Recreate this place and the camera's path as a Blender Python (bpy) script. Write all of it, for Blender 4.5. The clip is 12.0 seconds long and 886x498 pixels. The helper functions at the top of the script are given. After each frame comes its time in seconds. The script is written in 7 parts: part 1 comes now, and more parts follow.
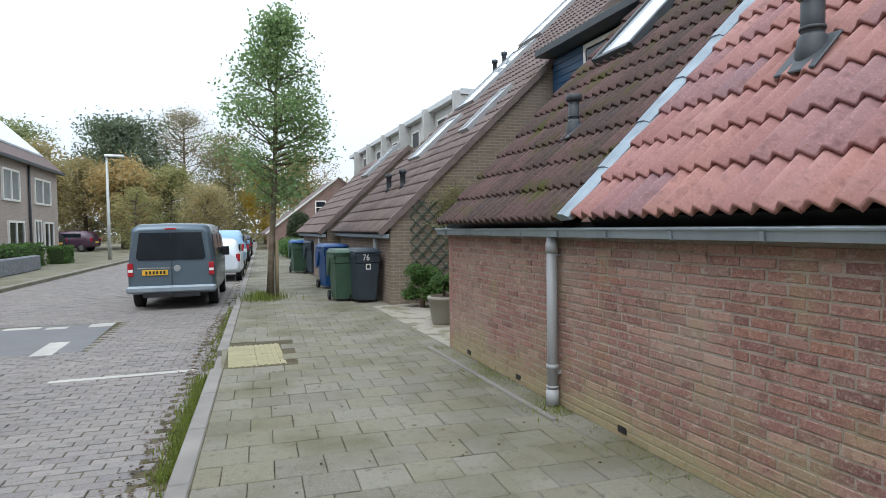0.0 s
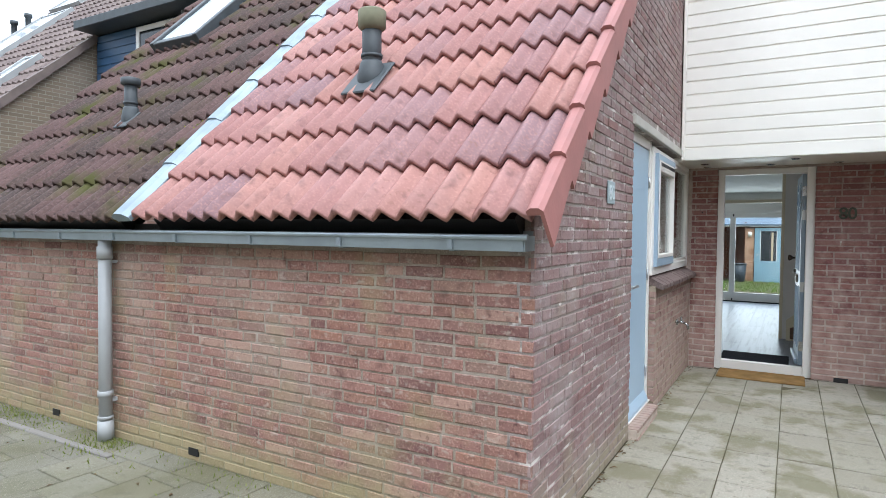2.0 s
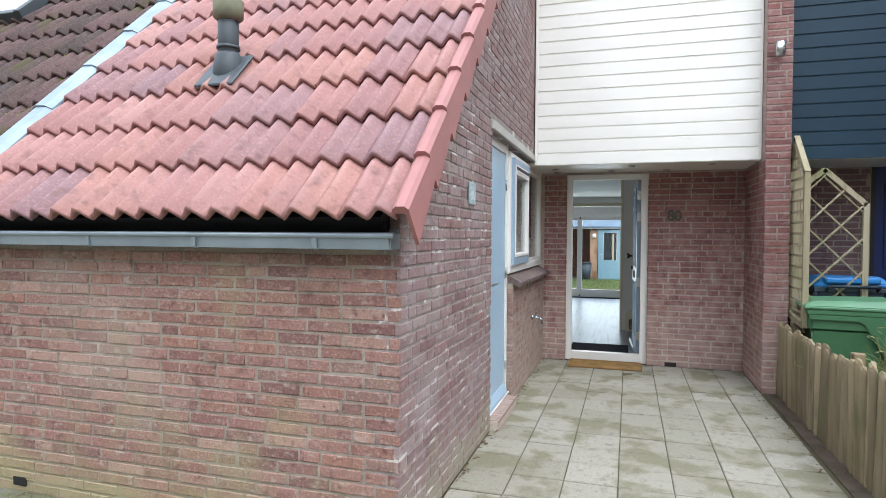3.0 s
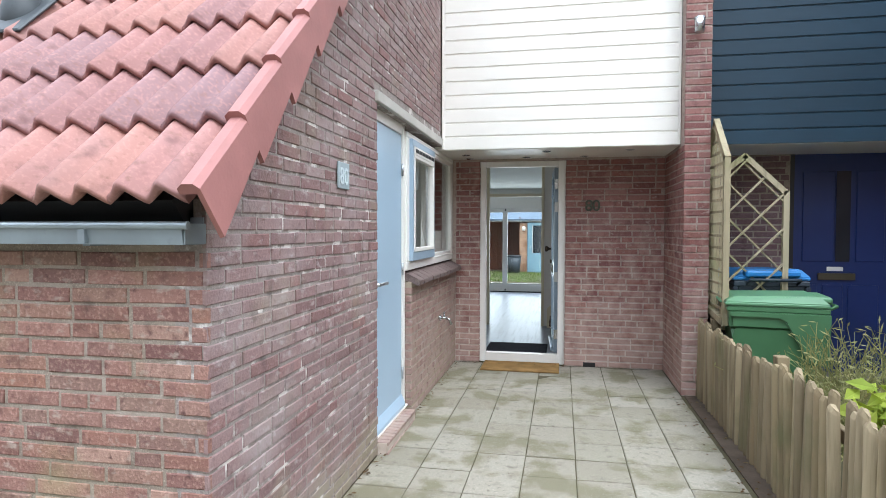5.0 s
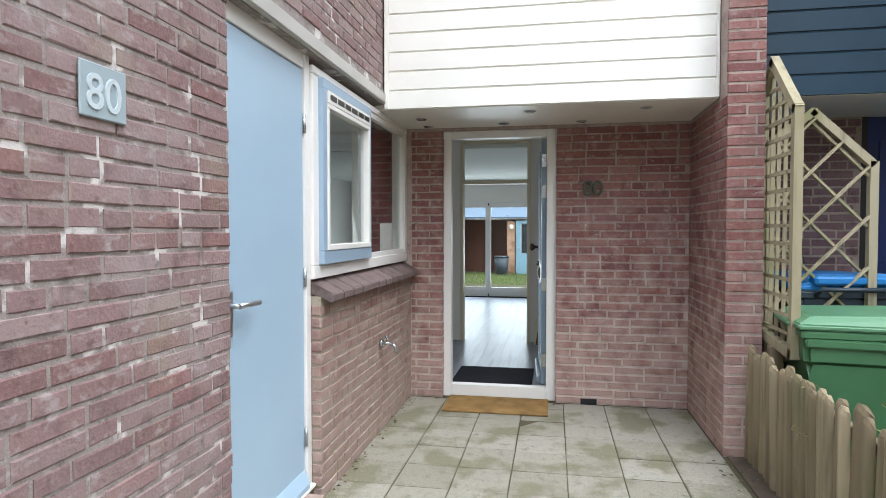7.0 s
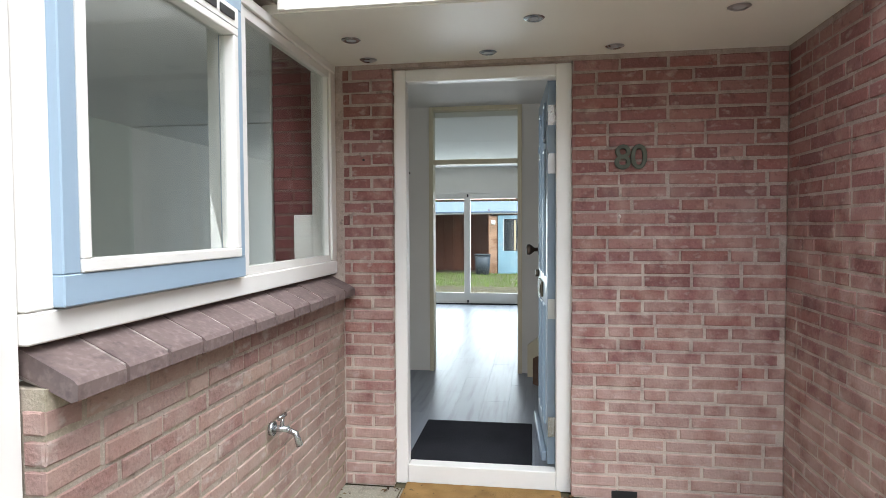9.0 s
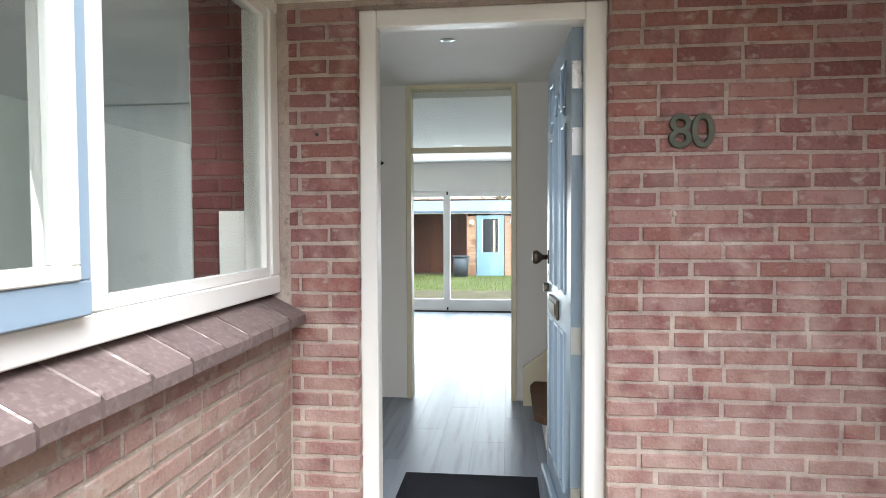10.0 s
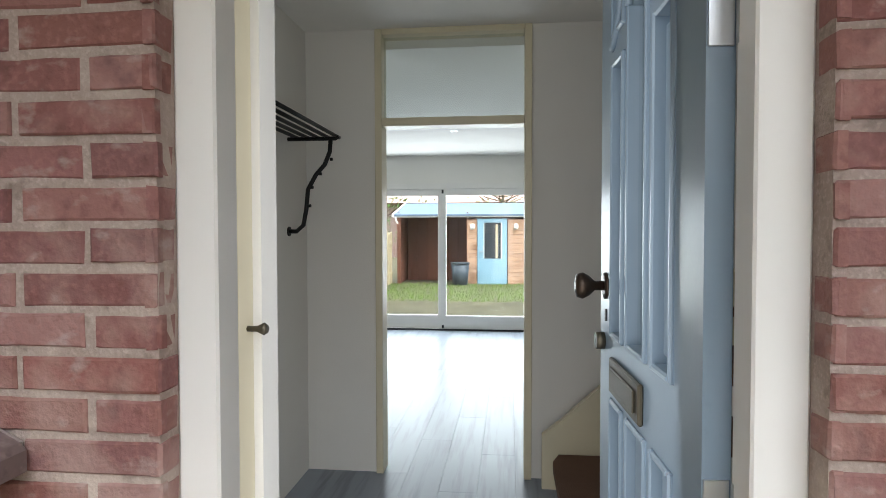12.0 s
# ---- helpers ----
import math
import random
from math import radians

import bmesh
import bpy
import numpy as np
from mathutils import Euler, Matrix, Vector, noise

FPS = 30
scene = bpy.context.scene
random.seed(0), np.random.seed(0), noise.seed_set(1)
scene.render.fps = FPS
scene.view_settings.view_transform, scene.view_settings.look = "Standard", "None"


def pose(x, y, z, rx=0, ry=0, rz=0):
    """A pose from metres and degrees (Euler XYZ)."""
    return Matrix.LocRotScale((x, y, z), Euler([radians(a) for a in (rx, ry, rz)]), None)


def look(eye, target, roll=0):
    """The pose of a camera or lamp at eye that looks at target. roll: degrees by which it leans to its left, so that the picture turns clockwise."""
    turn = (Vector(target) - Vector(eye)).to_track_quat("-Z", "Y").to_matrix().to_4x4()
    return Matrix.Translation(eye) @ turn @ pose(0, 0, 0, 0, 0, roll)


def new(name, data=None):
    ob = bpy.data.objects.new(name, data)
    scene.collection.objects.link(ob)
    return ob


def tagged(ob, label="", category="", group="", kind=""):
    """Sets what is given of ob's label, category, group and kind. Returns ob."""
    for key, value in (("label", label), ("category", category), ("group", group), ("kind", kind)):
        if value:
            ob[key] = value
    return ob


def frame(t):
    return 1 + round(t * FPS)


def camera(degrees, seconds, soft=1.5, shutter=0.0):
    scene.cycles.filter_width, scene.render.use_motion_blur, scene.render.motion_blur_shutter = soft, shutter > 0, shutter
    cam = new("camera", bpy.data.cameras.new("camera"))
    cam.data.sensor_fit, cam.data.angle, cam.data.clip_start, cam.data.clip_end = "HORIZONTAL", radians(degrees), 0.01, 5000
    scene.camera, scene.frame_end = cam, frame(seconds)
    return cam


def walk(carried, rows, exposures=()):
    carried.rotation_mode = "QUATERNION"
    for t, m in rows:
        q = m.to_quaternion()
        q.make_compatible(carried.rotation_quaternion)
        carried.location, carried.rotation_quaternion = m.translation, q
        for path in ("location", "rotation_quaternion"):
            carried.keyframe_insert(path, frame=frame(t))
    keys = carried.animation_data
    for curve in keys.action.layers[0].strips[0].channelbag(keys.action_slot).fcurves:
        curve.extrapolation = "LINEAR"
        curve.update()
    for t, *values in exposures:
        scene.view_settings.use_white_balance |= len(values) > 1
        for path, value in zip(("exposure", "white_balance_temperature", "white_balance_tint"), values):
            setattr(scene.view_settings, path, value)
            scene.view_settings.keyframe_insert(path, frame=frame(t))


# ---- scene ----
cam = camera(72.5, 12.0, 0.7)
PATH = [
    (0, (0.005, 0.333, 1.427), (0.673, 2.216, 1.356), -0.7),
    (0.5, (0.025, 0.384, 1.411), (1.041, 2.106, 1.349), -0.2),
    (1, (0.044, 0.496, 1.418), (1.393, 1.972, 1.356), 0.3),
    (1.5, (0.046, 0.562, 1.425), (1.616, 1.799, 1.364), 0.5),
    (2, (0.04, 0.566, 1.425), (1.772, 1.564, 1.367), 0.6),
    (2.5, (0.025, 0.553, 1.412), (1.872, 1.318, 1.361), 0.5),
    (3, (0.025, 0.57, 1.405), (1.936, 1.157, 1.361), 0.4),
    (3.5, (0.009, 0.562, 1.401), (1.943, 1.073, 1.358), 0.4),
    (3.7, (0.027, 0.555, 1.394), (1.967, 1.039, 1.353), 0.3),
    (5.5, (1.143, 0.305, 1.392), (3.105, 0.683, 1.323), 0.1),
    (6, (1.591, 0.235, 1.363), (3.555, 0.609, 1.298), 0.1),
    (6.5, (1.995, 0.268, 1.321), (3.961, 0.631, 1.264), 0.2),
    (6.7, (2.117, 0.327, 1.325), (4.083, 0.688, 1.266), 0.1),
    (8.5, (3.625, 0.489, 1.312), (5.595, 0.827, 1.233), -0.2),
    (9, (4.05, 0.553, 1.318), (6.027, 0.848, 1.244), -0.3),
    (9.5, (4.45, 0.669, 1.328), (6.432, 0.929, 1.256), -0.2),
    (10, (4.877, 0.712, 1.322), (6.865, 0.925, 1.248), -0.2),
    (10.5, (5.229, 0.735, 1.321), (7.217, 0.943, 1.25), -0.3),
    (11, (5.585, 0.741, 1.318), (7.573, 0.949, 1.25), -0.1),
    (11.5, (5.902, 0.717, 1.322), (7.89, 0.927, 1.257), -0.2),
    (12, (6.212, 0.763, 1.315), (8.199, 0.981, 1.256), -0.1),
]
walk(cam, [(t, look(eye, target, roll)) for t, eye, target, roll in PATH],
     exposures=[(0, -0.52, 6150, 10), (1.5, 0.06, 6000, 9), (3.0, 0.24, 6000, 9), (5.5, 0.46, 6000, 9), (6.5, 0.48, 6050, 9), (8.5, 0.66, 6200, 10), (9.5, 1.2, 6250, 10), (10.6, 1.46, 6250, 10), (11.4, 1.42, 6300, 10), (12, 1.14, 6350, 10)])

# ---- light ----
world = bpy.data.worlds.new("sky")
scene.world = world
world.use_nodes = True
wn, wl = world.node_tree.nodes, world.node_tree.links
sky = wn.new("ShaderNodeTexSky")
sky.sky_type, sky.sun_disc = "NISHITA", False
sky.sun_elevation, sky.sun_rotation = radians(59), radians(222)
sky.air_density, sky.dust_density, sky.ozone_density = 1.0, 6.0, 1.0
grey = wn.new("ShaderNodeHueSaturation")
grey.inputs["Saturation"].default_value = 0.12
cloud = wn.new("ShaderNodeMix")
cloud.data_type = "RGBA"
cloud.inputs["Factor"].default_value = 0.75
cloud.inputs["B"].default_value = (14.0, 15.2, 16.6, 1)
wl.new(sky.outputs[0], grey.inputs["Color"])
wl.new(grey.outputs[0], cloud.inputs["A"])
# an overcast sky is about two and a half times brighter overhead than at the horizon
dome, axis_, lift, shade = wn.new("ShaderNodeTexCoord"), wn.new("ShaderNodeSeparateXYZ"), wn.new("ShaderNodeMapRange"), wn.new("ShaderNodeMix")
lift.inputs["To Min"].default_value, lift.inputs["To Max"].default_value = 0.88, 1.75
shade.data_type, shade.blend_type = "RGBA", "MULTIPLY"
shade.inputs["Factor"].default_value = 1.0
wl.new(dome.outputs["Generated"], axis_.inputs[0])
wl.new(axis_.outputs["Z"], lift.inputs["Value"])
wl.new(cloud.outputs["Result"], shade.inputs["A"])
wl.new(lift.outputs[0], shade.inputs["B"])
wl.new(shade.outputs["Result"], wn["Background"].inputs["Color"])
wn["Background"].inputs["Strength"].default_value = 0.13

sun = new("sun", bpy.data.lights.new("sun", "SUN"))
sun.data.energy, sun.data.angle, sun.data.color = 1.5, radians(40), (1.0, 0.99, 0.975)
sun.matrix_basis = look((-4, -4.5, 10), (0, 0, 0))

# the sky's light that comes through the patio doors
day = new("patio_daylight", bpy.data.lights.new("patio_daylight", "AREA"))
day.data.shape, day.data.size, day.data.size_y, day.data.energy, day.data.color = "RECTANGLE", 3.0, 1.5, 46, (0.88, 0.95, 1.0)
day.matrix_basis = look((14.16, 1.65, 1.0), (9.0, 1.4, 0.6))

# the same at the kitchen window and in the open front door
for name, at, to, w, h, watts in (("window_daylight", (6.0, 1.67, 1.6), (6.0, 4.0, 1.1), 1.7, 0.85, 4.5), ("doorway_daylight", (7.18, 0.84, 1.05), (9.0, 1.0, 0.9), 0.62, 1.8, 2.6)):
    day = new(name, bpy.data.lights.new(name, "AREA"))
    day.data.shape, day.data.size, day.data.size_y, day.data.energy, day.data.color = "RECTANGLE", w, h, watts, (0.97, 0.98, 1.0)
    day.matrix_basis = look(at, to)

# ---- materials ----
def srgb(h):
    c = [int(h[i:i + 2], 16) / 255 for i in (0, 2, 4)]
    return tuple(v / 12.92 if v <= 0.04045 else ((v + 0.055) / 1.055) ** 2.4 for v in c)


class M:
    """A small builder for procedural materials, in object coordinates (metres)."""

    def __init__(self, name, rough=0.7, metal=0.0, spec=0.5):
        self.m = bpy.data.materials.new(name)
        self.m.use_nodes = True
        self.n, self.l = self.m.node_tree.nodes, self.m.node_tree.links
        self.b = self.n["Principled BSDF"]
        self.b.inputs["Roughness"].default_value = rough
        self.b.inputs["Metallic"].default_value = metal
        self.b.inputs["Specular IOR Level"].default_value = spec
        self.co = self.n.new("ShaderNodeTexCoord").outputs["Object"]

    def world(self):
        self.co = self.n.new("ShaderNodeNewGeometry").outputs["Position"]
        return self

    def noise(self, scale, detail=4, stretch=None):
        t = self.n.new("ShaderNodeTexNoise")
        t.inputs["Scale"].default_value, t.inputs["Detail"].default_value = scale, detail
        v = self.co
        if stretch:
            mp = self.n.new("ShaderNodeMapping")
            mp.inputs["Scale"].default_value = stretch
            self.l.new(v, mp.inputs["Vector"])
            v = mp.outputs[0]
        self.l.new(v, t.inputs["Vector"])
        return t.outputs["Fac"]

    def ramp(self, fac, stops):
        r = self.n.new("ShaderNodeValToRGB")
        e = r.color_ramp.elements
        while len(e) < len(stops):
            e.new(0.5)
        for el, (p, c) in zip(e, stops):
            el.position, el.color = p, (*c, 1)
        self.l.new(fac, r.inputs[0])
        return r.outputs[0]

    def mix(self, a, b, fac, mode="MIX"):
        x = self.n.new("ShaderNodeMix")
        x.data_type, x.blend_type = "RGBA", mode
        for k, v in (("A", a), ("B", b), ("Factor", fac)):
            if isinstance(v, tuple):
                x.inputs[k].default_value = (*v, 1)
            elif isinstance(v, (int, float)):
                x.inputs[k].default_value = v
            else:
                self.l.new(v, x.inputs[k])
        return x.outputs["Result"]

    def mask(self, fac, lo, hi):
        r = self.n.new("ShaderNodeMapRange")
        r.inputs["From Min"].default_value, r.inputs["From Max"].default_value = lo, hi
        self.l.new(fac, r.inputs["Value"])
        return r.outputs[0]

    def growth(self, base, colour, top, scale, amount):
        """Algae, or pale salt with the lower wall's brighter light painted in, in ragged patches that thin out up a
        wall.
        """
        sep, add = self.n.new("ShaderNodeSeparateXYZ"), self.n.new("ShaderNodeMath")
        self.l.new(self.co, sep.inputs[0])
        add.operation, add.inputs[1].default_value = "MULTIPLY_ADD", 0.42
        self.l.new(self.mask(sep.outputs["Z"], top, 0.0), add.inputs[0])
        self.l.new(self.noise(scale, 8), add.inputs[2])
        cover = self.mask(add.outputs[0], 0.55, 0.9)
        cover.node.inputs["To Max"].default_value = amount
        return self.mix(base, srgb(colour), cover)

    def rand(self):
        return self.n.new("ShaderNodeObjectInfo").outputs["Random"]

    def island(self):
        return self.n.new("ShaderNodeNewGeometry").outputs["Random Per Island"]

    def add(self, a, b):
        x = self.n.new("ShaderNodeMath")
        x.operation = "ADD"
        self.l.new(a, x.inputs[0]), self.l.new(b, x.inputs[1])
        f = self.n.new("ShaderNodeMath")
        f.operation = "FRACT"
        self.l.new(x.outputs[0], f.inputs[0])
        return f.outputs[0]

    def color(self, c):
        if isinstance(c, tuple):
            self.b.inputs["Base Color"].default_value = (*c, 1)
        else:
            self.l.new(c, self.b.inputs["Base Color"])
        return self

    def rough(self, fac, lo, hi):
        r = self.n.new("ShaderNodeMapRange")
        r.inputs["To Min"].default_value, r.inputs["To Max"].default_value = lo, hi
        self.l.new(fac, r.inputs["Value"])
        self.l.new(r.outputs[0], self.b.inputs["Roughness"])
        return self

    def bump(self, fac, strength=0.3, dist=0.01):
        b = self.n.new("ShaderNodeBump")
        b.inputs["Strength"].default_value, b.inputs["Distance"].default_value = strength, dist
        self.l.new(fac, b.inputs["Height"])
        self.l.new(b.outputs[0], self.b.inputs["Normal"])
        return self


def plain(name, hexc, rough=0.6, metal=0.0, vary=0.12, scale=3.0, grain=60.0, bump=0.08, spec=0.5):
    """Painted, plastic or metal surface: faint large stains and a fine grain."""
    k = M(name, rough, metal, spec).world()
    c = srgb(hexc)
    big, small = k.noise(scale, 5), k.noise(grain, 3)
    lo, hi = tuple(v * (1 - vary) for v in c), tuple(min(1, v * (1 + vary)) for v in c)
    k.color(k.mix(k.ramp(big, [(0.3, lo), (0.7, hi)]), lo, k.mask(small, 0.62, 0.9)))
    k.rough(big, rough * 0.85, min(1, rough * 1.12)).bump(small, bump, 0.004)
    return k.m


def pieces(name, hexes, rough=0.85, stain=None, stain_at=(0.55, 0.75), stain_scale=1.2, grain=90.0, bump=0.4, spec=0.3, speck=None, algae=None, lit_bloom=None, grit=None):
    """Separate baked or cast pieces: each its own tone, with grain, and stains that run over the pieces."""
    k = M(name, rough, 0.0, spec).world()
    cols = [srgb(h) for h in hexes]
    r = k.add(k.rand(), k.island())
    base = k.ramp(r, [(i / max(1, len(cols) - 1), c) for i, c in enumerate(cols)])
    fine, mid = k.noise(grain, 6), k.noise(14, 5)
    base = k.mix(base, tuple(min(1, v * 1.5 + 0.03) for v in cols[len(cols) // 2]), k.mask(fine, 0.5, 1.0))
    base = k.mix(base, tuple(v * 0.5 for v in cols[0]), k.mask(mid, 0.56, 0.85))
    blot = k.noise(38, 4)
    base = k.mix(base, tuple(v * 0.62 for v in cols[-1]), k.mask(blot, 0.58, 0.8))
    if stain:
        base = k.mix(base, srgb(stain), k.mask(k.noise(stain_scale, 6), *stain_at))
    if speck:
        smear = k.mask(k.noise(17, 9, (1, 1, 1.7)), 0.585, 0.72)
        smear.node.inputs["To Max"].default_value = 0.55
        base = k.mix(base, srgb(speck), smear)
    if grit:
        base = k.mix(base, srgb(grit), k.mask(k.noise(170, 2), 0.6, 0.7))
    if algae:
        base = k.growth(base, algae, 0.45, 3.2, 0.65)
    # salt patches that also paint in the stronger light low on the wall
    if lit_bloom:
        base = k.growth(base, lit_bloom, 1.5, 9.0, 0.5)
    k.color(base)
    k.bump(fine, bump, 0.004)
    return k.m


def glass_mat(name, tint=(1, 1, 1), rough=0.0):
    m = bpy.data.materials.new(name)
    m.use_nodes = True
    n, l = m.node_tree.nodes, m.node_tree.links
    n.remove(n["Principled BSDF"])
    tr, gl, mx, fr = n.new("ShaderNodeBsdfTransparent"), n.new("ShaderNodeBsdfGlossy"), n.new("ShaderNodeMixShader"), n.new("ShaderNodeMath")
    lw, ad = n.new("ShaderNodeLayerWeight"), n.new("ShaderNodeMath")
    lw.inputs["Blend"].default_value = 0.5
    fr.operation, fr.inputs[1].default_value = "POWER", 5.0
    ad.operation, ad.inputs[1].default_value, ad.inputs[2].default_value = "MULTIPLY_ADD", 0.9, 0.035
    l.new(lw.outputs["Facing"], fr.inputs[0]), l.new(fr.outputs[0], ad.inputs[0])
    tr.inputs[0].default_value = (*tint, 1)
    gl.inputs["Roughness"].default_value = rough
    l.new(ad.outputs[0], mx.inputs[0]), l.new(tr.outputs[0], mx.inputs[1]), l.new(gl.outputs[0], mx.inputs[2])
    l.new(mx.outputs[0], n["Material Output"].inputs[0])
    return m


def foliage(name, hexes, rough=0.6, spec=0.3):
    k = M(name, rough, 0.0, spec)
    cols = [srgb(h) for h in hexes]
    k.color(k.ramp(k.island(), [(i / max(1, len(cols) - 1), c) for i, c in enumerate(cols)]))
    tl, mx = k.n.new("ShaderNodeBsdfTranslucent"), k.n.new("ShaderNodeMixShader")
    k.l.new(k.b.inputs["Base Color"].links[0].from_socket, tl.inputs["Color"])
    mx.inputs[0].default_value = 0.45
    k.l.new(k.b.outputs[0], mx.inputs[1]), k.l.new(tl.outputs[0], mx.inputs[2])
    k.l.new(mx.outputs[0], k.n["Material Output"].inputs[0])
    return k.m


def wood(name, hexes, axis=2, rough=0.8, stain=None, scale=1.0, bump=0.35):
    k = M(name, rough, 0.0, 0.3).world()
    st = [22.0 * scale] * 3
    st[axis] = 1.6 * scale
    g, big = k.noise(1.0, 8, tuple(st)), k.noise(2.5, 4)
    cols = [srgb(h) for h in hexes]
    base = k.ramp(k.add(k.rand(), k.island()), [(i / max(1, len(cols) - 1), c) for i, c in enumerate(cols)])
    base = k.mix(base, tuple(v * 0.45 for v in cols[0]), k.mask(g, 0.5, 0.8))
    if stain:
        base = k.mix(base, srgb(stain), k.mask(big, 0.52, 0.72))
    k.color(base).bump(g, bump, 0.004)
    return k.m


BRICK = pieces("brick", ["835f55", "8d6960", "967166", "86645c", "a08173", "7d5b55", "916a5b", "886e63", "72514d"], stain="a59786", stain_at=(0.5, 0.86), stain_scale=1.1, bump=0.9, speck="b1a69a", algae="9c956d")
BRICK_DARK = pieces("brick_dark", ["6c5657", "775f60", "7f6667", "735859", "856e6d"], stain="9c9392", stain_at=(0.55, 0.95), bump=0.55)
BRICK_SIDE = pieces("brick_side", ["7d6563", "88706e", "917976", "836866", "978481", "785f5d", "8a6864"], stain="a89c9a", stain_at=(0.52, 0.9), stain_scale=2.5, bump=0.9, speck="b3aaa6", algae="969078")
BRICK_LOW = pieces("brick_low", ["84645e", "8d6e67", "95776d", "886861", "9c8276", "7f605b"], stain="a79c91", stain_at=(0.54, 0.95), stain_scale=1.5, bump=0.9, speck="b6aea6", lit_bloom="ae9e92")
BRICK_RED = pieces("brick_red", ["7b5350", "865c58", "8f6760", "7f554d", "95706a", "724c4a", "8b5c54"], stain="98847d", stain_at=(0.55, 0.95), stain_scale=2.2, bump=0.9, speck="ad9f99", lit_bloom="c8b1a5")
BRICK_BROWN = pieces("brick_brown", ["6d5a4f", "7b6658", "857062", "74604f"], stain="8d8073", stain_at=(0.55, 0.95))
MORTAR_PALE = pieces("pale_mortar", ["8c827d", "948a84", "847a75"], rough=0.95, stain="cfc8c2", stain_at=(0.58, 0.64), stain_scale=9.0, grain=150, bump=0.6, spec=0.1, speck="cac3bd")
# darkened brick and mortar: the kitchen's dim light is put into the colour
BRICK_SHADED = pieces("shaded_inner_brick", ["6a3a3a", "723f3e", "613536", "7a4845"], stain="84605a", stain_at=(0.55, 0.95), bump=0.7)
MORTAR_SHADED = plain("shaded_inner_mortar", "6d4f4a", 0.95, vary=0.2, grain=160, bump=0.5, spec=0.1)
MORTAR_RED = pieces("entrance_mortar", ["988880", "a19187", "8e8076"], rough=0.95, stain="b6a89d", stain_at=(0.55, 0.8), stain_scale=5.0, grain=150, bump=0.6, spec=0.1, lit_bloom="dccebf")
MORTAR = pieces("mortar", ["978b7f", "a09488", "8e8276"], rough=0.95, stain="a89d92", stain_at=(0.5, 0.75), stain_scale=5.0, grain=150, bump=0.6, spec=0.1, algae="989270")
TILE_RED = pieces("roof_tile_red", ["986d69", "a27771", "926763", "a87f78", "9e7168", "9e746e", "84696d", "956b67", "a97c70"], rough=0.58, stain="866f72", stain_at=(0.56, 0.9), stain_scale=1.6, grain=70, bump=0.15, spec=0.3)
TILE_DARK = pieces("roof_tile_dark", ["4d3f3c", "5a4744", "624d4a", "55453f", "4a403d"], rough=0.9, stain="4b4a28", stain_at=(0.55, 0.7), stain_scale=2.2, grain=60, bump=0.6)
TILE_GREY = pieces("roof_tile_grey", ["645855", "6e615d", "776a65", "685c59"], rough=0.9, stain="56513f", stain_at=(0.6, 0.85), grain=60, bump=0.5)
SLAB = pieces("paving_slab", ["8b8577", "948e80", "9b9588", "8f8a7b", "868071"], rough=0.9, stain="78735e", stain_at=(0.5, 0.6), stain_scale=3.1, grain=110, bump=0.6, grit="a39e8f")
PAVER = pieces("pavement_slab", ["6d6a5e", "757266", "7c796b", "716d5a", "787466"], rough=0.9, stain="5a573f", stain_at=(0.46, 0.72), stain_scale=1.3, grain=110, bump=0.6, grit="888476")
CLINKER = pieces("road_clinker", ["75706c", "7f7b76", "79736e", "87817c", "6f6b6a"], rough=0.85, stain="847e76", stain_at=(0.5, 0.8), stain_scale=0.7, grain=90, bump=0.4)
KERB = plain("kerb_concrete", "84807a", 0.9, vary=0.18, scale=2.0, grain=90, bump=0.4, spec=0.2)
SAND = plain("joint_sand", "56513f", 0.95, vary=0.3, scale=3.0, grain=120, bump=0.5, spec=0.1)
SOIL = plain("soil", "5a4f45", 0.95, vary=0.35, scale=6.0, grain=80, bump=0.8, spec=0.1)
RIBBED = plain("ribbed_tile", "938d6c", 0.85, vary=0.15, scale=5, bump=0.3)
WHITE = plain("white_paint", "e3e0da", 0.35, vary=0.04, scale=2.0, grain=30, bump=0.03)
CREAM_BOARD = plain("white_board", "efebe2", 0.5, vary=0.05, scale=1.2, grain=40, bump=0.04)
CREAM = plain("cream_paint", "d9cfb2", 0.4, vary=0.06)
PLASTER = plain("plaster", "e4e1da", 0.9, vary=0.04, scale=1.0, grain=120, bump=0.15, spec=0.2)
CEIL = plain("ceiling_paint", "e6e4de", 0.9, vary=0.03, bump=0.05, spec=0.2)
SOFFIT = plain("soffit_panel", "e4e0d6", 0.36, vary=0.04, scale=1.5, bump=0.02)
BLUE_DOOR = plain("pale_blue_paint", "a3bacb", 0.42, vary=0.05, scale=1.3, bump=0.05)
FRONT_DOOR = plain("grey_blue_paint", "7f909e", 0.3, vary=0.06, scale=2.0, bump=0.04)
NAVY = plain("navy_board", "173242", 0.42, vary=0.15, scale=1.5, bump=0.06, spec=0.4)
NAVY_DOOR = plain("navy_paint", "182c60", 0.4, vary=0.1)
BLUE_BOARD = plain("blue_board", "2c4a68", 0.5, vary=0.12)
ZINC = plain("zinc", "9aa5ab", 0.45, 0.6, vary=0.15, scale=4, grain=40, bump=0.06)
LEAD = plain("lead", "87949c", 0.55, 0.3, vary=0.2, scale=5, grain=30, bump=0.2)
PVC = plain("grey_pvc", "9c9e9e", 0.4, vary=0.08, scale=3)
BLACK = plain("black_plastic", "1d1d1f", 0.45, vary=0.2)
VENT = plain("vent_grey", "3d4245", 0.55, vary=0.25, scale=8)
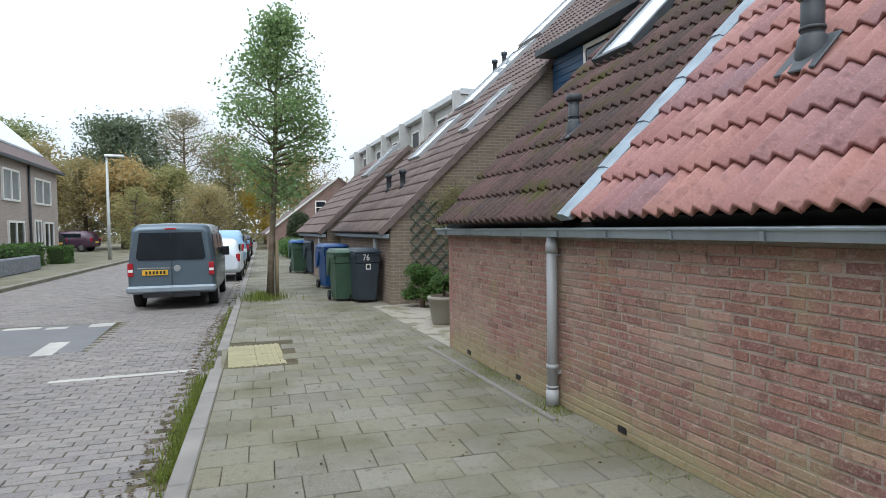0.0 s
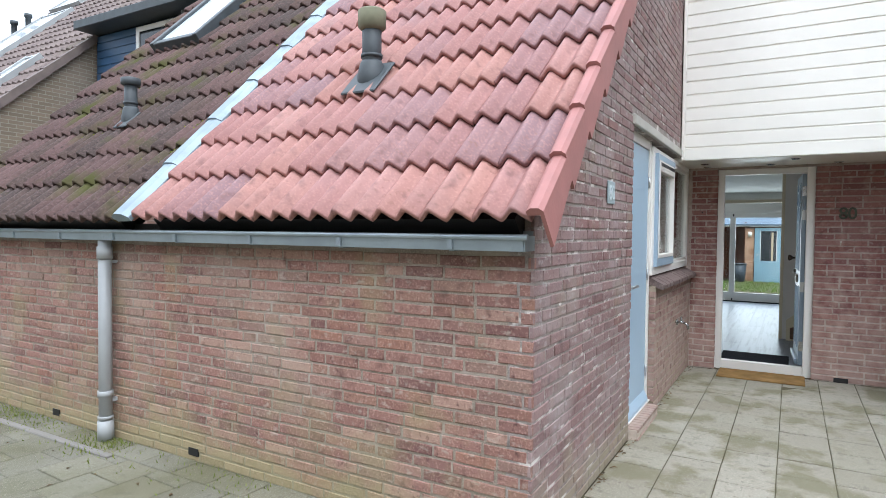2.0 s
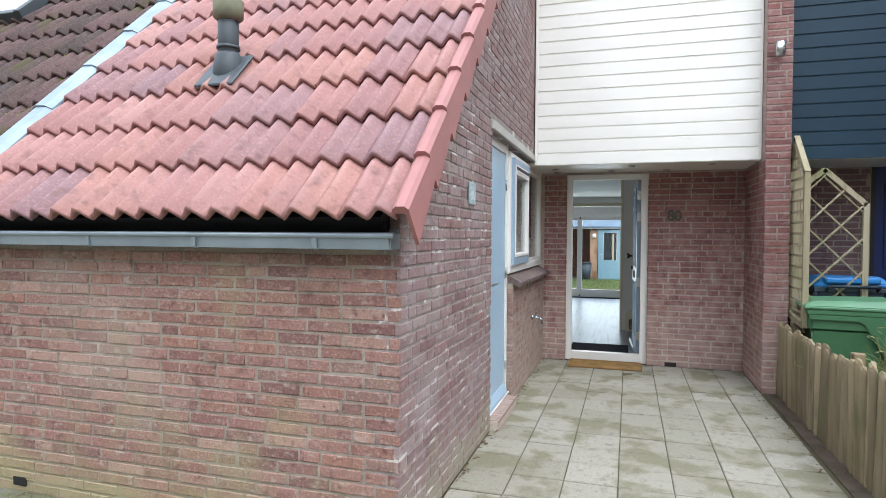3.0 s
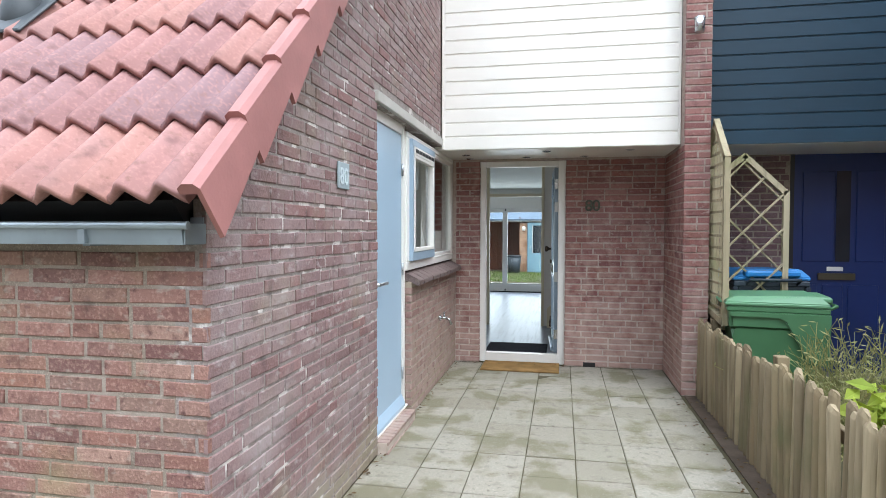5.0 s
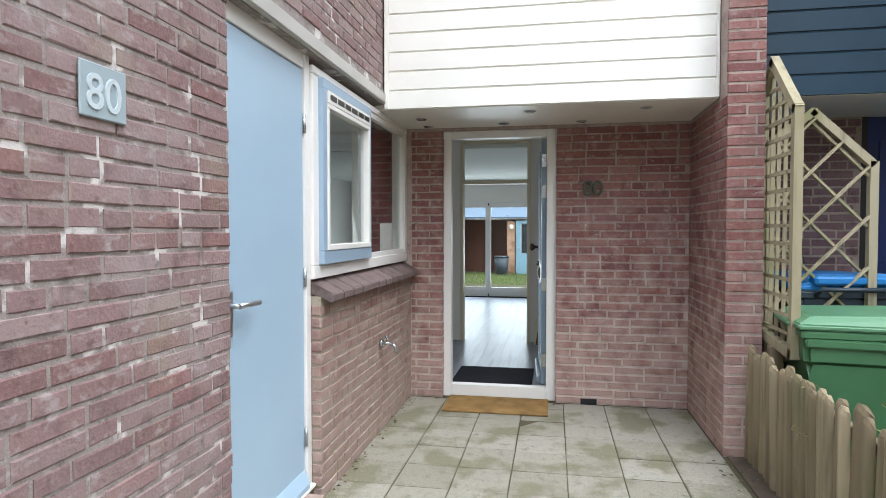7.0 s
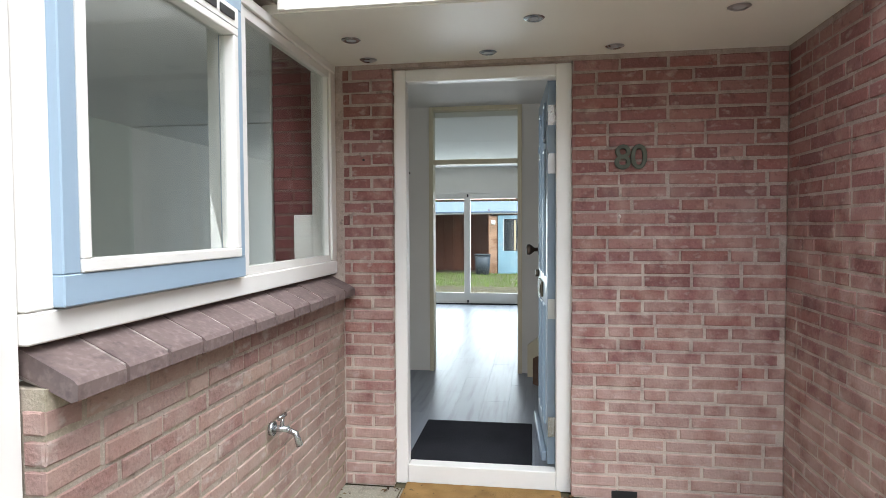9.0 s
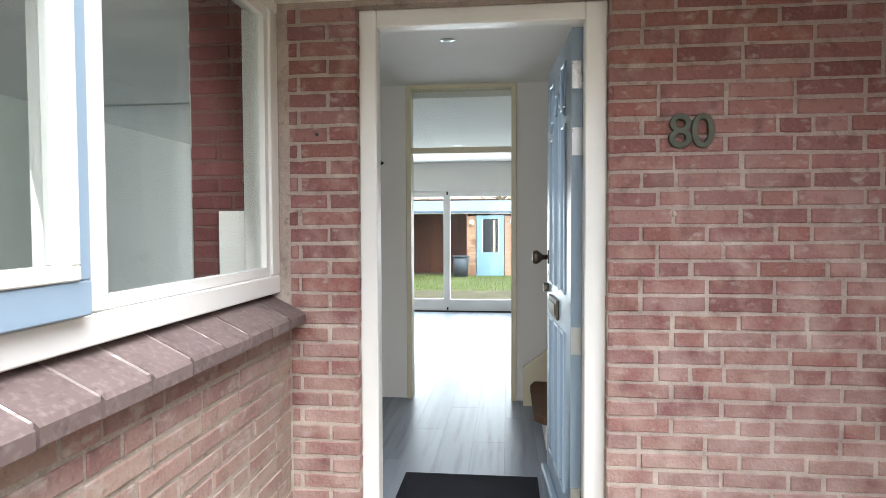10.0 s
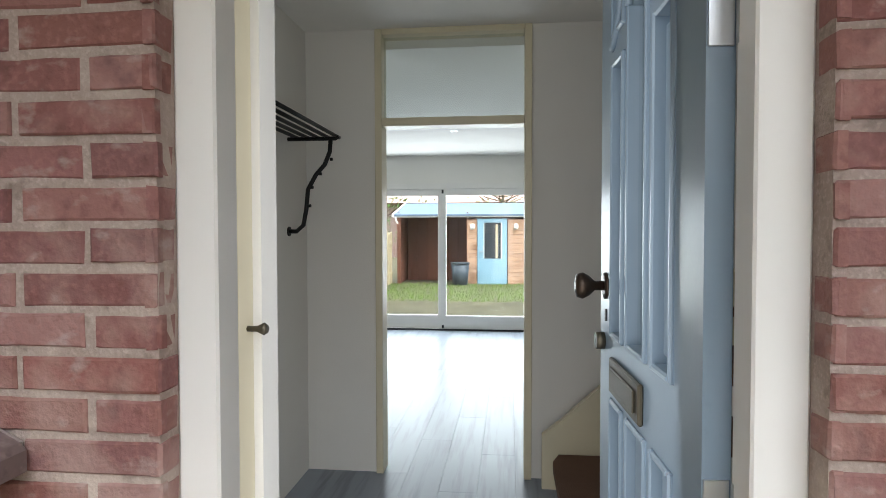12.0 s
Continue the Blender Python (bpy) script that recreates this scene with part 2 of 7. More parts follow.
STEEL = plain("steel", "b9bcbd", 0.28, 0.9, vary=0.08)
BRONZE = plain("bronze", "4a3d33", 0.4, 0.7, vary=0.2)
BRASS = plain("aged_brass", "5d574a", 0.45, 0.7, vary=0.2)
IRON = plain("black_iron", "171615", 0.5, 0.3, vary=0.2)
GLASS = glass_mat("clear_glass", (0.93, 0.95, 0.94))
GLASS_DARK = plain("dark_glass", "20262c", 0.08, vary=0.2)
# the pale base colour paints the sky's reflection onto roof panes and solar panels
SKY_PALE_GLASS = plain("sky_pale_glass", "c6ccd0", 0.06, vary=0.06, bump=0.0)
FENCE = wood("weathered_fence", ["817157", "918265", "72644e", "887a61", "9d8e72"], 2, stain="696649", bump=0.6)
LATTICE = wood("lattice_wood", ["a79c80", "9f9478", "b2a78d"], 2, stain="83825a")
CEDAR = wood("cedar_board", ["b8937a", "c29c80", "ae8a72"], 1, stain="8c664b")
REDWOOD = wood("red_brown_wood", ["6b4436", "7a4f3e", "5f3c30"], 2)
PALE_WOOD = wood("pale_fence_wood", ["b8a686", "c2b191", "ab9977"], 2)
LAMINATE = wood("laminate", ["848a93", "8b919a", "7e848d"], 0, rough=0.34, bump=0.05)
COIR = plain("coir", "8f7148", 0.98, vary=0.25, scale=8, grain=200, bump=0.9, spec=0.05)
RUBBER = plain("dark_mat", "26262a", 0.95, vary=0.3, grain=200, bump=0.9, spec=0.05)
CARPET = plain("stair_carpet", "6b5446", 0.98, vary=0.2, grain=220, bump=0.9, spec=0.05)
BIN_GREEN = plain("green_plastic", "46704c", 0.45, vary=0.12, scale=4)
BIN_LID = plain("green_lid_plastic", "5a8662", 0.45, vary=0.12, scale=4)
BIN_BLUE = plain("blue_plastic", "1d4a80", 0.45, vary=0.12)
BIN_CYAN = plain("bright_blue_plastic", "2a78b8", 0.45, vary=0.1)
BIN_GREY = plain("anthracite_plastic", "323c45", 0.5, vary=0.15)
BIN_OLIVE = plain("olive_plastic", "3c5544", 0.5, vary=0.15)
GRASS = foliage("grass", ["6f8f3a", "7d9c45", "5f8034", "8aa650"])
MOSS = foliage("moss", ["6a722a", "7d8230", "5a6426", "8a8a3a"], 0.95, 0.1)
LEAF = foliage("tree_leaf", ["78935f", "88a26c", "6e8856", "9cad79", "637b4e"])
LEAF_BUSH = foliage("bush_leaf", ["48652f", "57753c", "3c5a27", "688548"])
# autumn tones, paled to paint in the haze over far trees
LEAF_AUT_HAZED = foliage("hazed_autumn_leaf", ["a39a6c", "b0a577", "918c66", "bba570", "88866a"])
LEAF_DARK = foliage("dark_leaf", ["36452c", "42512f", "2e3c26", "4b5936"])
LEAF_FADE = foliage("dry_stem", ["9c9a66", "8b8d5c", "aaa470", "7a8350"])
BARK = plain("bark", "6b6152", 0.95, vary=0.3, scale=10, grain=40, bump=0.9, spec=0.1)
VAN = plain("van_paint", "5c6a74", 0.25, 0.3, vary=0.04)
TYRE = plain("tyre", "1a1a1b", 0.9, vary=0.15)
TAIL = plain("tail_light", "a0202a", 0.2, vary=0.1)
PLATE = plain("number_plate", "d8a92a", 0.5, vary=0.05)
CAR_WHITE = plain("white_car_paint", "d5dde2", 0.2, vary=0.03)
CAR_BLUE = plain("pale_blue_car_paint", "8aaec8", 0.25, vary=0.05)
CAR_DARK = plain("dark_car_paint", "2b2d36", 0.25, vary=0.05)
MARK = plain("white_clinker", "a9a69e", 0.8, vary=0.15, grain=90, bump=0.3)
TERRA = plain("grey_pot", "8a867a", 0.7, vary=0.12)
LAMP_W = plain("lamp_white", "e8e6e0", 0.4, vary=0.03)


# ---- building helpers ----
def part(name, bm, material, parent=None, label=""):
    """Links a bmesh as one mesh object under a thing or under a part."""
    me = bpy.data.meshes.new(name)
    bm.to_mesh(me)
    bm.free()
    me.materials.append(material)
    ob = new(name, me)
    if parent is not None:
        ob.parent = parent
    if label:
        ob["label"] = label
    return ob


def thing(name, label, category, group="", at=None):
    ob = new(name)
    ob.empty_display_size = 0.1
    if at is not None:
        ob.matrix_basis = at
    return tagged(ob, label, category, group)


def struct(name, bm, material, label="", category=""):
    return tagged(part(name, bm, material), label, category, "", "structure")


def B():
    return bmesh.new()


def box(bm, x0, x1, y0, y1, z0, z1, bevel=0.0):
    v = [bm.verts.new((x, y, z)) for z in (z0, z1) for y in (y0, y1) for x in (x0, x1)]
    fs = [bm.faces.new([v[i] for i in q]) for q in ((0, 2, 3, 1), (4, 5, 7, 6), (0, 1, 5, 4), (2, 6, 7, 3), (0, 4, 6, 2), (1, 3, 7, 5))]
    if bevel:
        es = {e for f in fs for e in f.edges}
        bmesh.ops.bevel(bm, geom=list(es), offset=bevel, segments=1, affect="EDGES", profile=0.5)
    return bm


def boxes(*args, bevel=0.0):
    bm = B()
    for a in args:
        box(bm, *a, bevel=bevel)
    return bm


def tube(bm, pts, r, seg=10, cap=True):
    """A round rod along a line of points; r may be one radius or one for each point."""
    pts = [Vector(p) for p in pts]
    rs = r if isinstance(r, (list, tuple)) else [r] * len(pts)
    rings, side = [], None
    for i, p in enumerate(pts):
        d = (pts[min(i + 1, len(pts) - 1)] - pts[max(i - 1, 0)]).normalized()
        if side is None or abs(side.dot(d)) > 0.95:
            side = d.orthogonal().normalized()
        side = (side - d * side.dot(d)).normalized()
        up = d.cross(side)
        rings.append([bm.verts.new(p + rs[i] * (math.cos(a) * side + math.sin(a) * up)) for a in (2 * math.pi * k / seg for k in range(seg))])
    for a, b in zip(rings, rings[1:]):
        for k in range(seg):
            f = bm.faces.new((a[k], a[(k + 1) % seg], b[(k + 1) % seg], b[k]))
            f.smooth = True
    if cap:
        bm.faces.new(rings[0][::-1])
        bm.faces.new(rings[-1])
    return bm


def extrude_poly(bm, poly, axis, a, b):
    """A prism: a 2D outline pushed along an axis ('x': (y, z), 'y': (x, z), 'z': (x, y))."""
    def at(p, t):
        return {"x": (t, p[0], p[1]), "y": (p[0], t, p[1]), "z": (p[0], p[1], t)}[axis]
    va, vb = [bm.verts.new(at(p, a)) for p in poly], [bm.verts.new(at(p, b)) for p in poly]
    bm.faces.new(va)
    bm.faces.new(vb[::-1])
    n = len(poly)
    for i in range(n):
        bm.faces.new((va[i], vb[i], vb[(i + 1) % n], va[(i + 1) % n]))
    bmesh.ops.recalc_face_normals(bm, faces=bm.faces[:])
    return bm


def beam(bm, a, b, w, h, up=(0, 0, 1)):
    """A square bar from a to b."""
    a, b = Vector(a), Vector(b)
    d = (b - a).normalized()
    s = d.cross(Vector(up))
    s = s.normalized() if s.length > 1e-4 else Vector((1, 0, 0))
    u = s.cross(d)
    v = [bm.verts.new(p + s * (w / 2) * i + u * (h / 2) * j) for p in (a, b) for i, j in ((-1, -1), (1, -1), (1, 1), (-1, 1))]
    for q in ((0, 1, 2, 3), (7, 6, 5, 4), (0, 4, 5, 1), (1, 5, 6, 2), (2, 6, 7, 3), (3, 7, 4, 0)):
        bm.faces.new([v[i] for i in q])
    return bm


def joined(name, verts, faces, material, parent=None):
    me = bpy.data.meshes.new(name)
    me.from_pydata(verts, [], faces)
    me.materials.append(material)
    ob = new(name, me)
    if parent is not None:
        ob.parent = parent
    return tagged(ob, kind="stuff")


def kerb_x(y):
    """The near kerb's front edge: the street bears off from the houses a little."""
    return -0.55 + 0.05 * y


# ---- ground ----
bm = B()
box(bm, -300, 300, -300, 300, -0.6, -0.16)
struct("ground", bm, SAND, "bare sandy ground under the paving", "ground")
bm = B()
extrude_poly(bm, [(-12, -14), (kerb_x(-14), -14), (kerb_x(80), 80), (-12, 80)], "z", -0.2, -0.104)
road = struct("road", bm, SAND, "brick-paved residential street with mossy joints", "road")
bm = B()
extrude_poly(bm, [(kerb_x(-14) + 0.12, -14), (14, -14), (14, 80), (kerb_x(80) + 0.12, 80)], "z", -0.2, -0.008)
pavement = struct("pavement", bm, SAND, "grey concrete slab pavement beside the houses", "pavement")
bm = B()
extrude_poly(bm, [(-60, -14), (-6.4 + 0.05 * -14, -14), (-6.4 + 0.05 * 80, 80), (-60, 80)], "z", -0.2, 0.0)
struct("pavement_far", bm, PAVER, "concrete pavement across the street", "pavement")
bm = B()
box(bm, 14.05, 90, -30, 60, -0.25, -0.2)
struct("garden_ground", bm, SOIL, "soil of the back garden", "ground")

# ---- house: walls ----
XW, YS, XR, YP = 2.46, 1.51, 7.0, -0.59
RX, RZ = 2.30, 1.46                    # front edge of the roof tiles
YEND, YLEAD = 7.05, 4.1                # far end of the lean-to, party line of the two roofs
CO = 0.0602                            # one course of bricks


def roof_z(x):
    return RZ + (x - RX)


struct("wall_front", boxes((XW + 0.005, XW + 0.12, YS + 0.12, YEND, 0, 1.42)), MORTAR, "low lean-to wall of red-brown brick", "wall")
bm = B()
extrude_poly(bm, [(XW + 0.005, 0), (4.275, 0), (4.275, 2.16), (XR + 0.2, 2.16), (XR + 0.2, 5.6), (6.45, roof_z(6.45) - 0.12), (XW + 0.005, roof_z(XW) - 0.13)], "y", YS + 0.005, YS + 0.12)
struct("wall_gable", bm, MORTAR_PALE, "red-brown brick side wall beside the entrance path", "wall")
struct("wall_below_window", boxes((5.1, XR, YS - 0.005, YS + 0.1, 0, 1.0)), MORTAR, "low brick wall under the kitchen window", "wall")
struct("wall_entrance", boxes((XR + 0.005, XR + 0.1, 1.25, YS + 0.1, 0, 2.2), (XR + 0.005, XR + 0.1, YP, 0.367, 0, 2.2), (XR + 0.005, XR + 0.1, 0.367, 1.25, 2.105, 2.2)), MORTAR_RED, "dark red brick wall beside the front door", "wall")
struct("wall_pier", boxes((6.055, 7.3, -0.795, YP - 0.005, 0, 6.0)), MORTAR_RED, "brick party pier between the two entrances", "wall")
struct("wall_neighbour_entrance", boxes((XR + 0.005, XR + 0.1, -1.72, -0.8, 0, 2.3), (XR + 0.005, XR + 0.1, -3.6, -2.62, 0, 2.3), (XR + 0.005, XR + 0.1, -2.62, -1.72, 2.13, 2.3)), MORTAR, "dark brick wall of the neighbour's entrance", "wall")
struct("wall_neighbour_side", boxes((2.46, 7.1, -3.8, -3.6, 0, 6.0)), BRICK_DARK, "brick side wall of the neighbouring house", "wall")
struct("wall_kitchen_end", boxes((XR + 0.005, XR + 0.1, 1.645, 1.87, 0, 2.3)), MORTAR_SHADED, "exposed red brick end wall of the kitchen, shade in its colour", "wall")
struct("wall_lean_to_end", boxes((XW, XR + 0.3, YEND - 0.11, YEND, 0, 1.42)), BRICK, "brick end wall of the lean-to", "wall")
struct("wall_back", boxes((14.0, 14.12, -3.8, 0.0, -0.2, 5.5), (14.0, 14.12, 3.3, 11.0, -0.2, 5.5), (14.0, 14.12, 0.0, 3.3, 1.93, 5.5)), PLASTER, "plastered back wall of the living room", "wall")
struct("wall_upper_front", boxes((6.27, 6.4, -3.6, YS + 0.0, 2.16, 6.0)), MORTAR, "upper front wall behind the boarding", "wall")
struct("roof_back", boxes((6.4, 14.1, -3.6, 7.0, 6.0, 6.1)), TILE_GREY, "flat top of the house", "roof")

# soffits and boarding
struct("ceiling_entrance", boxes((6.25, XR + 0.1, YP, YS + 0.06, 2.125, 2.16)), SOFFIT, "glossy off-white soffit over the entrance", "ceiling")
struct("ceiling_neighbour", boxes((6.25, XR + 0.1, -3.6, -0.8, 2.115, 2.16)), SOFFIT, "soffit over the neighbour's entrance", "ceiling")


def boarding(name, material, y0, y1, z0, z1, pitch, label):
    root = thing(name, label, "cladding")
    root["kind"] = "structure"
    part("corner_trim", boxes((6.222, 6.262, y1 - 0.03, y1, z0, z1), (6.222, 6.262, y0, y0 + 0.02, z0, z1), bevel=0.003), material, root)
    z, k = z0, 0
    me = None
    while z < z1:
        if me is None:
            bm = B()
            extrude_poly(bm, [(6.262, 0), (6.226, 0.0), (6.226, pitch - 0.016), (6.236, pitch - 0.008), (6.236, pitch), (6.262, pitch)], "y", y0 + 0.021, y1 - 0.031)
            ob = part("board", bm, material, root)
            me = ob.data
        else:
            ob = new("board", me)
            ob.parent = root
        ob.location = (0, 0, z)
        z += pitch
        k += 1
    return root


boarding("white_boarding", CREAM_BOARD, YP, YS - 0.01, 2.13, 5.6, 0.125, "off-white horizontal boarding over the entrance")
boarding("navy_boarding", NAVY, -3.6, -0.8, 2.12, 5.6, 0.1255, "dark navy horizontal boarding over the neighbour's entrance")


# ---- roofs of profiled tiles ----
def tile_mesh(name, width, length, waves, rise, material, thick=0.018, seg=7):
    """One interlocking tile, along +x from its lower edge, its waves across y."""
    bm = B()
    n = waves * seg
    prof = []
    for i in range(n + 1):
        u = (i / seg) % 1.0
        h = (0.5 - 0.5 * math.cos(2 * math.pi * (u - 0.06 * math.sin(2 * math.pi * u)))) ** 0.62
        prof.append((width * i / n, rise * h))
    rows = []
    for x, dz in ((0.0, 0.026), (0.008, 0.037), (length + 0.02, 0.0)):
        rows.append([bm.verts.new((x, y, z + dz)) for y, z in prof])
    low = [bm.verts.new((0.002, y, z + 0.026 - thick)) for y, z in prof]
    back = [bm.verts.new((length * 0.35, y, z - thick + 0.006)) for y, z in prof]
    for a, b in ((rows[0], rows[1]), (rows[1], rows[2]), (low, rows[0]), (back, low)):
        for i in range(n):
            bm.faces.new((a[i], a[i + 1], b[i + 1], b[i])).smooth = True
    for i, j in ((0, 1),):
        bm.faces.new((low[0], rows[0][0], rows[1][0], rows[2][0], back[0]))
        bm.faces.new((back[-1], rows[2][-1], rows[1][-1], rows[0][-1], low[-1]))
    me = bpy.data.meshes.new(name)
    bm.to_mesh(me)
    bm.free()
    me.materials.append(material)
    return me


def tile_roof(name, label, material, x0, z0, y0, y1, slope, rows, gauge, n_across, waves=2, rise=0.05, jitter=0.004, limit=300, deck=0.1, seg=7, skip=None):
    """A roof plane that climbs along +x from its eave, laid with tiles in rows."""
    rnd = random.Random(name)
    root = thing(name, label, "roof")
    root["kind"] = "structure"
    w = (y1 - y0) / n_across
    me = tile_mesh(name + "_tile", w, gauge, waves, rise, material, seg=seg)
    tilt = Matrix.Rotation(-radians(slope), 4, "Y")
    if deck:
        bm = B()
        L = rows * gauge
        c, s = math.cos(radians(slope)), math.sin(radians(slope))
        extrude_poly(bm, [(x0 + 0.06, z0 + 0.02), (x0 + L * c, z0 + L * s - 0.03), (x0 + L * c + 0.1, z0 + L * s - 0.16), (x0 + 0.14, z0 - 0.07)], "y", y0 + deck, y1 - deck)
        part("deck", bm, BLACK, root)
    rest_v, rest_f = [], []
    k = 0
    for r in range(rows):
        for i in range(n_across):
            if skip and skip(r, i):
                continue
            m = Matrix.Translation((x0, y0 + i * w, z0)) @ tilt @ Matrix.Translation((r * gauge + rnd.uniform(-jitter, jitter), 0, rnd.uniform(-jitter, jitter) * 0.6))
            m = m @ Matrix.Rotation(rnd.uniform(-0.006, 0.006), 4, "Z")
            if k < limit:
                ob = new("roof_tile", me)
                ob.parent = root
                ob.matrix_basis = m
            else:
                b = len(rest_v)
                rest_v += [tuple(m @ v.co) for v in me.vertices]
                rest_f += [[b + v for v in p.vertices] for p in me.polygons]
            k += 1
    if rest_v:
        joined("roof_tiles", rest_v, rest_f, material, root)
    return root


GA = 0.352
tile_roof("roof_red", "steep roof of red double-wave clay tiles", TILE_RED, RX, RZ, YS - 0.05, YLEAD - 0.05, 45, 15, GA, 10, rise=0.055, seg=10)
tile_roof("roof_dark", "steep roof of old dark mossy tiles", TILE_DARK, RX - 0.02, RZ - 0.01, YLEAD + 0.06, YEND - 0.2, 45, 15, GA, 10, rise=0.052)

# ---- lintel, door and window in the side wall ----
struct("lintel", boxes((4.235, 6.24, YS - 0.02, YS + 0.11, 2.165, 2.235), bevel=0.006), plain("weathered_lintel", "b4b0a8", 0.8, vary=0.15), "grey weathered lintel over door and window", "lintel")
struct("step", boxes((4.275, 5.0, 1.452, 1.62, -0.02, 0.07)), MORTAR_RED, "brick door step", "step")


def hinge(parent, x, y, z, axis="y"):
    bm = B()
    tube(bm, [(x, y, z - 0.045), (x, y, z + 0.045)], 0.0065, 8)
    box(bm, x - 0.012, x + 0.012, y + 0.003, y + 0.006, z - 0.045, z + 0.045)
    part("hinge", bm, STEEL, parent)


side = tagged(thing("door_1", "closed pale blue flush door in a white frame", "door"), kind="structure")
part("leaf", boxes((4.30, 5.035, 1.565, 1.605, 0.1, 2.085), bevel=0.003), BLUE_DOOR, side)
part("door_frame", boxes((4.26, 4.298, 1.57, 1.66, 0.07, 2.165), (5.04, 5.095, 1.553, 1.66, 0.07, 2.165), (4.298, 5.04, 1.558, 1.66, 2.09, 2.165), bevel=0.003), WHITE, side)
bm = B()
extrude_poly(bm, [(1.60, 0.17), (1.562, 0.17), (1.535, 0.11), (1.535, 0.085), (1.60, 0.085)], "x", 4.305, 5.03)
part("weather_board", bm, BLUE_DOOR, side)
part("threshold", boxes((4.27, 5.09, 1.53, 1.62, 0.07, 0.086), bevel=0.003), WHITE, side)
bm = B()
tube(bm, [(4.36, 1.566, 1.045), (4.36, 1.52, 1.045)], 0.011, 10)
tube(bm, [(4.352, 1.52, 1.045), (4.50, 1.515, 1.045)], 0.011, 10)
part("handle", bm, STEEL, side, "steel lever handle")
part("handle_plate", boxes((4.34, 4.38, 1.558, 1.566, 0.93, 1.1), bevel=0.004), STEEL, side)
for z in (0.33, 1.1, 1.83):
    hinge(side, 5.037, 1.555, z)

win = tagged(thing("window_1", "white framed kitchen window with one pale blue casement", "window"), kind="structure")
WY = 1.535                             # front of the window frame
part("window_frame", boxes((5.097, 7.0, WY, 1.64, 1.085, 1.15), (5.097, 7.0, WY, 1.64, 2.085, 2.125), (5.097, 5.17, WY + 0.002, 1.64, 1.151, 2.084), (5.965, 6.035, WY + 0.002, 1.64, 1.151, 2.084), (6.93, 7.0, WY + 0.002, 1.64, 1.151, 2.084), bevel=0.004), WHITE, win)
sash = part("casement", boxes((5.165, 5.963, WY - 0.025, 1.58, 1.154, 1.222), (5.165, 5.963, WY - 0.025, 1.58, 2.03, 2.08), (5.165, 5.215, WY - 0.024, 1.58, 1.222, 2.03), (5.93, 5.963, WY - 0.024, 1.58, 1.222, 2.03), bevel=0.003), plain("casement_paint", "95a9ba", 0.42, vary=0.05, scale=1.3, bump=0.05), win, "pale blue casement frame")
part("glazing_bead", boxes((5.216, 5.929, WY - 0.03, 1.56, 1.223, 1.252), (5.216, 5.929, WY - 0.03, 1.56, 1.94, 1.965), (5.216, 5.244, WY - 0.029, 1.56, 1.252, 1.94), (5.9, 5.929, WY - 0.029, 1.56, 1.252, 1.94), bevel=0.003), WHITE, sash)
gl = part("pane", boxes((5.244, 5.9, 1.54, 1.546, 1.252, 1.94)), GLASS, sash)
gl.visible_shadow = False
part("vent_grille", boxes((5.217, 5.928, WY - 0.03, 1.56, 1.967, 2.028)), WHITE, sash)
part("grille_slots", boxes(*[(5.25 + 0.112 * i, 5.34 + 0.112 * i, WY - 0.033, WY - 0.029, 1.985, 2.012) for i in range(6)]), BLACK, sash)
part("glazing_bead", boxes((6.036, 6.928, WY + 0.01, 1.58, 1.152, 1.18), (6.036, 6.928, WY + 0.01, 1.58, 2.05, 2.083), (6.036, 6.06, WY + 0.011, 1.58, 1.181, 2.049), (6.9, 6.928, WY + 0.011, 1.58, 1.181, 2.049)), WHITE, win)
gl = part("pane", boxes((6.06, 6.9, 1.565, 1.571, 1.18, 2.05)), GLASS, win)
gl.visible_shadow = False
part("inner_board", boxes((6.955, 6.985, 1.648, 1.745, 1.15, 1.38)), PLASTER, win)

# sloping sill of dark brown sill tiles
sill = tagged(thing("window_sill", "sloping sill of dark brown glazed sill tiles", "sill"), kind="structure")
SILL = pieces("sill_tile", ["665755", "6f605c", "766763", "6a5b58"], rough=0.55, stain="948582", stain_at=(0.55, 0.95), grain=60, bump=0.15)
bm = B()
extrude_poly(bm, [(1.585, 1.083), (1.452, 1.0165), (1.452, 0.99), (1.5, 0.99), (1.585, 1.02)], "x", 5.115, 6.995)
part("bedding", bm, MORTAR_PALE, sill)
me = None
rnd = random.Random(5)
for i in range(12):
    if me is None:
        bm = B()
        extrude_poly(bm, [(1.58, 1.083), (1.45, 1.018), (1.44, 1.008), (1.44, 0.977), (1.455, 0.972), (1.58, 1.03)], "x", 0.0055, 0.151)
        ob = part("sill_tile", bm, SILL, sill)
        me = ob.data
    else:
        ob = new("sill_tile", me)
        ob.parent = sill
    ob.matrix_basis = pose(5.105 + 0.1575 * i, rnd.uniform(-0.002, 0.002), rnd.uniform(-0.0015, 0.0015))

# kitchen behind the window
struct("kitchen_walls", boxes((4.9, 9.43, 4.4, 4.5, 0, 2.6), (4.8, 4.9, 1.7, 4.4, 0, 2.6), (7.105, 7.2, 1.845, 1.93, 0, 2.3)), plain("pale_green_plaster", "d8dbd0", 0.9, vary=0.04), "pale grey-green kitchen walls", "wall")
struct("ceiling_kitchen", boxes((4.9, 7.1, YS + 0.12, 4.4, 2.3, 2.36), (7.101, 9.43, 1.925, 4.4, 2.3, 2.36)), CEIL, "white kitchen ceiling", "ceiling")
struct("floor_kitchen", boxes((4.9, 7.099, YS + 0.1, 4.4, -0.05, 0.03)), LAMINATE, "grey kitchen floor", "floor")
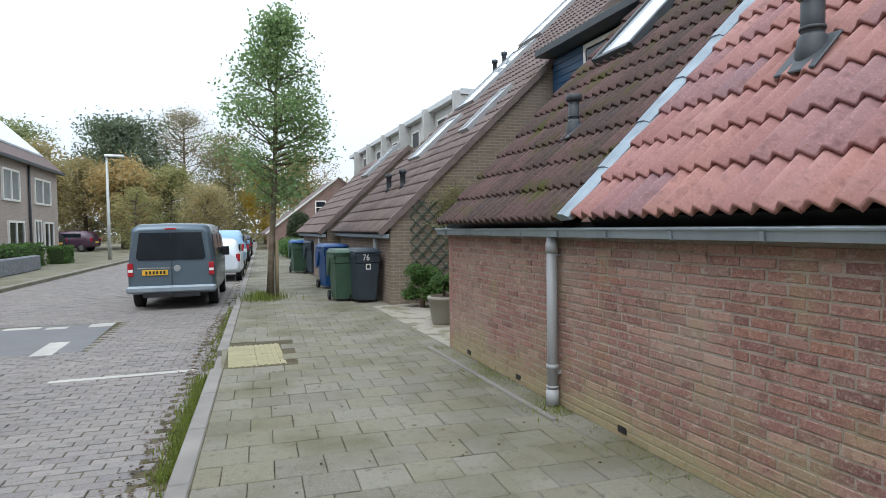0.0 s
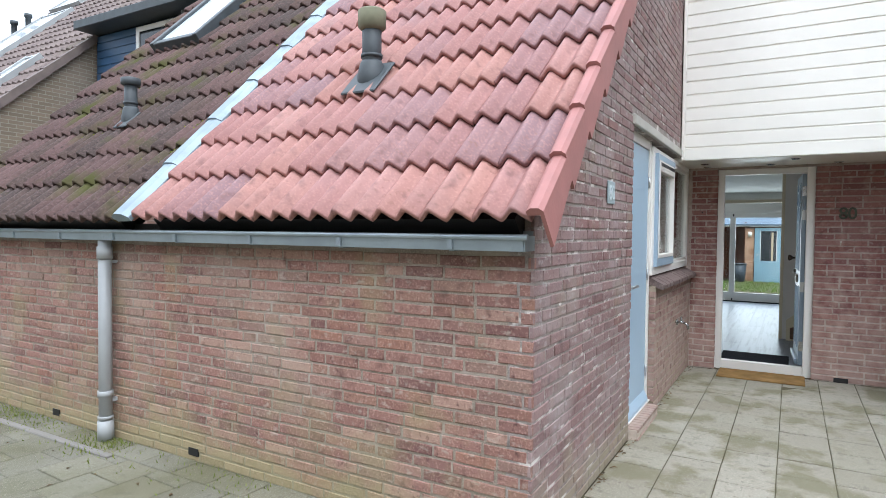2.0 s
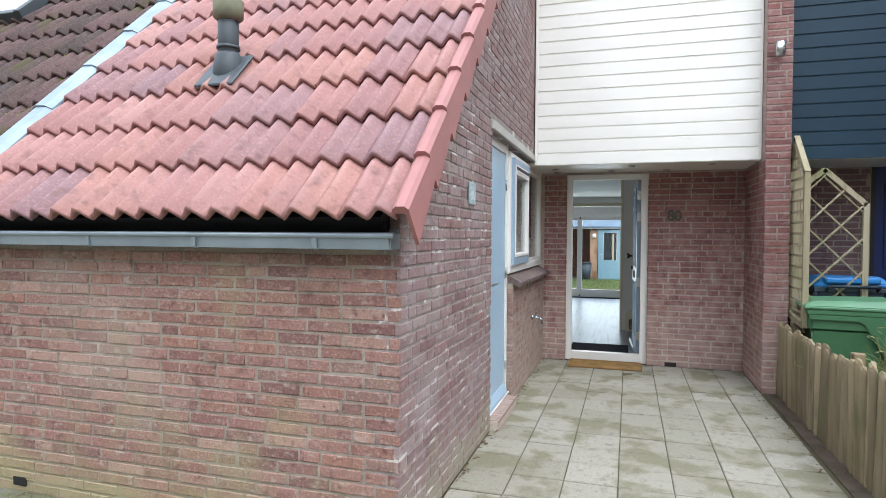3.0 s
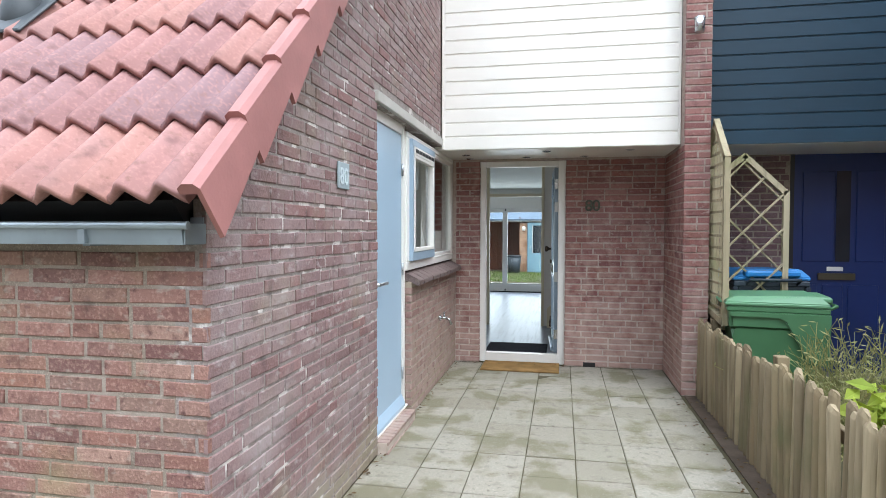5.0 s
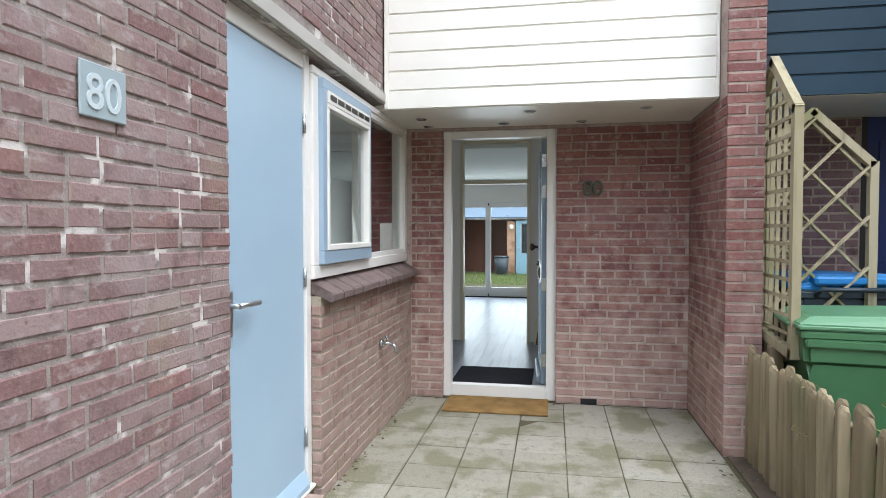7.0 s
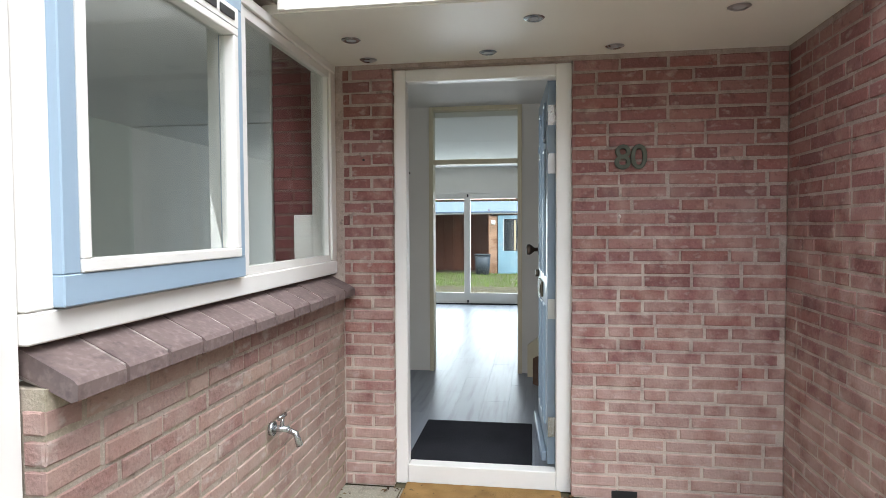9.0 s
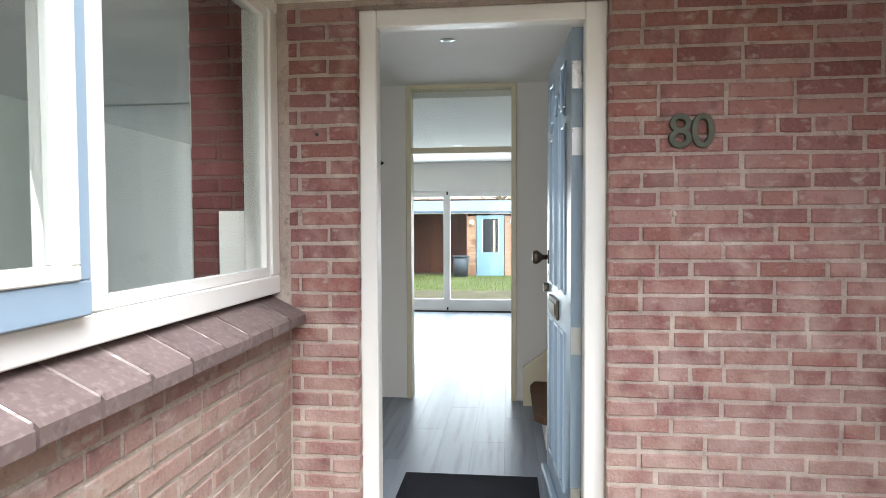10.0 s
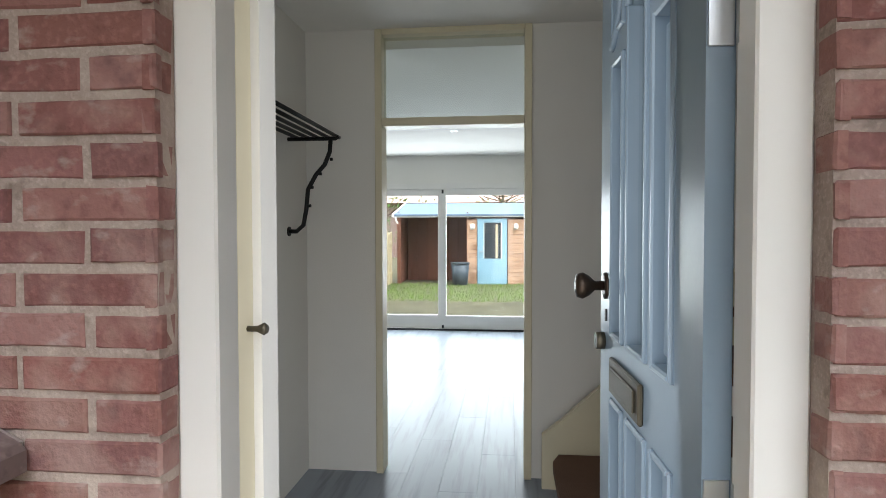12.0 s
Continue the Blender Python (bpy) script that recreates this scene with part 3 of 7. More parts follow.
cab = thing("tall_cabinet", "tall cream kitchen cabinet against the kitchen wall", "cabinet")
part("body", boxes((4.92, 5.5, 3.7, 4.38, 0.03, 2.05), bevel=0.004), CREAM, cab)
part("door", boxes((4.93, 5.49, 3.68, 3.698, 0.12, 2.03), bevel=0.003), CREAM, cab)
sock = thing("wall_socket", "white plastic double wall socket on the kitchen wall", "socket")
part("plate", boxes((6.2, 6.28, 4.388, 4.4, 1.1, 1.26), bevel=0.004), WHITE, sock)
part("insert", boxes((6.215, 6.265, 4.383, 4.389, 1.115, 1.17), (6.215, 6.265, 4.383, 4.389, 1.19, 1.245)), CREAM, sock)

# ---- front door ----
fd = tagged(thing("door_2", "open grey-blue panelled front door with an arched pane", "door"), kind="structure")
part("door_frame", boxes((7.05, 7.12, 1.186, 1.25, 0.0, 2.105), (7.05, 7.12, 0.367, 0.442, 0.0, 2.105), (7.052, 7.12, 0.442, 1.186, 2.045, 2.105), (7.045, 7.12, 0.442, 1.186, 0.0, 0.10), bevel=0.004), WHITE, fd, "white painted door frame")
LW, LT = 0.735, 0.042      # the leaf lies along +x from its hinge; its outer face is +y


def leaf_with_panels():
    """The leaf: stiles and rails round recessed panels, and an arched pane."""
    bm = B()
    zs = (0.11, 0.27, 0.905, 1.055, 1.72, 2.04)
    xs = (0.0, 0.13, 0.255, 0.29, 0.445, 0.48, 0.605, LW)
    for x0, x1 in ((xs[0], xs[1]), (xs[6], xs[7])):
        box(bm, x0, x1, -LT, 0, zs[0], zs[5])
    for z0, z1 in ((zs[0], zs[1]), (zs[2], zs[3]), (1.96, zs[5])):
        box(bm, xs[1], xs[6], -LT, 0, z0, z1)
    for x0, x1 in ((xs[2], xs[3]), (xs[4], xs[5])):
        box(bm, x0, x1, -LT, 0, zs[1], zs[2])
        box(bm, x0, x1, -LT, 0, zs[3], 1.96)
    box(bm, xs[1], xs[2], -LT, 0, zs[4], zs[4] + 0.06)
    box(bm, xs[5], xs[6], -LT, 0, zs[4], zs[4] + 0.06)
    for i in range(9):
        a0, a1 = math.pi * i / 9, math.pi * (i + 1) / 9
        cx, r = 0.3675, 0.0775
        p = [(cx - r * math.cos(a0), 1.80 + r * math.sin(a0)), (cx - r * math.cos(a1), 1.80 + r * math.sin(a1)), (cx - r * math.cos(a1), 1.96), (cx - r * math.cos(a0), 1.96)]
        f = [bm.verts.new((x, 0, z)) for x, z in p]
        g = [bm.verts.new((x, -LT, z)) for x, z in p]
        bm.faces.new(f), bm.faces.new(g[::-1]), bm.faces.new((f[0], g[0], g[1], f[1]))
    return bm, xs, zs


bm, xs, zs = leaf_with_panels()
HINGE = pose(7.125, 0.482, 0, 0, 0, 2.9)
leaf = part("leaf", bm, FRONT_DOOR, fd)
leaf.matrix_basis = HINGE
for x0, x1, z0, z1 in ((xs[1], xs[2], zs[1], zs[2]), (xs[3], xs[4], zs[1], zs[2]), (xs[5], xs[6], zs[1], zs[2]), (xs[1], xs[2], zs[3], zs[4]), (xs[5], xs[6], zs[3], zs[4]), (xs[1], xs[2], zs[4] + 0.06, 1.96), (xs[5], xs[6], zs[4] + 0.06, 1.96)):
    bm = boxes((x0, x1, -0.034, -0.022, z0, z1), (x0 + 0.025, x1 - 0.025, -0.022, -0.012, z0 + 0.03, z1 - 0.03), bevel=0.004)
    part("panel", bm, FRONT_DOOR, leaf)
    bm = boxes((x0, x0 + 0.014, -0.03, 0.008, z0, z1), (x1 - 0.014, x1, -0.03, 0.008, z0, z1), (x0 + 0.014, x1 - 0.014, -0.03, 0.008, z0, z0 + 0.014), (x0 + 0.014, x1 - 0.014, -0.03, 0.008, z1 - 0.014, z1), bevel=0.004)
    part("moulding", bm, FRONT_DOOR, leaf)
gl = part("pane", boxes((xs[3], xs[4], -0.024, -0.018, zs[3], 1.9)), GLASS, leaf)
gl.visible_shadow = False
part("moulding", boxes((xs[3], xs[3] + 0.012, -0.03, 0.008, zs[3], 1.8), (xs[4] - 0.012, xs[4], -0.03, 0.008, zs[3], 1.8), (xs[3] + 0.012, xs[4] - 0.012, -0.03, 0.008, zs[3], zs[3] + 0.012), bevel=0.003), FRONT_DOOR, leaf)
arch = [(0.3675 - 0.0775 * math.cos(math.pi * k / 12), 0.002, 1.8 + 0.0775 * math.sin(math.pi * k / 12)) for k in range(13)]
part("arch_moulding", tube(B(), arch, 0.009, 8), FRONT_DOOR, leaf)
for side_ in (-1, 1):   # curved rails that sweep up to the arch from both sides
    sweep = [(0.3675 + side_ * (0.235 - 0.13 * k / 8), 0.003, 1.755 + 0.17 * (k / 8) ** 1.8) for k in range(9)]
    part("swept_moulding", tube(B(), sweep, 0.009, 8), FRONT_DOOR, leaf)
bm = boxes((0.31, 0.58, 0.0, 0.012, 0.925, 1.01), bevel=0.004)
slot = part("letter_plate", bm, BRASS, leaf, "aged metal letter plate")
part("flap", boxes((0.335, 0.555, 0.012, 0.017, 0.943, 0.992), bevel=0.003), BRASS, slot)
bm = B()
tube(bm, [(0.665, 0.0, 1.175), (0.665, 0.006, 1.175), (0.665, 0.008, 1.175)], [0.034, 0.034, 0.02], 16)
tube(bm, [(0.665, 0.006, 1.175), (0.665, 0.03, 1.175), (0.665, 0.045, 1.175), (0.665, 0.06, 1.175), (0.665, 0.075, 1.175), (0.665, 0.08, 1.175)], [0.012, 0.012, 0.026, 0.034, 0.03, 0.012], 16)
part("knob", bm, BRONZE, leaf, "dark bronze door knob")
bm = B()
tube(bm, [(0.69, 0.0, 1.03), (0.69, 0.022, 1.03)], 0.022, 12)
part("lock_cylinder", bm, BRASS, leaf)
part("keyhole", boxes((0.66, 0.672, 0.0, 0.003, 1.085, 1.115)), BLACK, leaf)
part("weather_strip", boxes((0.02, LW - 0.02, 0.0, 0.03, 0.115, 0.165), bevel=0.006), FRONT_DOOR, leaf)
for z in (0.3, 0.9, 1.63, 1.87):
    bm = boxes((-0.004, 0.0, -0.038, -0.002, z - 0.05, z + 0.05), (-0.018, -0.004, -0.05, -0.04, z - 0.05, z + 0.05))
    tube(bm, [(-0.012, -0.045, z - 0.05), (-0.012, -0.045, z + 0.05)], 0.008, 8)
    part("hinge", bm, STEEL, leaf, "galvanised steel hinge")

# ---- hall ----
HF = 0.03
struct("floor_hall", boxes((7.1, 14.0, -1.6, 4.4, -0.05, HF - 0.006)), SAND, "sub-floor of hall and living room", "floor")
struct("ceiling_hall", boxes((7.1, 9.35, -1.0, 1.9, 2.37, 2.45)), CEIL, "white hall ceiling", "ceiling")
struct("wall_hall_left", boxes((7.105, 9.35, 1.84, 1.92, HF, 2.37)), PLASTER, "white plastered hall wall", "wall")
struct("wall_hall_right", boxes((7.105, 9.35, -0.75, -0.66, HF, 2.37)), PLASTER, "white plastered wall beside the stairs", "wall")
struct("wall_hall_front", boxes((7.105, 7.17, 1.255, 1.84, HF, 2.37), (7.105, 7.17, -0.66, 0.36, HF, 2.37), (7.105, 7.17, 0.36, 1.255, 2.11, 2.37)), PLASTER, "inner face of the front wall", "wall")
struct("wall_partition", boxes((9.35, 9.43, 1.46, 1.92, HF, 2.37), (9.35, 9.43, -1.6, 0.65, HF, 2.37)), PLASTER, "white partition between hall and living room", "wall")
idf = tagged(thing("door_3", "open doorway in a cream frame with a glazed light above", "doorway"), kind="structure")
part("frame", boxes((9.325, 9.45, 1.425, 1.462, HF, 2.365), (9.325, 9.45, 0.648, 0.686, HF, 2.365), (9.325, 9.45, 0.687, 1.424, 2.335, 2.365), (9.325, 9.45, 0.687, 1.424, 1.862, 1.905), bevel=0.003), CREAM, idf, "cream painted door frame")
gl = part("pane", boxes((9.38, 9.386, 0.687, 1.424, 1.906, 2.334)), GLASS, idf)
gl.visible_shadow = False
cup = thing("meter_cupboard", "narrow built-in cupboard with a cream door", "cupboard")
part("body", boxes((7.405, 7.49, 1.27, 1.83, HF, 2.2), (7.172, 7.404, 1.31, 1.83, HF, 2.2)), PLASTER, cup)
dr = part("door", boxes((7.19, 7.4, 1.285, 1.305, HF + 0.02, 2.15), bevel=0.003), CREAM, cup, "cream cupboard door")
bm = B()
tube(bm, [(7.37, 1.285, 1.12), (7.37, 1.265, 1.12), (7.37, 1.25, 1.12), (7.37, 1.243, 1.12)], [0.006, 0.006, 0.013, 0.008], 10)
part("knob", bm, BRASS, dr)

rack = thing("hat_rack", "black iron hat and coat rack on the hall wall", "coat rack")
for x in (8.2, 9.08):
    pts = [(x, 1.84, 1.315), (x, 1.80, 1.315), (x, 1.765, 1.345), (x, 1.75, 1.42), (x, 1.74, 1.52), (x, 1.70, 1.59), (x, 1.655, 1.64), (x, 1.63, 1.70), (x, 1.625, 1.765)]
    bm = tube(B(), pts, 0.011, 8)
    br = part("bracket", bm, IRON, rack)
    bm = tube(B(), [(x, 1.84, 1.315), (x, 1.834, 1.315)], 0.024, 12)
    part("wall_plate", bm, IRON, br)
    for y, z in ((1.75, 1.44), (1.738, 1.53), (1.695, 1.595), (1.64, 1.665)):
        part("stud", tube(B(), [(x - 0.0, y - 0.012, z), (x, y - 0.024, z)], 0.008, 8), IRON, br)
    part("arm", tube(B(), [(x, 1.84, 1.765), (x, 1.60, 1.765), (x, 1.585, 1.775)], 0.010, 8), IRON, rack)
for k in range(5):
    y = 1.60 + 0.052 * k
    part("bar", tube(B(), [(8.1, y, 1.778), (9.14, y, 1.778)], 0.009, 8), IRON, rack)

matt = thing("entrance_mat", "dark grey ribbed entrance mat inside the door", "mat")
part("mat", boxes((7.165, 7.95, 0.56, 1.24, HF + 0.001, HF + 0.014), bevel=0.004), RUBBER, matt)

stair = thing("staircase", "winding staircase with brown carpet treads", "stairs")
for k in range(7):
    z, y1 = HF + 0.185 * (k + 1), 0.52 - 0.2 * k
    poly = [(8.35 + 0.02 * k, y1 - 0.24), (8.38, y1 - 0.02), (8.46, y1 + 0.035), (9.1, y1 + 0.035), (9.2, y1), (9.2, y1 - 0.24)] if k == 0 else [(8.35, y1 - 0.24), (8.35, y1), (9.2, y1), (9.2, y1 - 0.24)]
    bm = extrude_poly(B(), poly, "z", z - 0.045, z)
    tread = part("tread", bm, CARPET, stair, "brown carpeted tread")
    part("riser", boxes((8.37, 9.2, y1 - 0.24, y1 - 0.03, z - 0.185, z - 0.046)), WHITE, stair)
bm = extrude_poly(B(), [(0.6, HF), (0.6, 0.3), (0.5, 0.38), (-0.66, 1.45), (-0.66, HF)], "x", 9.22, 9.26)
part("stringer", bm, CREAM, stair, "cream painted stair string")

# ---- living room ----
struct("ceiling_living", boxes((9.435, 14.0, -1.6, 4.4, 2.29, 2.36)), CEIL, "white living room ceiling", "ceiling")
struct("wall_living_left", boxes((9.43, 14.0, 4.4, 4.5, HF, 2.37)), PLASTER, "white living room wall", "wall")
struct("wall_living_right", boxes((9.43, 14.0, -1.7, -1.6, HF, 2.37)), PLASTER, "white living room wall", "wall")
sl = tagged(thing("window_2", "white sliding patio doors to the back garden", "patio door"), kind="structure")
part("outer_frame", boxes((13.96, 14.1, 0.0, 0.06, HF, 1.93), (13.96, 14.1, 3.24, 3.3, HF, 1.93), (13.96, 14.1, 0.06, 3.24, 1.86, 1.93), (13.955, 14.1, 0.06, 3.24, HF - 0.02, HF + 0.02)), WHITE, sl)
part("track", boxes((13.94, 13.958, 0.06, 3.24, HF, HF + 0.022)), BLACK, sl)
for y0, y1, x in ((0.06, 1.66, 13.965), (1.6, 3.24, 14.02)):
    pn = part("sliding_panel", boxes((x, x + 0.045, y0, y0 + 0.085, 0.052, 1.858), (x, x + 0.045, y1 - 0.085, y1, 0.052, 1.858), (x, x + 0.045, y0 + 0.085, y1 - 0.085, 0.052, 0.22), (x, x + 0.045, y0 + 0.085, y1 - 0.085, 1.775, 1.858)), WHITE, sl)
    g = part("pane", boxes((x + 0.02, x + 0.026, y0 + 0.085, y1 - 0.085, 0.22, 1.775)), GLASS, pn)
    g.visible_shadow = False
part("catch", boxes((13.955, 13.966, 1.605, 1.63, 1.8, 1.85), (13.955, 13.966, 1.605, 1.63, 0.06, 0.1)), BLACK, sl)


def spot(x, y, z, r=0.03):
    s = thing("recessed_spotlight", "small recessed ceiling spotlight, switched off", "spotlight", "ceiling spots")
    bm = B()
    n = 20
    a = [bm.verts.new((x + (r + 0.012) * math.cos(2 * math.pi * i / n), y + (r + 0.012) * math.sin(2 * math.pi * i / n), z)) for i in range(n)]
    b = [bm.verts.new((x + r * math.cos(2 * math.pi * i / n), y + r * math.sin(2 * math.pi * i / n), z - 0.007)) for i in range(n)]
    c = [bm.verts.new((x + r * 0.7 * math.cos(2 * math.pi * i / n), y + r * 0.7 * math.sin(2 * math.pi * i / n), z - 0.003)) for i in range(n)]
    for p, q in ((a, b), (b, c)):
        for i in range(n):
            bm.faces.new((p[i], p[(i + 1) % n], q[(i + 1) % n], q[i])).smooth = True
    part("ring", bm, STEEL, s)
    bm = B()
    bm.faces.new([bm.verts.new((x + r * 0.7 * math.cos(2 * math.pi * i / n), y + r * 0.7 * math.sin(2 * math.pi * i / n), z - 0.0035)) for i in range(n)][::-1])
    part("bulb", bm, SKY_PALE_GLASS, s)


for x, y in ((6.60, 1.33), (6.88, 0.76), (6.88, 0.19), (6.914, 1.34), (6.45, 0.55), (6.45, -0.2)):
    spot(x, y, 2.124)
spot(8.3, 1.05, 2.37)
spot(12.1, 1.3, 2.29)

# ---- back garden ----
G = -0.2
bm = boxes((14.12, 18.75, -6, 10, G - 0.02, G))
struct("patio", bm, plain("terrace_concrete", "b9b3a6", 0.9, vary=0.12, grain=90, bump=0.4), "pale concrete garden terrace", "terrace")
lawn_root = struct("lawn", boxes((18.75, 23.4, -6, 10, G, G + 0.015)), plain("lawn_soil", "6b7d3c", 0.95, vary=0.2, scale=4), "green lawn", "lawn")
rnd = random.Random(11)
v, f = [], []
for i in range(9000):
    x, y, h, a = rnd.uniform(18.75, 23.0), rnd.uniform(-1.0, 5.0), rnd.uniform(0.05, 0.11), rnd.uniform(0, 6.28)
    dx, dy = 0.012 * math.cos(a), 0.012 * math.sin(a)
    b = len(v)
    v += [(x - dx, y - dy, G + 0.01), (x + dx, y + dy, G + 0.01), (x + rnd.uniform(-0.03, 0.03), y + rnd.uniform(-0.03, 0.03), G + h)]
    f.append((b, b + 1, b + 2))
tagged(joined("grass_blades", v, f, GRASS), "short green grass blades of the lawn", "grass")

shed = thing("garden_shed", "brown timber garden shed with an open bay", "shed")
for k in range(18):
    z = G - 0.05 + 0.105 * k
    part("board", boxes((23.0, 23.025, -1.6, 0.8, z, z + 0.1), (23.0, 23.025, 1.66, 1.93, z, z + 0.1), bevel=0.004), CEDAR, shed)
part("back_wall", boxes((24.6, 24.65, -1.6, 3.9, G, 1.85), (23.03, 24.6, -1.6, -1.55, G, 1.85), (23.03, 24.6, 1.9, 1.95, G, 1.85), (23.1, 24.6, 3.85, 3.9, G, 1.85)), REDWOOD, shed)
for k in range(6):
    y = 1.97 + 0.31 * k
    part("bay_door", boxes((24.3, 24.34, y, y + 0.3, G, 1.7), bevel=0.004), REDWOOD, shed, "red-brown board door")
part("post", boxes((22.98, 23.07, 3.8, 3.9, G, 1.72), bevel=0.005), REDWOOD, shed)
part("fascia", boxes((22.93, 22.98, -1.8, 3.98, 1.70, 1.78)), WHITE, shed, "white eaves board")
bm = extrude_poly(B(), [(22.9, 1.785), (24.9, 2.18), (24.9, 2.12), (22.9, 1.73)], "y", -1.8, 3.98)
part("roof", bm, plain("roofing_felt", "5f6f80", 0.9, vary=0.15, grain=120, bump=0.4), shed, "grey-blue felt roof")
bm = extrude_poly(B(), [(22.88, 1.80), (24.9, 2.2), (24.9, 2.1), (22.88, 1.70)], "y", 3.982, 4.02)
part("verge_board", bm, WHITE, shed)
bm = tube(B(), [(22.95, 3.93, 1.74), (22.95, 3.93, 1.62), (23.02, 3.86, 1.5), (23.02, 3.86, G)], 0.03, 8)
part("rain_pipe", bm, WHITE, shed)
SHED_BLUE = plain("shed_blue", "84a6b6", 0.5, vary=0.06)
sd = part("door", boxes((22.97, 23.02, 0.82, 1.64, G, 0.55), (22.97, 23.02, 0.82, 0.97, 0.551, 1.66), (22.97, 23.02, 1.47, 1.64, 0.551, 1.66), (22.97, 23.02, 0.97, 1.47, 1.55, 1.66), bevel=0.004), SHED_BLUE, shed, "light blue half-glazed door")
part("pane", boxes((22.99, 23.0, 0.97, 1.47, 0.55, 1.55)), GLASS_DARK, sd)
part("glazing_bar", boxes((22.975, 22.988, 0.97, 0.99, 0.551, 1.549), (22.975, 22.988, 1.45, 1.469, 0.551, 1.549)), WHITE, sd)
part("handle", boxes((22.93, 22.965, 1.53, 1.58, 0.72, 0.75), (22.93, 22.945, 1.46, 1.58, 0.75, 0.77)), STEEL, sd)
part("leaning_board", boxes((22.978, 22.988, 1.08, 1.14, 0.56, 1.5)), PALE_WOOD, sd)
for y in (1.78, 0.58):
    wl_ = thing("wall_lamp", "small white outdoor wall lamp on the shed", "lamp", "shed lamps")
    bm = tube(B(), [(22.93, y, 1.36), (22.93, y, 1.42), (22.93, y, 1.5), (22.93, y, 1.52)], [0.05, 0.07, 0.06, 0.02], 12)
    part("shade", bm, LAMP_W, wl_)
    part("bracket", boxes((22.93, 22.999, y - 0.02, y + 0.02, 1.44, 1.48)), LAMP_W, wl_)
bn = thing("dustbin", "dark grey plastic dustbin beside the shed door", "bin")
part("body", tube(B(), [(22.7, 2.1, G), (22.7, 2.1, 0.42)], [0.2, 0.25], 16), BIN_GREY, bn)
part("rim", tube(B(), [(22.7, 2.1, 0.42), (22.7, 2.1, 0.46)], 0.265, 16), BIN_GREY, bn)

gf = thing("garden_fence", "pale upright-board garden fence", "fence")
for i in range(44):
    x = 16.2 + 0.155 * i
    h = 1.28 + 0.03 * math.sin(i * 2.1)
    part("board", extrude_poly(B(), [(x, G), (x + 0.145, G), (x + 0.145, h - 0.03), (x + 0.07, h), (x, h - 0.03)], "y", 4.05, 4.07), PALE_WOOD, gf)
for x in (16.3, 18.2, 20.1, 22.0):
    part("post", boxes((x, x + 0.07, 3.97, 4.045, G, 1.3)), PALE_WOOD, gf)
part("rail", boxes((16.2, 23.0, 4.02, 4.049, 0.1, 0.17)), PALE_WOOD, gf)
part("rail", boxes((16.2, 23.0, 4.02, 4.049, 0.95, 1.02)), PALE_WOOD, gf)

# ---- eaves: verge tiles, lead, gutter, rain pipe, roof vents ----
SLOPE = Matrix.Rotation(-radians(45), 4, "Y")
VERGE = plain("verge_tile_red", "9c6a65", 0.65, vary=0.12, scale=6, grain=70, bump=0.2)
verge = tagged(thing("verge_tiles", "red clay verge tiles stepping up the roof edge", "roof edge"), kind="structure")
bm = B()
prof = [(0.0, 0.05), (-0.02, 0.066), (-0.055, 0.066), (-0.072, 0.05), (-0.075, -0.12), (-0.058, -0.125), (-0.055, 0.03), (0.0, 0.03)]
extrude_poly(bm, prof, "x", 0.0, GA + 0.02)
for q in bm.verts:                      # the lower end hangs deeper, so that the edge steps
    if q.co.z < -0.1:
        q.co.z += -0.012 if q.co.x < 0.1 else 0.065
me = None
for r in range(15):
    if me is None:
        ob = part("verge_tile", bm, VERGE, verge)
        me = ob.data
    else:
        ob = new("verge_tile", me)
        ob.parent = verge
    ob.matrix_basis = Matrix.Translation((RX, YS - 0.045, RZ)) @ SLOPE @ Matrix.Translation((r * GA - 0.01, 0, 0.022)) @ Matrix.Rotation(radians(3.6), 4, "Y")

lead = tagged(thing("lead_flashing", "pale grey lead strip between the two roofs", "flashing"), kind="structure")
me = None
for r in range(11):
    if me is None:
        bm = B()
        extrude_poly(bm, [(-0.09, 0.005), (-0.085, 0.035), (-0.045, 0.062), (0.03, 0.066), (0.07, 0.045), (0.085, 0.03), (0.085, 0.0)], "x", 0.0, 0.52)
        ob = part("lead_sheet", bm, LEAD, lead)
        me = ob.data
    else:
        ob = new("lead_sheet", me)
        ob.parent = lead
    ob.matrix_basis = Matrix.Translation((RX - 0.03, YLEAD + 0.01, RZ)) @ SLOPE @ Matrix.Translation((r * 0.49, 0.004 * (r % 3 - 1), 0.006)) @ Matrix.Rotation(radians(1.3), 4, "Y")

gut = thing("gutter", "grey zinc box gutter along the low eave", "gutter")
bm = B()
extrude_poly(bm, [(2.345, 1.345), (2.455, 1.345), (2.455, 1.43), (2.448, 1.43), (2.448, 1.352), (2.352, 1.352), (2.342, 1.40), (2.335, 1.40)], "y", 1.515, 7.14)
part("channel", bm, ZINC, gut)
part("rolled_edge", tube(B(), [(2.333, 1.49, 1.404), (2.333, 7.15, 1.404)], 0.0125, 10), ZINC, gut)
part("end_cap", boxes((2.345, 2.452, 1.508, 1.514, 1.347, 1.41)), ZINC, gut)
for i in range(9):
    y = 1.842 + 0.62 * i
    part("bracket", boxes((2.328, 2.345, y, y + 0.025, 1.348, 1.412), (2.35, 2.44, y, y + 0.025, 1.34, 1.347)), ZINC, gut)
struct("eaves_board", boxes((2.44, XW + 0.004, 1.56, YEND, 1.40, 1.455)), BLACK, "dark eaves board under the tiles", "board")

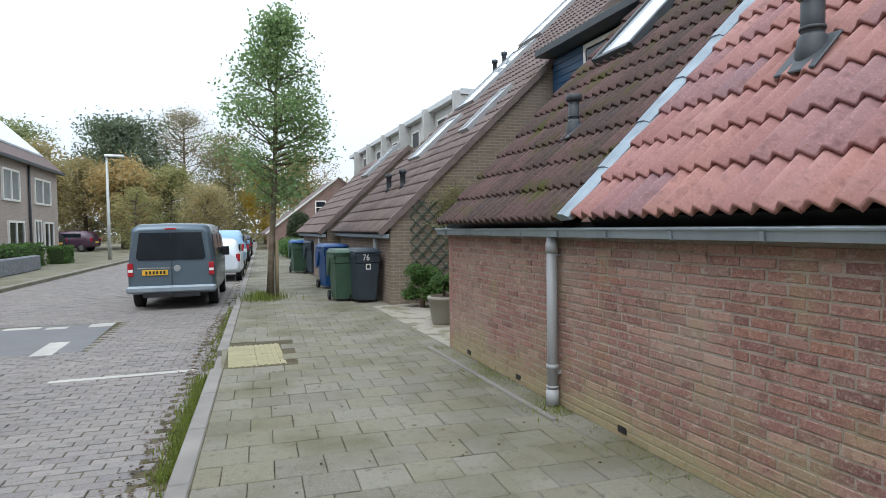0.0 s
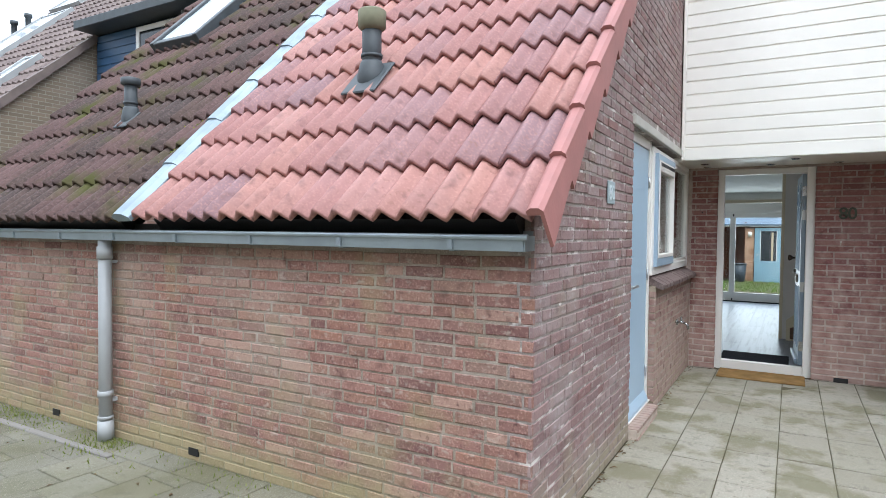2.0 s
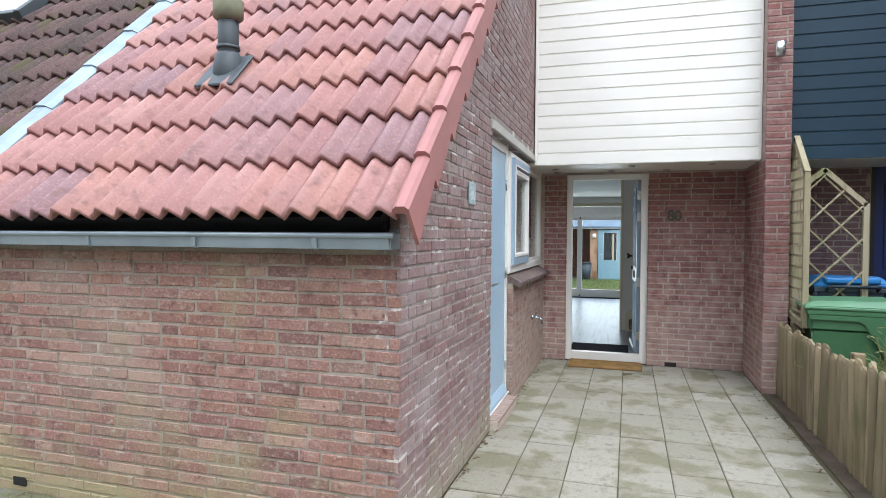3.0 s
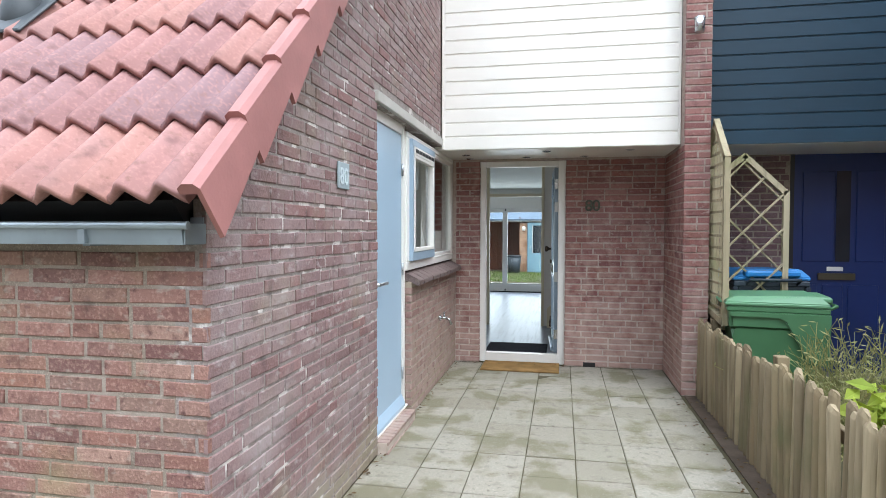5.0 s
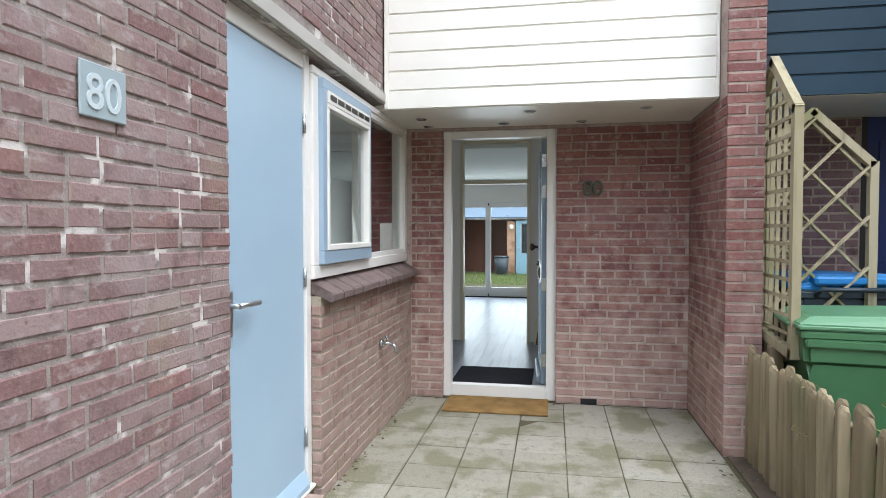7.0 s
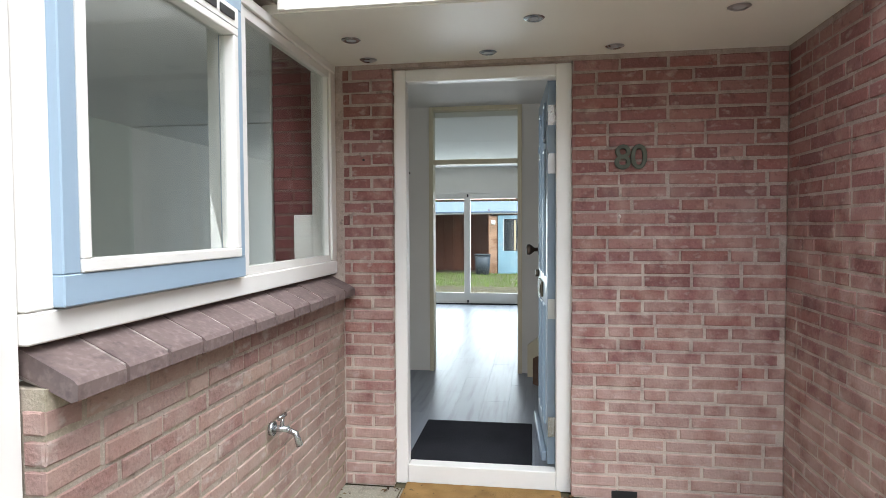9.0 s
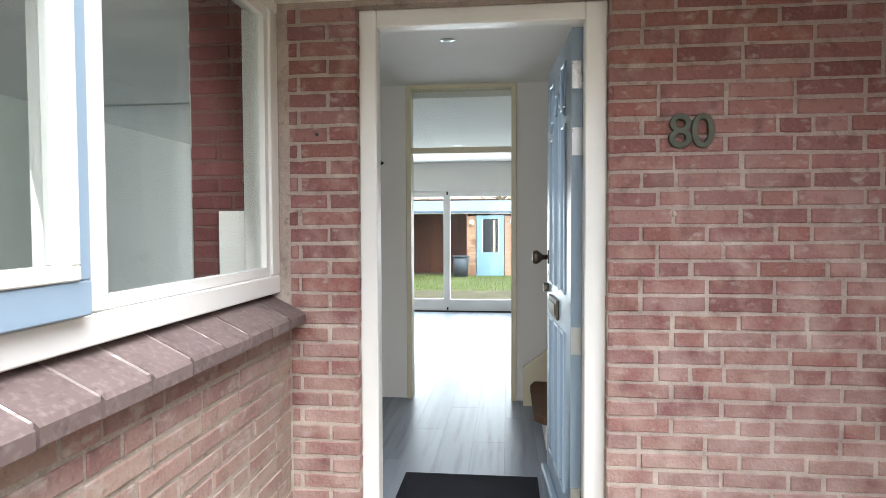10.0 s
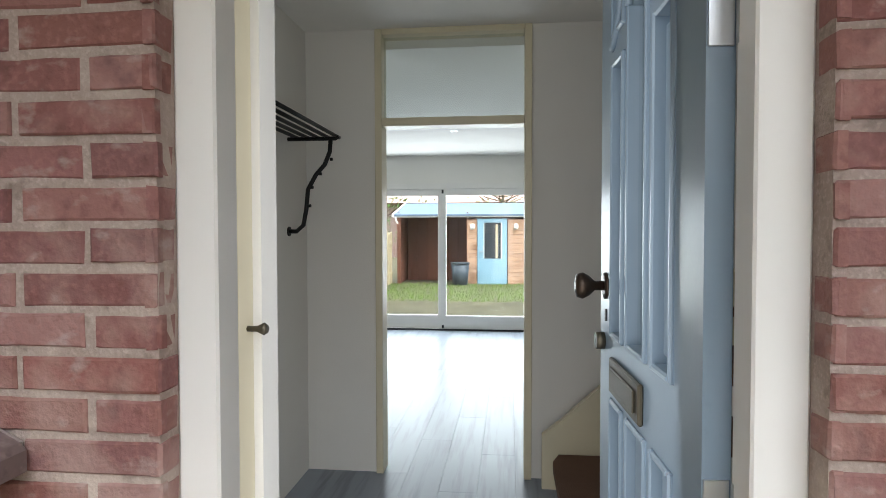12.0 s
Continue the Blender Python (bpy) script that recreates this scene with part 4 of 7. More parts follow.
pipe = thing("rain_pipe", "grey plastic rain pipe on the brick wall", "drainpipe")
px, py = 2.395, 4.517
part("shaft", tube(B(), [(px, py, 0.0), (px, py, 1.345)], 0.042, 16), PVC, pipe)
for z0, z1 in ((1.22, 1.30), (0.30, 0.34), (0.15, 0.17)):
    part("collar", tube(B(), [(px, py, z0), (px, py, z1)], 0.049, 16), PVC, pipe)
part("foot", tube(B(), [(px, py, 0.0), (px, py, 0.14)], 0.051, 16), PVC, pipe)
part("bracket", boxes((px, XW + 0.01, py - 0.03, py + 0.03, 1.19, 1.21), bevel=0.002), PVC, pipe)
part("bracket", boxes((px, XW + 0.01, py - 0.03, py + 0.03, 0.26, 0.285), bevel=0.002), PVC, pipe)


def roof_vent(x, y, h, r, label, big):
    v = thing("roof_vent", label, "vent pipe", "roof vents")
    z = roof_z(x) + 0.03
    k_ = 1.0 if big else 0.62
    bm = boxes((-0.17 * k_, 0.15 * k_, -0.13 * k_, 0.13 * k_, 0.062, 0.08), bevel=0.007)
    bmesh.ops.transform(bm, matrix=Matrix.Translation((x + 0.02, y, roof_z(x + 0.02))) @ SLOPE, verts=bm.verts[:])
    part("flashing", bm, VENT, v)
    part("boot", tube(B(), [(x, y, z - 0.1), (x, y, z + 0.06), (x, y, z + 0.13), (x, y, z + 0.15)], [r * 1.5, r * 1.45, r * 1.2, r * 1.02], 16), VENT, v)
    part("shaft", tube(B(), [(x, y, z), (x, y, z + h)], r, 16), VENT, v)
    part("ring", tube(B(), [(x, y, z + 0.17), (x, y, z + 0.19)], r * 1.12, 16), VENT, v)
    if big:
        part("cap", tube(B(), [(x, y, z + h - 0.12), (x, y, z + h - 0.1), (x, y, z + h), (x, y, z + h + 0.012)], [r * 1.05, r * 1.42, r * 1.46, r * 1.2], 18), plain("vent_cap", "6c6a55", 0.8, vary=0.25, scale=9), v, "mossy grey vent cap")
    else:
        part("cap", tube(B(), [(x, y, z + h - 0.04), (x, y, z + h - 0.03), (x, y, z + h + 0.02), (x, y, z + h + 0.03)], [r * 1.1, r * 1.5, r * 1.5, r * 0.8], 18), VENT, v)
    return v


roof_vent(3.16, 2.90, 0.46, 0.062, "tall dark grey roof vent with a mossy cap", True)
roof_vent(3.08, 5.29, 0.36, 0.05, "short dark grey roof vent on the old tiles", False)

# roof window in the old roof
rw = thing("roof_window", "tilted roof window, its pane painted pale as if reflecting the sky", "roof window", "roof windows")
rw.matrix_basis = Matrix.Translation((4.03, 5.6, roof_z(4.03) + 0.03)) @ SLOPE
part("frame", boxes((0, 1.35, 0, 0.06, 0, 0.13), (0, 1.35, 0.66, 0.72, 0, 0.13), (0, 0.07, 0.06, 0.66, 0, 0.12), (1.28, 1.35, 0.06, 0.66, 0, 0.12), bevel=0.006), VENT, rw)
part("pane", boxes((0.07, 1.28, 0.06, 0.66, 0.08, 0.1)), SKY_PALE_GLASS, rw)

# moss cushions on the old tiles
rnd = random.Random(3)
v, f = [], []
for i in range(3000):
    if rnd.random() < 0.55:
        s, y = rnd.uniform(0.1, 4.6), YLEAD + 0.1 + abs(rnd.gauss(0, 0.12))
    else:
        c = rnd.choice([(1.0, 5.6), (2.0, 5.7), (1.6, 6.2), (0.3, 6.6), (2.8, 5.3), (0.8, 6.5), (3.2, 5.0)])
        s, y = c[0] + rnd.gauss(0, 0.22), c[1] + rnd.gauss(0, 0.16)
    if not (0.02 < s < 5 and YLEAD + 0.06 < y < YEND - 0.22):
        continue
    x, z, r = RX + s * 0.7071, RZ + s * 0.7071, rnd.uniform(0.01, 0.03)
    z += 0.045
    b = len(v)
    n = 6
    for k in range(n):
        a = 2 * math.pi * k / n
        v.append((x + r * math.cos(a) * 0.8, y + r * math.sin(a), z + r * math.cos(a) * 0.8 - 0.012))
    v.append((x - 0.3 * r, y, z + 0.45 * r))
    f += [(b + k, b + (k + 1) % n, b + n) for k in range(n)]
tagged(joined("moss", v, f, MOSS), "green-brown moss cushions on old roof tiles", "moss")


# ---- numbers, tap, mats ----
def letters(text, size, depth, material, m, parent, name="numeral"):
    cu = bpy.data.curves.new("text", "FONT")
    cu.body, cu.size, cu.extrude, cu.bevel_depth = text, size, depth, depth * 0.35
    cu.resolution_u = 4
    ob = bpy.data.objects.new("text", cu)
    scene.collection.objects.link(ob)
    me = bpy.data.meshes.new_from_object(ob.evaluated_get(bpy.context.evaluated_depsgraph_get()))
    bpy.data.objects.remove(ob)
    me.materials.clear()
    me.materials.append(material)
    out = new(name, me)
    out.parent = parent
    out.matrix_basis = m
    return out


num = thing("house_number", "cast bronze house number 80 on dark brick", "house number")
FACE = Matrix(((0, 0, -1, 0), (-1, 0, 0, 0), (0, 1, 0, 0), (0, 0, 0, 1)))
for ch, y in (("8", 0.178), ("0", 0.105)):
    letters(ch, 0.16, 0.006, plain("numeral_bronze", "45483c", 0.5, 0.4, vary=0.25, scale=20), Matrix.Translation((XR - 0.012, y, 1.585)) @ FACE, num)
np_ = thing("number_plate", "small pale grey sign with house number 80", "house number")
part("plate", boxes((3.585, 3.745, YS - 0.012, YS - 0.004, 1.6, 1.735), bevel=0.003), plain("plate_grey", "98a5a9", 0.4, vary=0.1), np_)
letters("80", 0.125, 0.002, plain("plate_numeral", "bcc5c8", 0.5), Matrix.Translation((3.6, YS - 0.013, 1.622)) @ Matrix(((1, 0, 0, 0), (0, 0, -1, 0), (0, 1, 0, 0), (0, 0, 0, 1))), np_)

hole = thing("wall_plug", "small dark plug hole in the brick pier", "wall plug")
part("plug", tube(B(), [(XR - 0.004, 1.393, 1.654), (XR + 0.01, 1.393, 1.654)], 0.006, 10), BLACK, hole)
dab = thing("filler_dab", "small white dab of filler on the brickwork", "filler")
part("dab", tube(B(), [(XR - 0.004, 0.149, 1.362), (XR + 0.01, 0.149, 1.362)], [0.005, 0.011], 9), plain("filler_grey", "c4b5ad", 0.9), dab)

tap = thing("garden_tap", "chrome outdoor tap on the low brick wall", "tap")
tx, tz = 6.1, 0.59
part("rose", tube(B(), [(tx, YS - 0.016, tz), (tx, YS - 0.03, tz)], 0.026, 14), STEEL, tap)
part("body", tube(B(), [(tx, YS - 0.01, tz), (tx, YS - 0.085, tz)], 0.012, 10), STEEL, tap)
part("spout", tube(B(), [(tx, YS - 0.075, tz), (tx + 0.002, YS - 0.11, tz - 0.015), (tx + 0.002, YS - 0.125, tz - 0.06)], [0.011, 0.011, 0.013], 10), STEEL, tap)
part("handle", tube(B(), [(tx - 0.03, YS - 0.06, tz + 0.045), (tx + 0.03, YS - 0.06, tz + 0.045)], 0.008, 8), STEEL, tap)
part("spindle", tube(B(), [(tx, YS - 0.06, tz), (tx, YS - 0.06, tz + 0.045)], 0.008, 8), STEEL, tap)

mat = thing("doormat", "worn brown coir doormat before the front door", "doormat")
part("mat", boxes((6.63, 7.03, 0.42, 1.19, 0.001, 0.018), bevel=0.005), COIR, mat)

lampp = thing("wall_lamp", "small metal outdoor lamp high on the brick pier", "lamp")
part("bracket", boxes((6.0, 6.055, -0.70, -0.66, 3.02, 3.1), bevel=0.004), STEEL, lampp)
part("shade", tube(B(), [(5.98, -0.68, 3.0), (5.98, -0.68, 3.12)], [0.035, 0.045], 12), STEEL, lampp)

# air bricks low in the front wall
for y in (3.71, 5.25, 6.44):
    ab = thing("air_brick", "small dark ventilation slot in the brickwork", "air brick", "air bricks")
    part("grid", boxes((XW - 0.003, XW + 0.004, y - 0.045, y + 0.045, 0.035, 0.082)), BLACK, ab)
for y, z in ((0.12, 0.03),):
    ab = thing("air_brick", "small dark ventilation slot in the brickwork", "air brick", "air bricks")
    part("grid", boxes((XR - 0.003, XR + 0.004, y - 0.06, y + 0.06, 0.0, 0.045)), BLACK, ab)

# ---- neighbour's front door ----
nd = tagged(thing("door_4", "closed navy blue panelled front door", "door"), kind="structure")
part("leaf", boxes((7.03, 7.07, -2.6, -1.76, 0.05, 2.12), bevel=0.003), NAVY_DOOR, nd)
part("door_frame", boxes((7.01, 7.09, -1.76, -1.70, 0, 2.16), (7.01, 7.09, -2.66, -2.6, 0, 2.16), (7.01, 7.09, -2.6, -1.76, 2.121, 2.16)), BLACK, nd)
for y0, y1, z0, z1 in ((-2.12, -1.84, 1.1, 1.95), (-2.54, -2.30, 1.1, 1.95), (-1.98, -1.84, 0.2, 0.88), (-2.2, -2.02, 0.2, 0.88), (-2.5, -2.24, 0.2, 0.88)):
    part("panel", boxes((7.018, 7.032, y0, y1, z0, z1), bevel=0.005), NAVY_DOOR, nd)
part("pane", boxes((7.02, 7.032, -2.25, -2.13, 1.1, 1.95)), GLASS_DARK, nd)
part("letter_plate", boxes((7.01, 7.03, -2.3, -1.98, 0.925, 0.99), bevel=0.004), BRASS, nd, "aged brass letter plate")
part("sticker", boxes((7.026, 7.029, -2.2, -2.06, 1.01, 1.05)), LAMP_W, nd, "small white sticker")

# ---- fence, trellises ----
fence = thing("picket_fence", "low weathered picket fence of rough pointed slats", "fence")
rnd = random.Random(21)
x = 2.55
while x < 6.02:
    w = rnd.uniform(0.05, 0.072)
    h = 0.66 + rnd.uniform(-0.03, 0.025) + (0.04 if x < 4.2 else 0.0)
    if abs(x - 4.75) < 0.05:
        h, w = h + 0.02, 0.11
    t = rnd.uniform(-0.008, 0.008)
    bm = B()
    cols = []
    for q in range(7):                  # half-round across, the top rounded off
        u = -1 + q / 3
        yy, zz = 0.026 * math.sqrt(max(0.0, 1 - u * u)), h - 0.024 * u * u - rnd.uniform(0, 0.012)
        cols.append([bm.verts.new((u * w / 2, yy, -0.02)), bm.verts.new((u * w / 2, yy, zz - 0.02)), bm.verts.new((u * w / 2, yy * 0.55, zz)), bm.verts.new((u * w / 2, -0.008, zz - 0.006)), bm.verts.new((u * w / 2, -0.008, -0.02))])
    for a, b in zip(cols, cols[1:]):
        for q in range(4):
            bm.faces.new((a[q], b[q], b[q + 1], a[q + 1])).smooth = q == 0
    bm.faces.new(cols[0]), bm.faces.new(cols[-1][::-1])
    bmesh.ops.recalc_face_normals(bm, faces=bm.faces[:])
    ob = part("slat", bm, FENCE, fence)
    ob.matrix_basis = pose(x + w / 2, -0.735 + t, 0, rnd.uniform(-1.5, 1.5), rnd.uniform(-1.6, 1.6), rnd.uniform(-4, 4))
    x += w + rnd.uniform(0.004, 0.013)
for z in (0.18, 0.5):
    part("rail", boxes((2.55, 6.04, -0.79, -0.755, z, z + 0.06), bevel=0.004), FENCE, fence)
for x in (2.7, 4.4, 5.9):
    part("post", boxes((x, x + 0.07, -0.86, -0.792, -0.02, 0.68), bevel=0.005), FENCE, fence)

tr = thing("trellis_panel", "pale wooden trellis panel with a pointed top", "trellis", "trellises")
y0 = -0.835
bm = B()
beam(bm, (5.70, y0, 0.66), (5.70, y0, 1.97), 0.045, 0.045)
beam(bm, (6.38, y0, 0.72), (6.38, y0, 2.02), 0.045, 0.045)
part("frame", bm, LATTICE, tr)
part("top_rail", beam(B(), (5.69, y0, 1.94), (6.06, y0, 2.29), 0.045, 0.05), LATTICE, tr)
part("top_rail", beam(B(), (6.02, y0, 2.28), (6.40, y0, 1.98), 0.045, 0.05), LATTICE, tr)
part("bottom_rail", beam(B(), (5.69, y0, 0.68), (6.39, y0, 0.74), 0.045, 0.05), LATTICE, tr)
for i in range(6):
    x = 5.79 + 0.1 * i
    top = min(1.96 + (x - 5.70) * 0.93, 2.27 - (x - 6.03) * 0.8)
    part("lath", beam(B(), (x, y0 - 0.012, 0.72), (x, y0 - 0.012, top), 0.008, 0.02, (0, 1, 0)), LATTICE, tr)
for i in range(15):
    z = 0.78 + 0.095 * i
    xa, xb = 5.71, 6.37
    if z > 1.95:
        xa, xb = 5.70 + (z - 1.95) * 1.05, 6.38 - (z - 2.0) * 1.25 if z > 2.0 else 6.37
    part("lath", beam(B(), (xa, y0 + 0.006, z), (xb, y0 + 0.006, z), 0.008, 0.02), LATTICE, tr)

tr = thing("trellis_panel", "pale wooden trellis with wide diagonal lattice and pointed top", "trellis", "trellises")
X2, YL, YR = 6.2, -0.87, -1.42
part("post", beam(B(), (X2, YL, 0.55), (X2, YL, 1.86), 0.045, 0.045), LATTICE, tr)
part("post", beam(B(), (X2, YR, 0.55), (X2, YR, 1.72), 0.045, 0.045), LATTICE, tr)
part("top_rail", beam(B(), (X2, YL - 0.0, 1.84), (X2, -1.105, 2.02), 0.045, 0.045), LATTICE, tr)
part("top_rail", beam(B(), (X2, -1.09, 2.02), (X2, YR, 1.70), 0.045, 0.045), LATTICE, tr)
part("bottom_rail", beam(B(), (X2, YL, 0.57), (X2, YR, 0.57), 0.045, 0.045), LATTICE, tr)


def clip_lath(zc, sgn):
    """One diagonal lath, cut at the posts and under the top rails."""
    pts = []
    for k in range(60):
        y = YL + (YR - YL) * k / 59
        z = zc + 1.04 * sgn * (YL - y)
        top = 1.85 + (YL - y) / 0.23 * 0.17 if y > -1.10 else 2.01 + (-1.10 - y) / (0.32) * -0.3
        if 0.58 < z < top:
            pts.append((y, z))
    return (pts[0], pts[-1]) if len(pts) > 4 else None


for k in range(12):
    for sgn in (1, -1):
        seg = clip_lath(0.293 * k + (-0.027 if sgn > 0 else 0.138), sgn)
        if seg:
            part("lath", beam(B(), (X2 - 0.008 * sgn, *seg[0]), (X2 - 0.008 * sgn, *seg[1]), 0.014, 0.028, (1, 0, 0)), LATTICE, tr)


# ---- wheelie bins ----
def wheelie_bin(m, body, lid, label, number="", mark=False):
    """A two-wheeled refuse bin: front towards -y, its hinge and wheels behind."""
    w, d, h = 0.29, 0.36, 0.98
    root = thing("wheelie_bin", label, "refuse bin", "wheelie bins")
    root.matrix_basis = m
    bm = B()
    lv = []
    for z, fw, y0, y1 in ((0.06, 0.78, -0.25, 0.26), (0.7, 0.93, -0.34, 0.31), (0.78, 0.95, -0.35, 0.33), (0.80, 1.0, -0.365, 0.345), (h, 1.0, -0.37, 0.36)):
        lv.append([bm.verts.new((sx * w * fw, y, z)) for sx, y in ((-1, y0), (1, y0), (1, y1), (-1, y1))])
    for a, b in zip(lv, lv[1:]):
        for k in range(4):
            bm.faces.new((a[k], a[(k + 1) % 4], b[(k + 1) % 4], b[k]))
    bm.faces.new(lv[0][::-1]), bm.faces.new(lv[-1])
    bmesh.ops.bevel(bm, geom=[e for e in bm.edges if abs((e.verts[0].co - e.verts[1].co).normalized().z) > 0.7], offset=0.03, segments=2, affect="EDGES")
    part("body", bm, body, root)
    part("rim", boxes((-w - 0.014, w + 0.014, -0.385, 0.365, h - 0.05, h - 0.005), bevel=0.008), body, root)
    bm = B()
    out = [(-w - 0.02, -0.4), (w + 0.02, -0.4), (w + 0.02, 0.36), (-w - 0.02, 0.36)]
    a = [bm.verts.new((x, y, h)) for x, y in out]
    b = [bm.verts.new((x, y, h + 0.03)) for x, y in out]
    c = [bm.verts.new((x * 0.82, y * 0.82, h + 0.075 + 0.02 * (y > 0))) for x, y in out]
    for p, q in ((a, b), (b, c)):
        for k in range(4):
            bm.faces.new((p[k], p[(k + 1) % 4], q[(k + 1) % 4], q[k]))
    bm.faces.new(a[::-1]), bm.faces.new(c)
    bmesh.ops.bevel(bm, geom=bm.edges[:], offset=0.008, segments=2, affect="EDGES")
    ld = part("lid", bm, lid, root)
    part("lip", boxes((-0.16, 0.16, -0.43, -0.395, h + 0.005, h + 0.025), bevel=0.006), lid, ld)
    for s in (-1, 1):                   # the raised shoulder that runs down to the axle
        bm = extrude_poly(B(), [(-0.36, h - 0.10), (0.0, h - 0.10), (0.05, h - 0.13), (0.22, h - 0.46), (0.36, h - 0.5), (0.37, h - 0.05), (-0.37, h - 0.05)], "x", s * 0.27, s * (w + 0.022))
        bmesh.ops.bevel(bm, geom=bm.edges[:], offset=0.008, segments=2, affect="EDGES")
        part("shoulder", bm, body, root)
    part("hinge_cover", boxes((-0.22, 0.22, 0.3, 0.4, h + 0.03, h + 0.085), bevel=0.015), lid, ld)
    part("handle", tube(B(), [(-0.2, 0.36, h - 0.03), (-0.2, 0.43, h + 0.01), (0.2, 0.43, h + 0.01), (0.2, 0.36, h - 0.03)], 0.014, 8), body, root)
    part("axle", tube(B(), [(-0.27, 0.27, 0.1), (0.27, 0.27, 0.1)], 0.012, 8), STEEL, root)
    for s in (-1, 1):
        wh = part("wheel", tube(B(), [(s * 0.25, 0.27, 0.1), (s * 0.295, 0.27, 0.1)], 0.1, 18), TYRE, root)
        part("hub", tube(B(), [(s * 0.29, 0.27, 0.1), (s * 0.3, 0.27, 0.1)], 0.055, 14), BIN_GREY, wh)
    face = Matrix(((1, 0, 0, 0), (0, 0, -1, 0), (0, 1, 0, 0), (0, 0, 0, 1)))
    if number:
        letters(number, 0.17, 0.001, LAMP_W, Matrix.Translation((-0.13, -0.386, 0.84)) @ face, root, "painted_number")
    if mark:
        part("sticker", boxes((-0.05, 0.06, -0.376, -0.369, 0.66, 0.77)), LAMP_W, root, "small white sticker")
        part("sticker_print", boxes((-0.03, 0.04, -0.379, -0.376, 0.68, 0.75)), BLACK, root)
    return root


wheelie_bin(pose(5.79, -1.2, -0.01, 0, 0, 172) @ Matrix.Diagonal((0.95, 0.9, 0.86, 1)), BIN_GREEN, BIN_LID, "green wheelie bin behind the picket fence")
wheelie_bin(pose(6.58, -1.3, -0.01, 0, 0, 95), BIN_GREY, BIN_CYAN, "wheelie bin with a bright blue lid behind the trellis")
wheelie_bin(pose(2.47, 11.95, 0, 0, 0, 3) @ Matrix.Diagonal((0.82, 0.95, 0.98, 1)), BIN_GREY, BIN_GREY, "anthracite wheelie bin with painted number 76", "76", True)
wheelie_bin(pose(2.16, 12.35, 0, 0, 0, 3) @ Matrix.Diagonal((0.9, 0.95, 0.96, 1)), BIN_OLIVE, BIN_OLIVE, "dull green wheelie bin beside another bin")
wheelie_bin(pose(2.35, 15.0, 0, 0, 0, 8), BIN_BLUE, BIN_BLUE, "blue wheelie bin for paper on the pavement")
wheelie_bin(pose(2.62, 19.8, 0, 0, 0, 12), BIN_GREY, BIN_GREY, "dark grey wheelie bin on the pavement", "80")
wheelie_bin(pose(2.2, 20.6, 0, 0, 0, 4), BIN_OLIVE, BIN_BLUE, "green wheelie bin with a blue lid")
wheelie_bin(pose(2.5, 23.5, 0, 0, 0, 4), BIN_OLIVE, BIN_OLIVE, "dark green wheelie bin far along the pavement")


# ---- plants ----
def leaf_cloud(name, material, parent, centre, radii, n, size, rnd, inner=0.45, lumps=0):
    """Many small bent leaves in an uneven, lumpy cloud."""
    v, f = [], []
    blobs = [(Vector(centre), radii, 1.0)]
    if lumps:
        blobs = []
        for _ in range(lumps):
            d = Vector((rnd.gauss(0, 1), rnd.gauss(0, 1), rnd.gauss(0, 1))).normalized()
            k = rnd.uniform(0.35, 0.8)
            blobs.append((Vector(centre) + Vector((d[0] * radii[0], d[1] * radii[1], d[2] * radii[2])) * k, [r * rnd.uniform(0.28, 0.5) for r in radii], 1.0))
    for _ in range(n):
        c, rr, _k = rnd.choice(blobs)
        d = Vector((rnd.gauss(0, 1), rnd.gauss(0, 1), rnd.gauss(0, 1))).normalized() * (rnd.uniform(inner, 1.05))
        p = c + Vector((d[0] * rr[0], d[1] * rr[1], d[2] * rr[2]))
        a = Vector((rnd.gauss(0, 1), rnd.gauss(0, 1), rnd.gauss(0, 0.6))).normalized()
        b = a.orthogonal().normalized()
        s = size * rnd.uniform(0.6, 1.3)
        k = len(v)
        q = a.cross(b) * s * 0.15
        v += [tuple(p - a * s), tuple(p + b * s * 0.5 - q), tuple(p + a * s), tuple(p - b * s * 0.5 - q)]
        f.append((k, k + 1, k + 2, k + 3))
    ob = joined(name, v, f, material, parent)
    return ob


rnd = random.Random(8)
bush = thing("shrub", "dense dark green evergreen shrub by the wall", "shrub")
part("stem", tube(B(), [(3.25, 10.6, 0), (3.25, 10.6, 0.6)], [0.05, 0.02], 6), BARK, bush)
leaf_cloud("crown", LEAF_BUSH, bush, (3.25, 10.55, 0.45), (0.5, 0.55, 0.42), 4200, 0.028, rnd, lumps=9)
pot = thing("potted_shrub", "clipped green shrub in a round grey pot", "potted plant")
pc = (3.0, 8.75)
bm = tube(B(), [(*pc, 0.0), (*pc, 0.03), (*pc, 0.36), (*pc, 0.37), (*pc, 0.41), (*pc, 0.415)], [0.17, 0.185, 0.235, 0.25, 0.25, 0.22], 24)
part("pot", bm, TERRA, pot)
part("soil", tube(B(), [(*pc, 0.405), (*pc, 0.42)], 0.215, 20), SOIL, pot)
part("stem", tube(B(), [(*pc, 0.4), (*pc, 0.7)], [0.02, 0.012], 6), BARK, pot)
leaf_cloud("crown", LEAF_BUSH, pot, (pc[0], pc[1], 0.64), (0.26, 0.26, 0.24), 2600, 0.018, rnd, lumps=6)

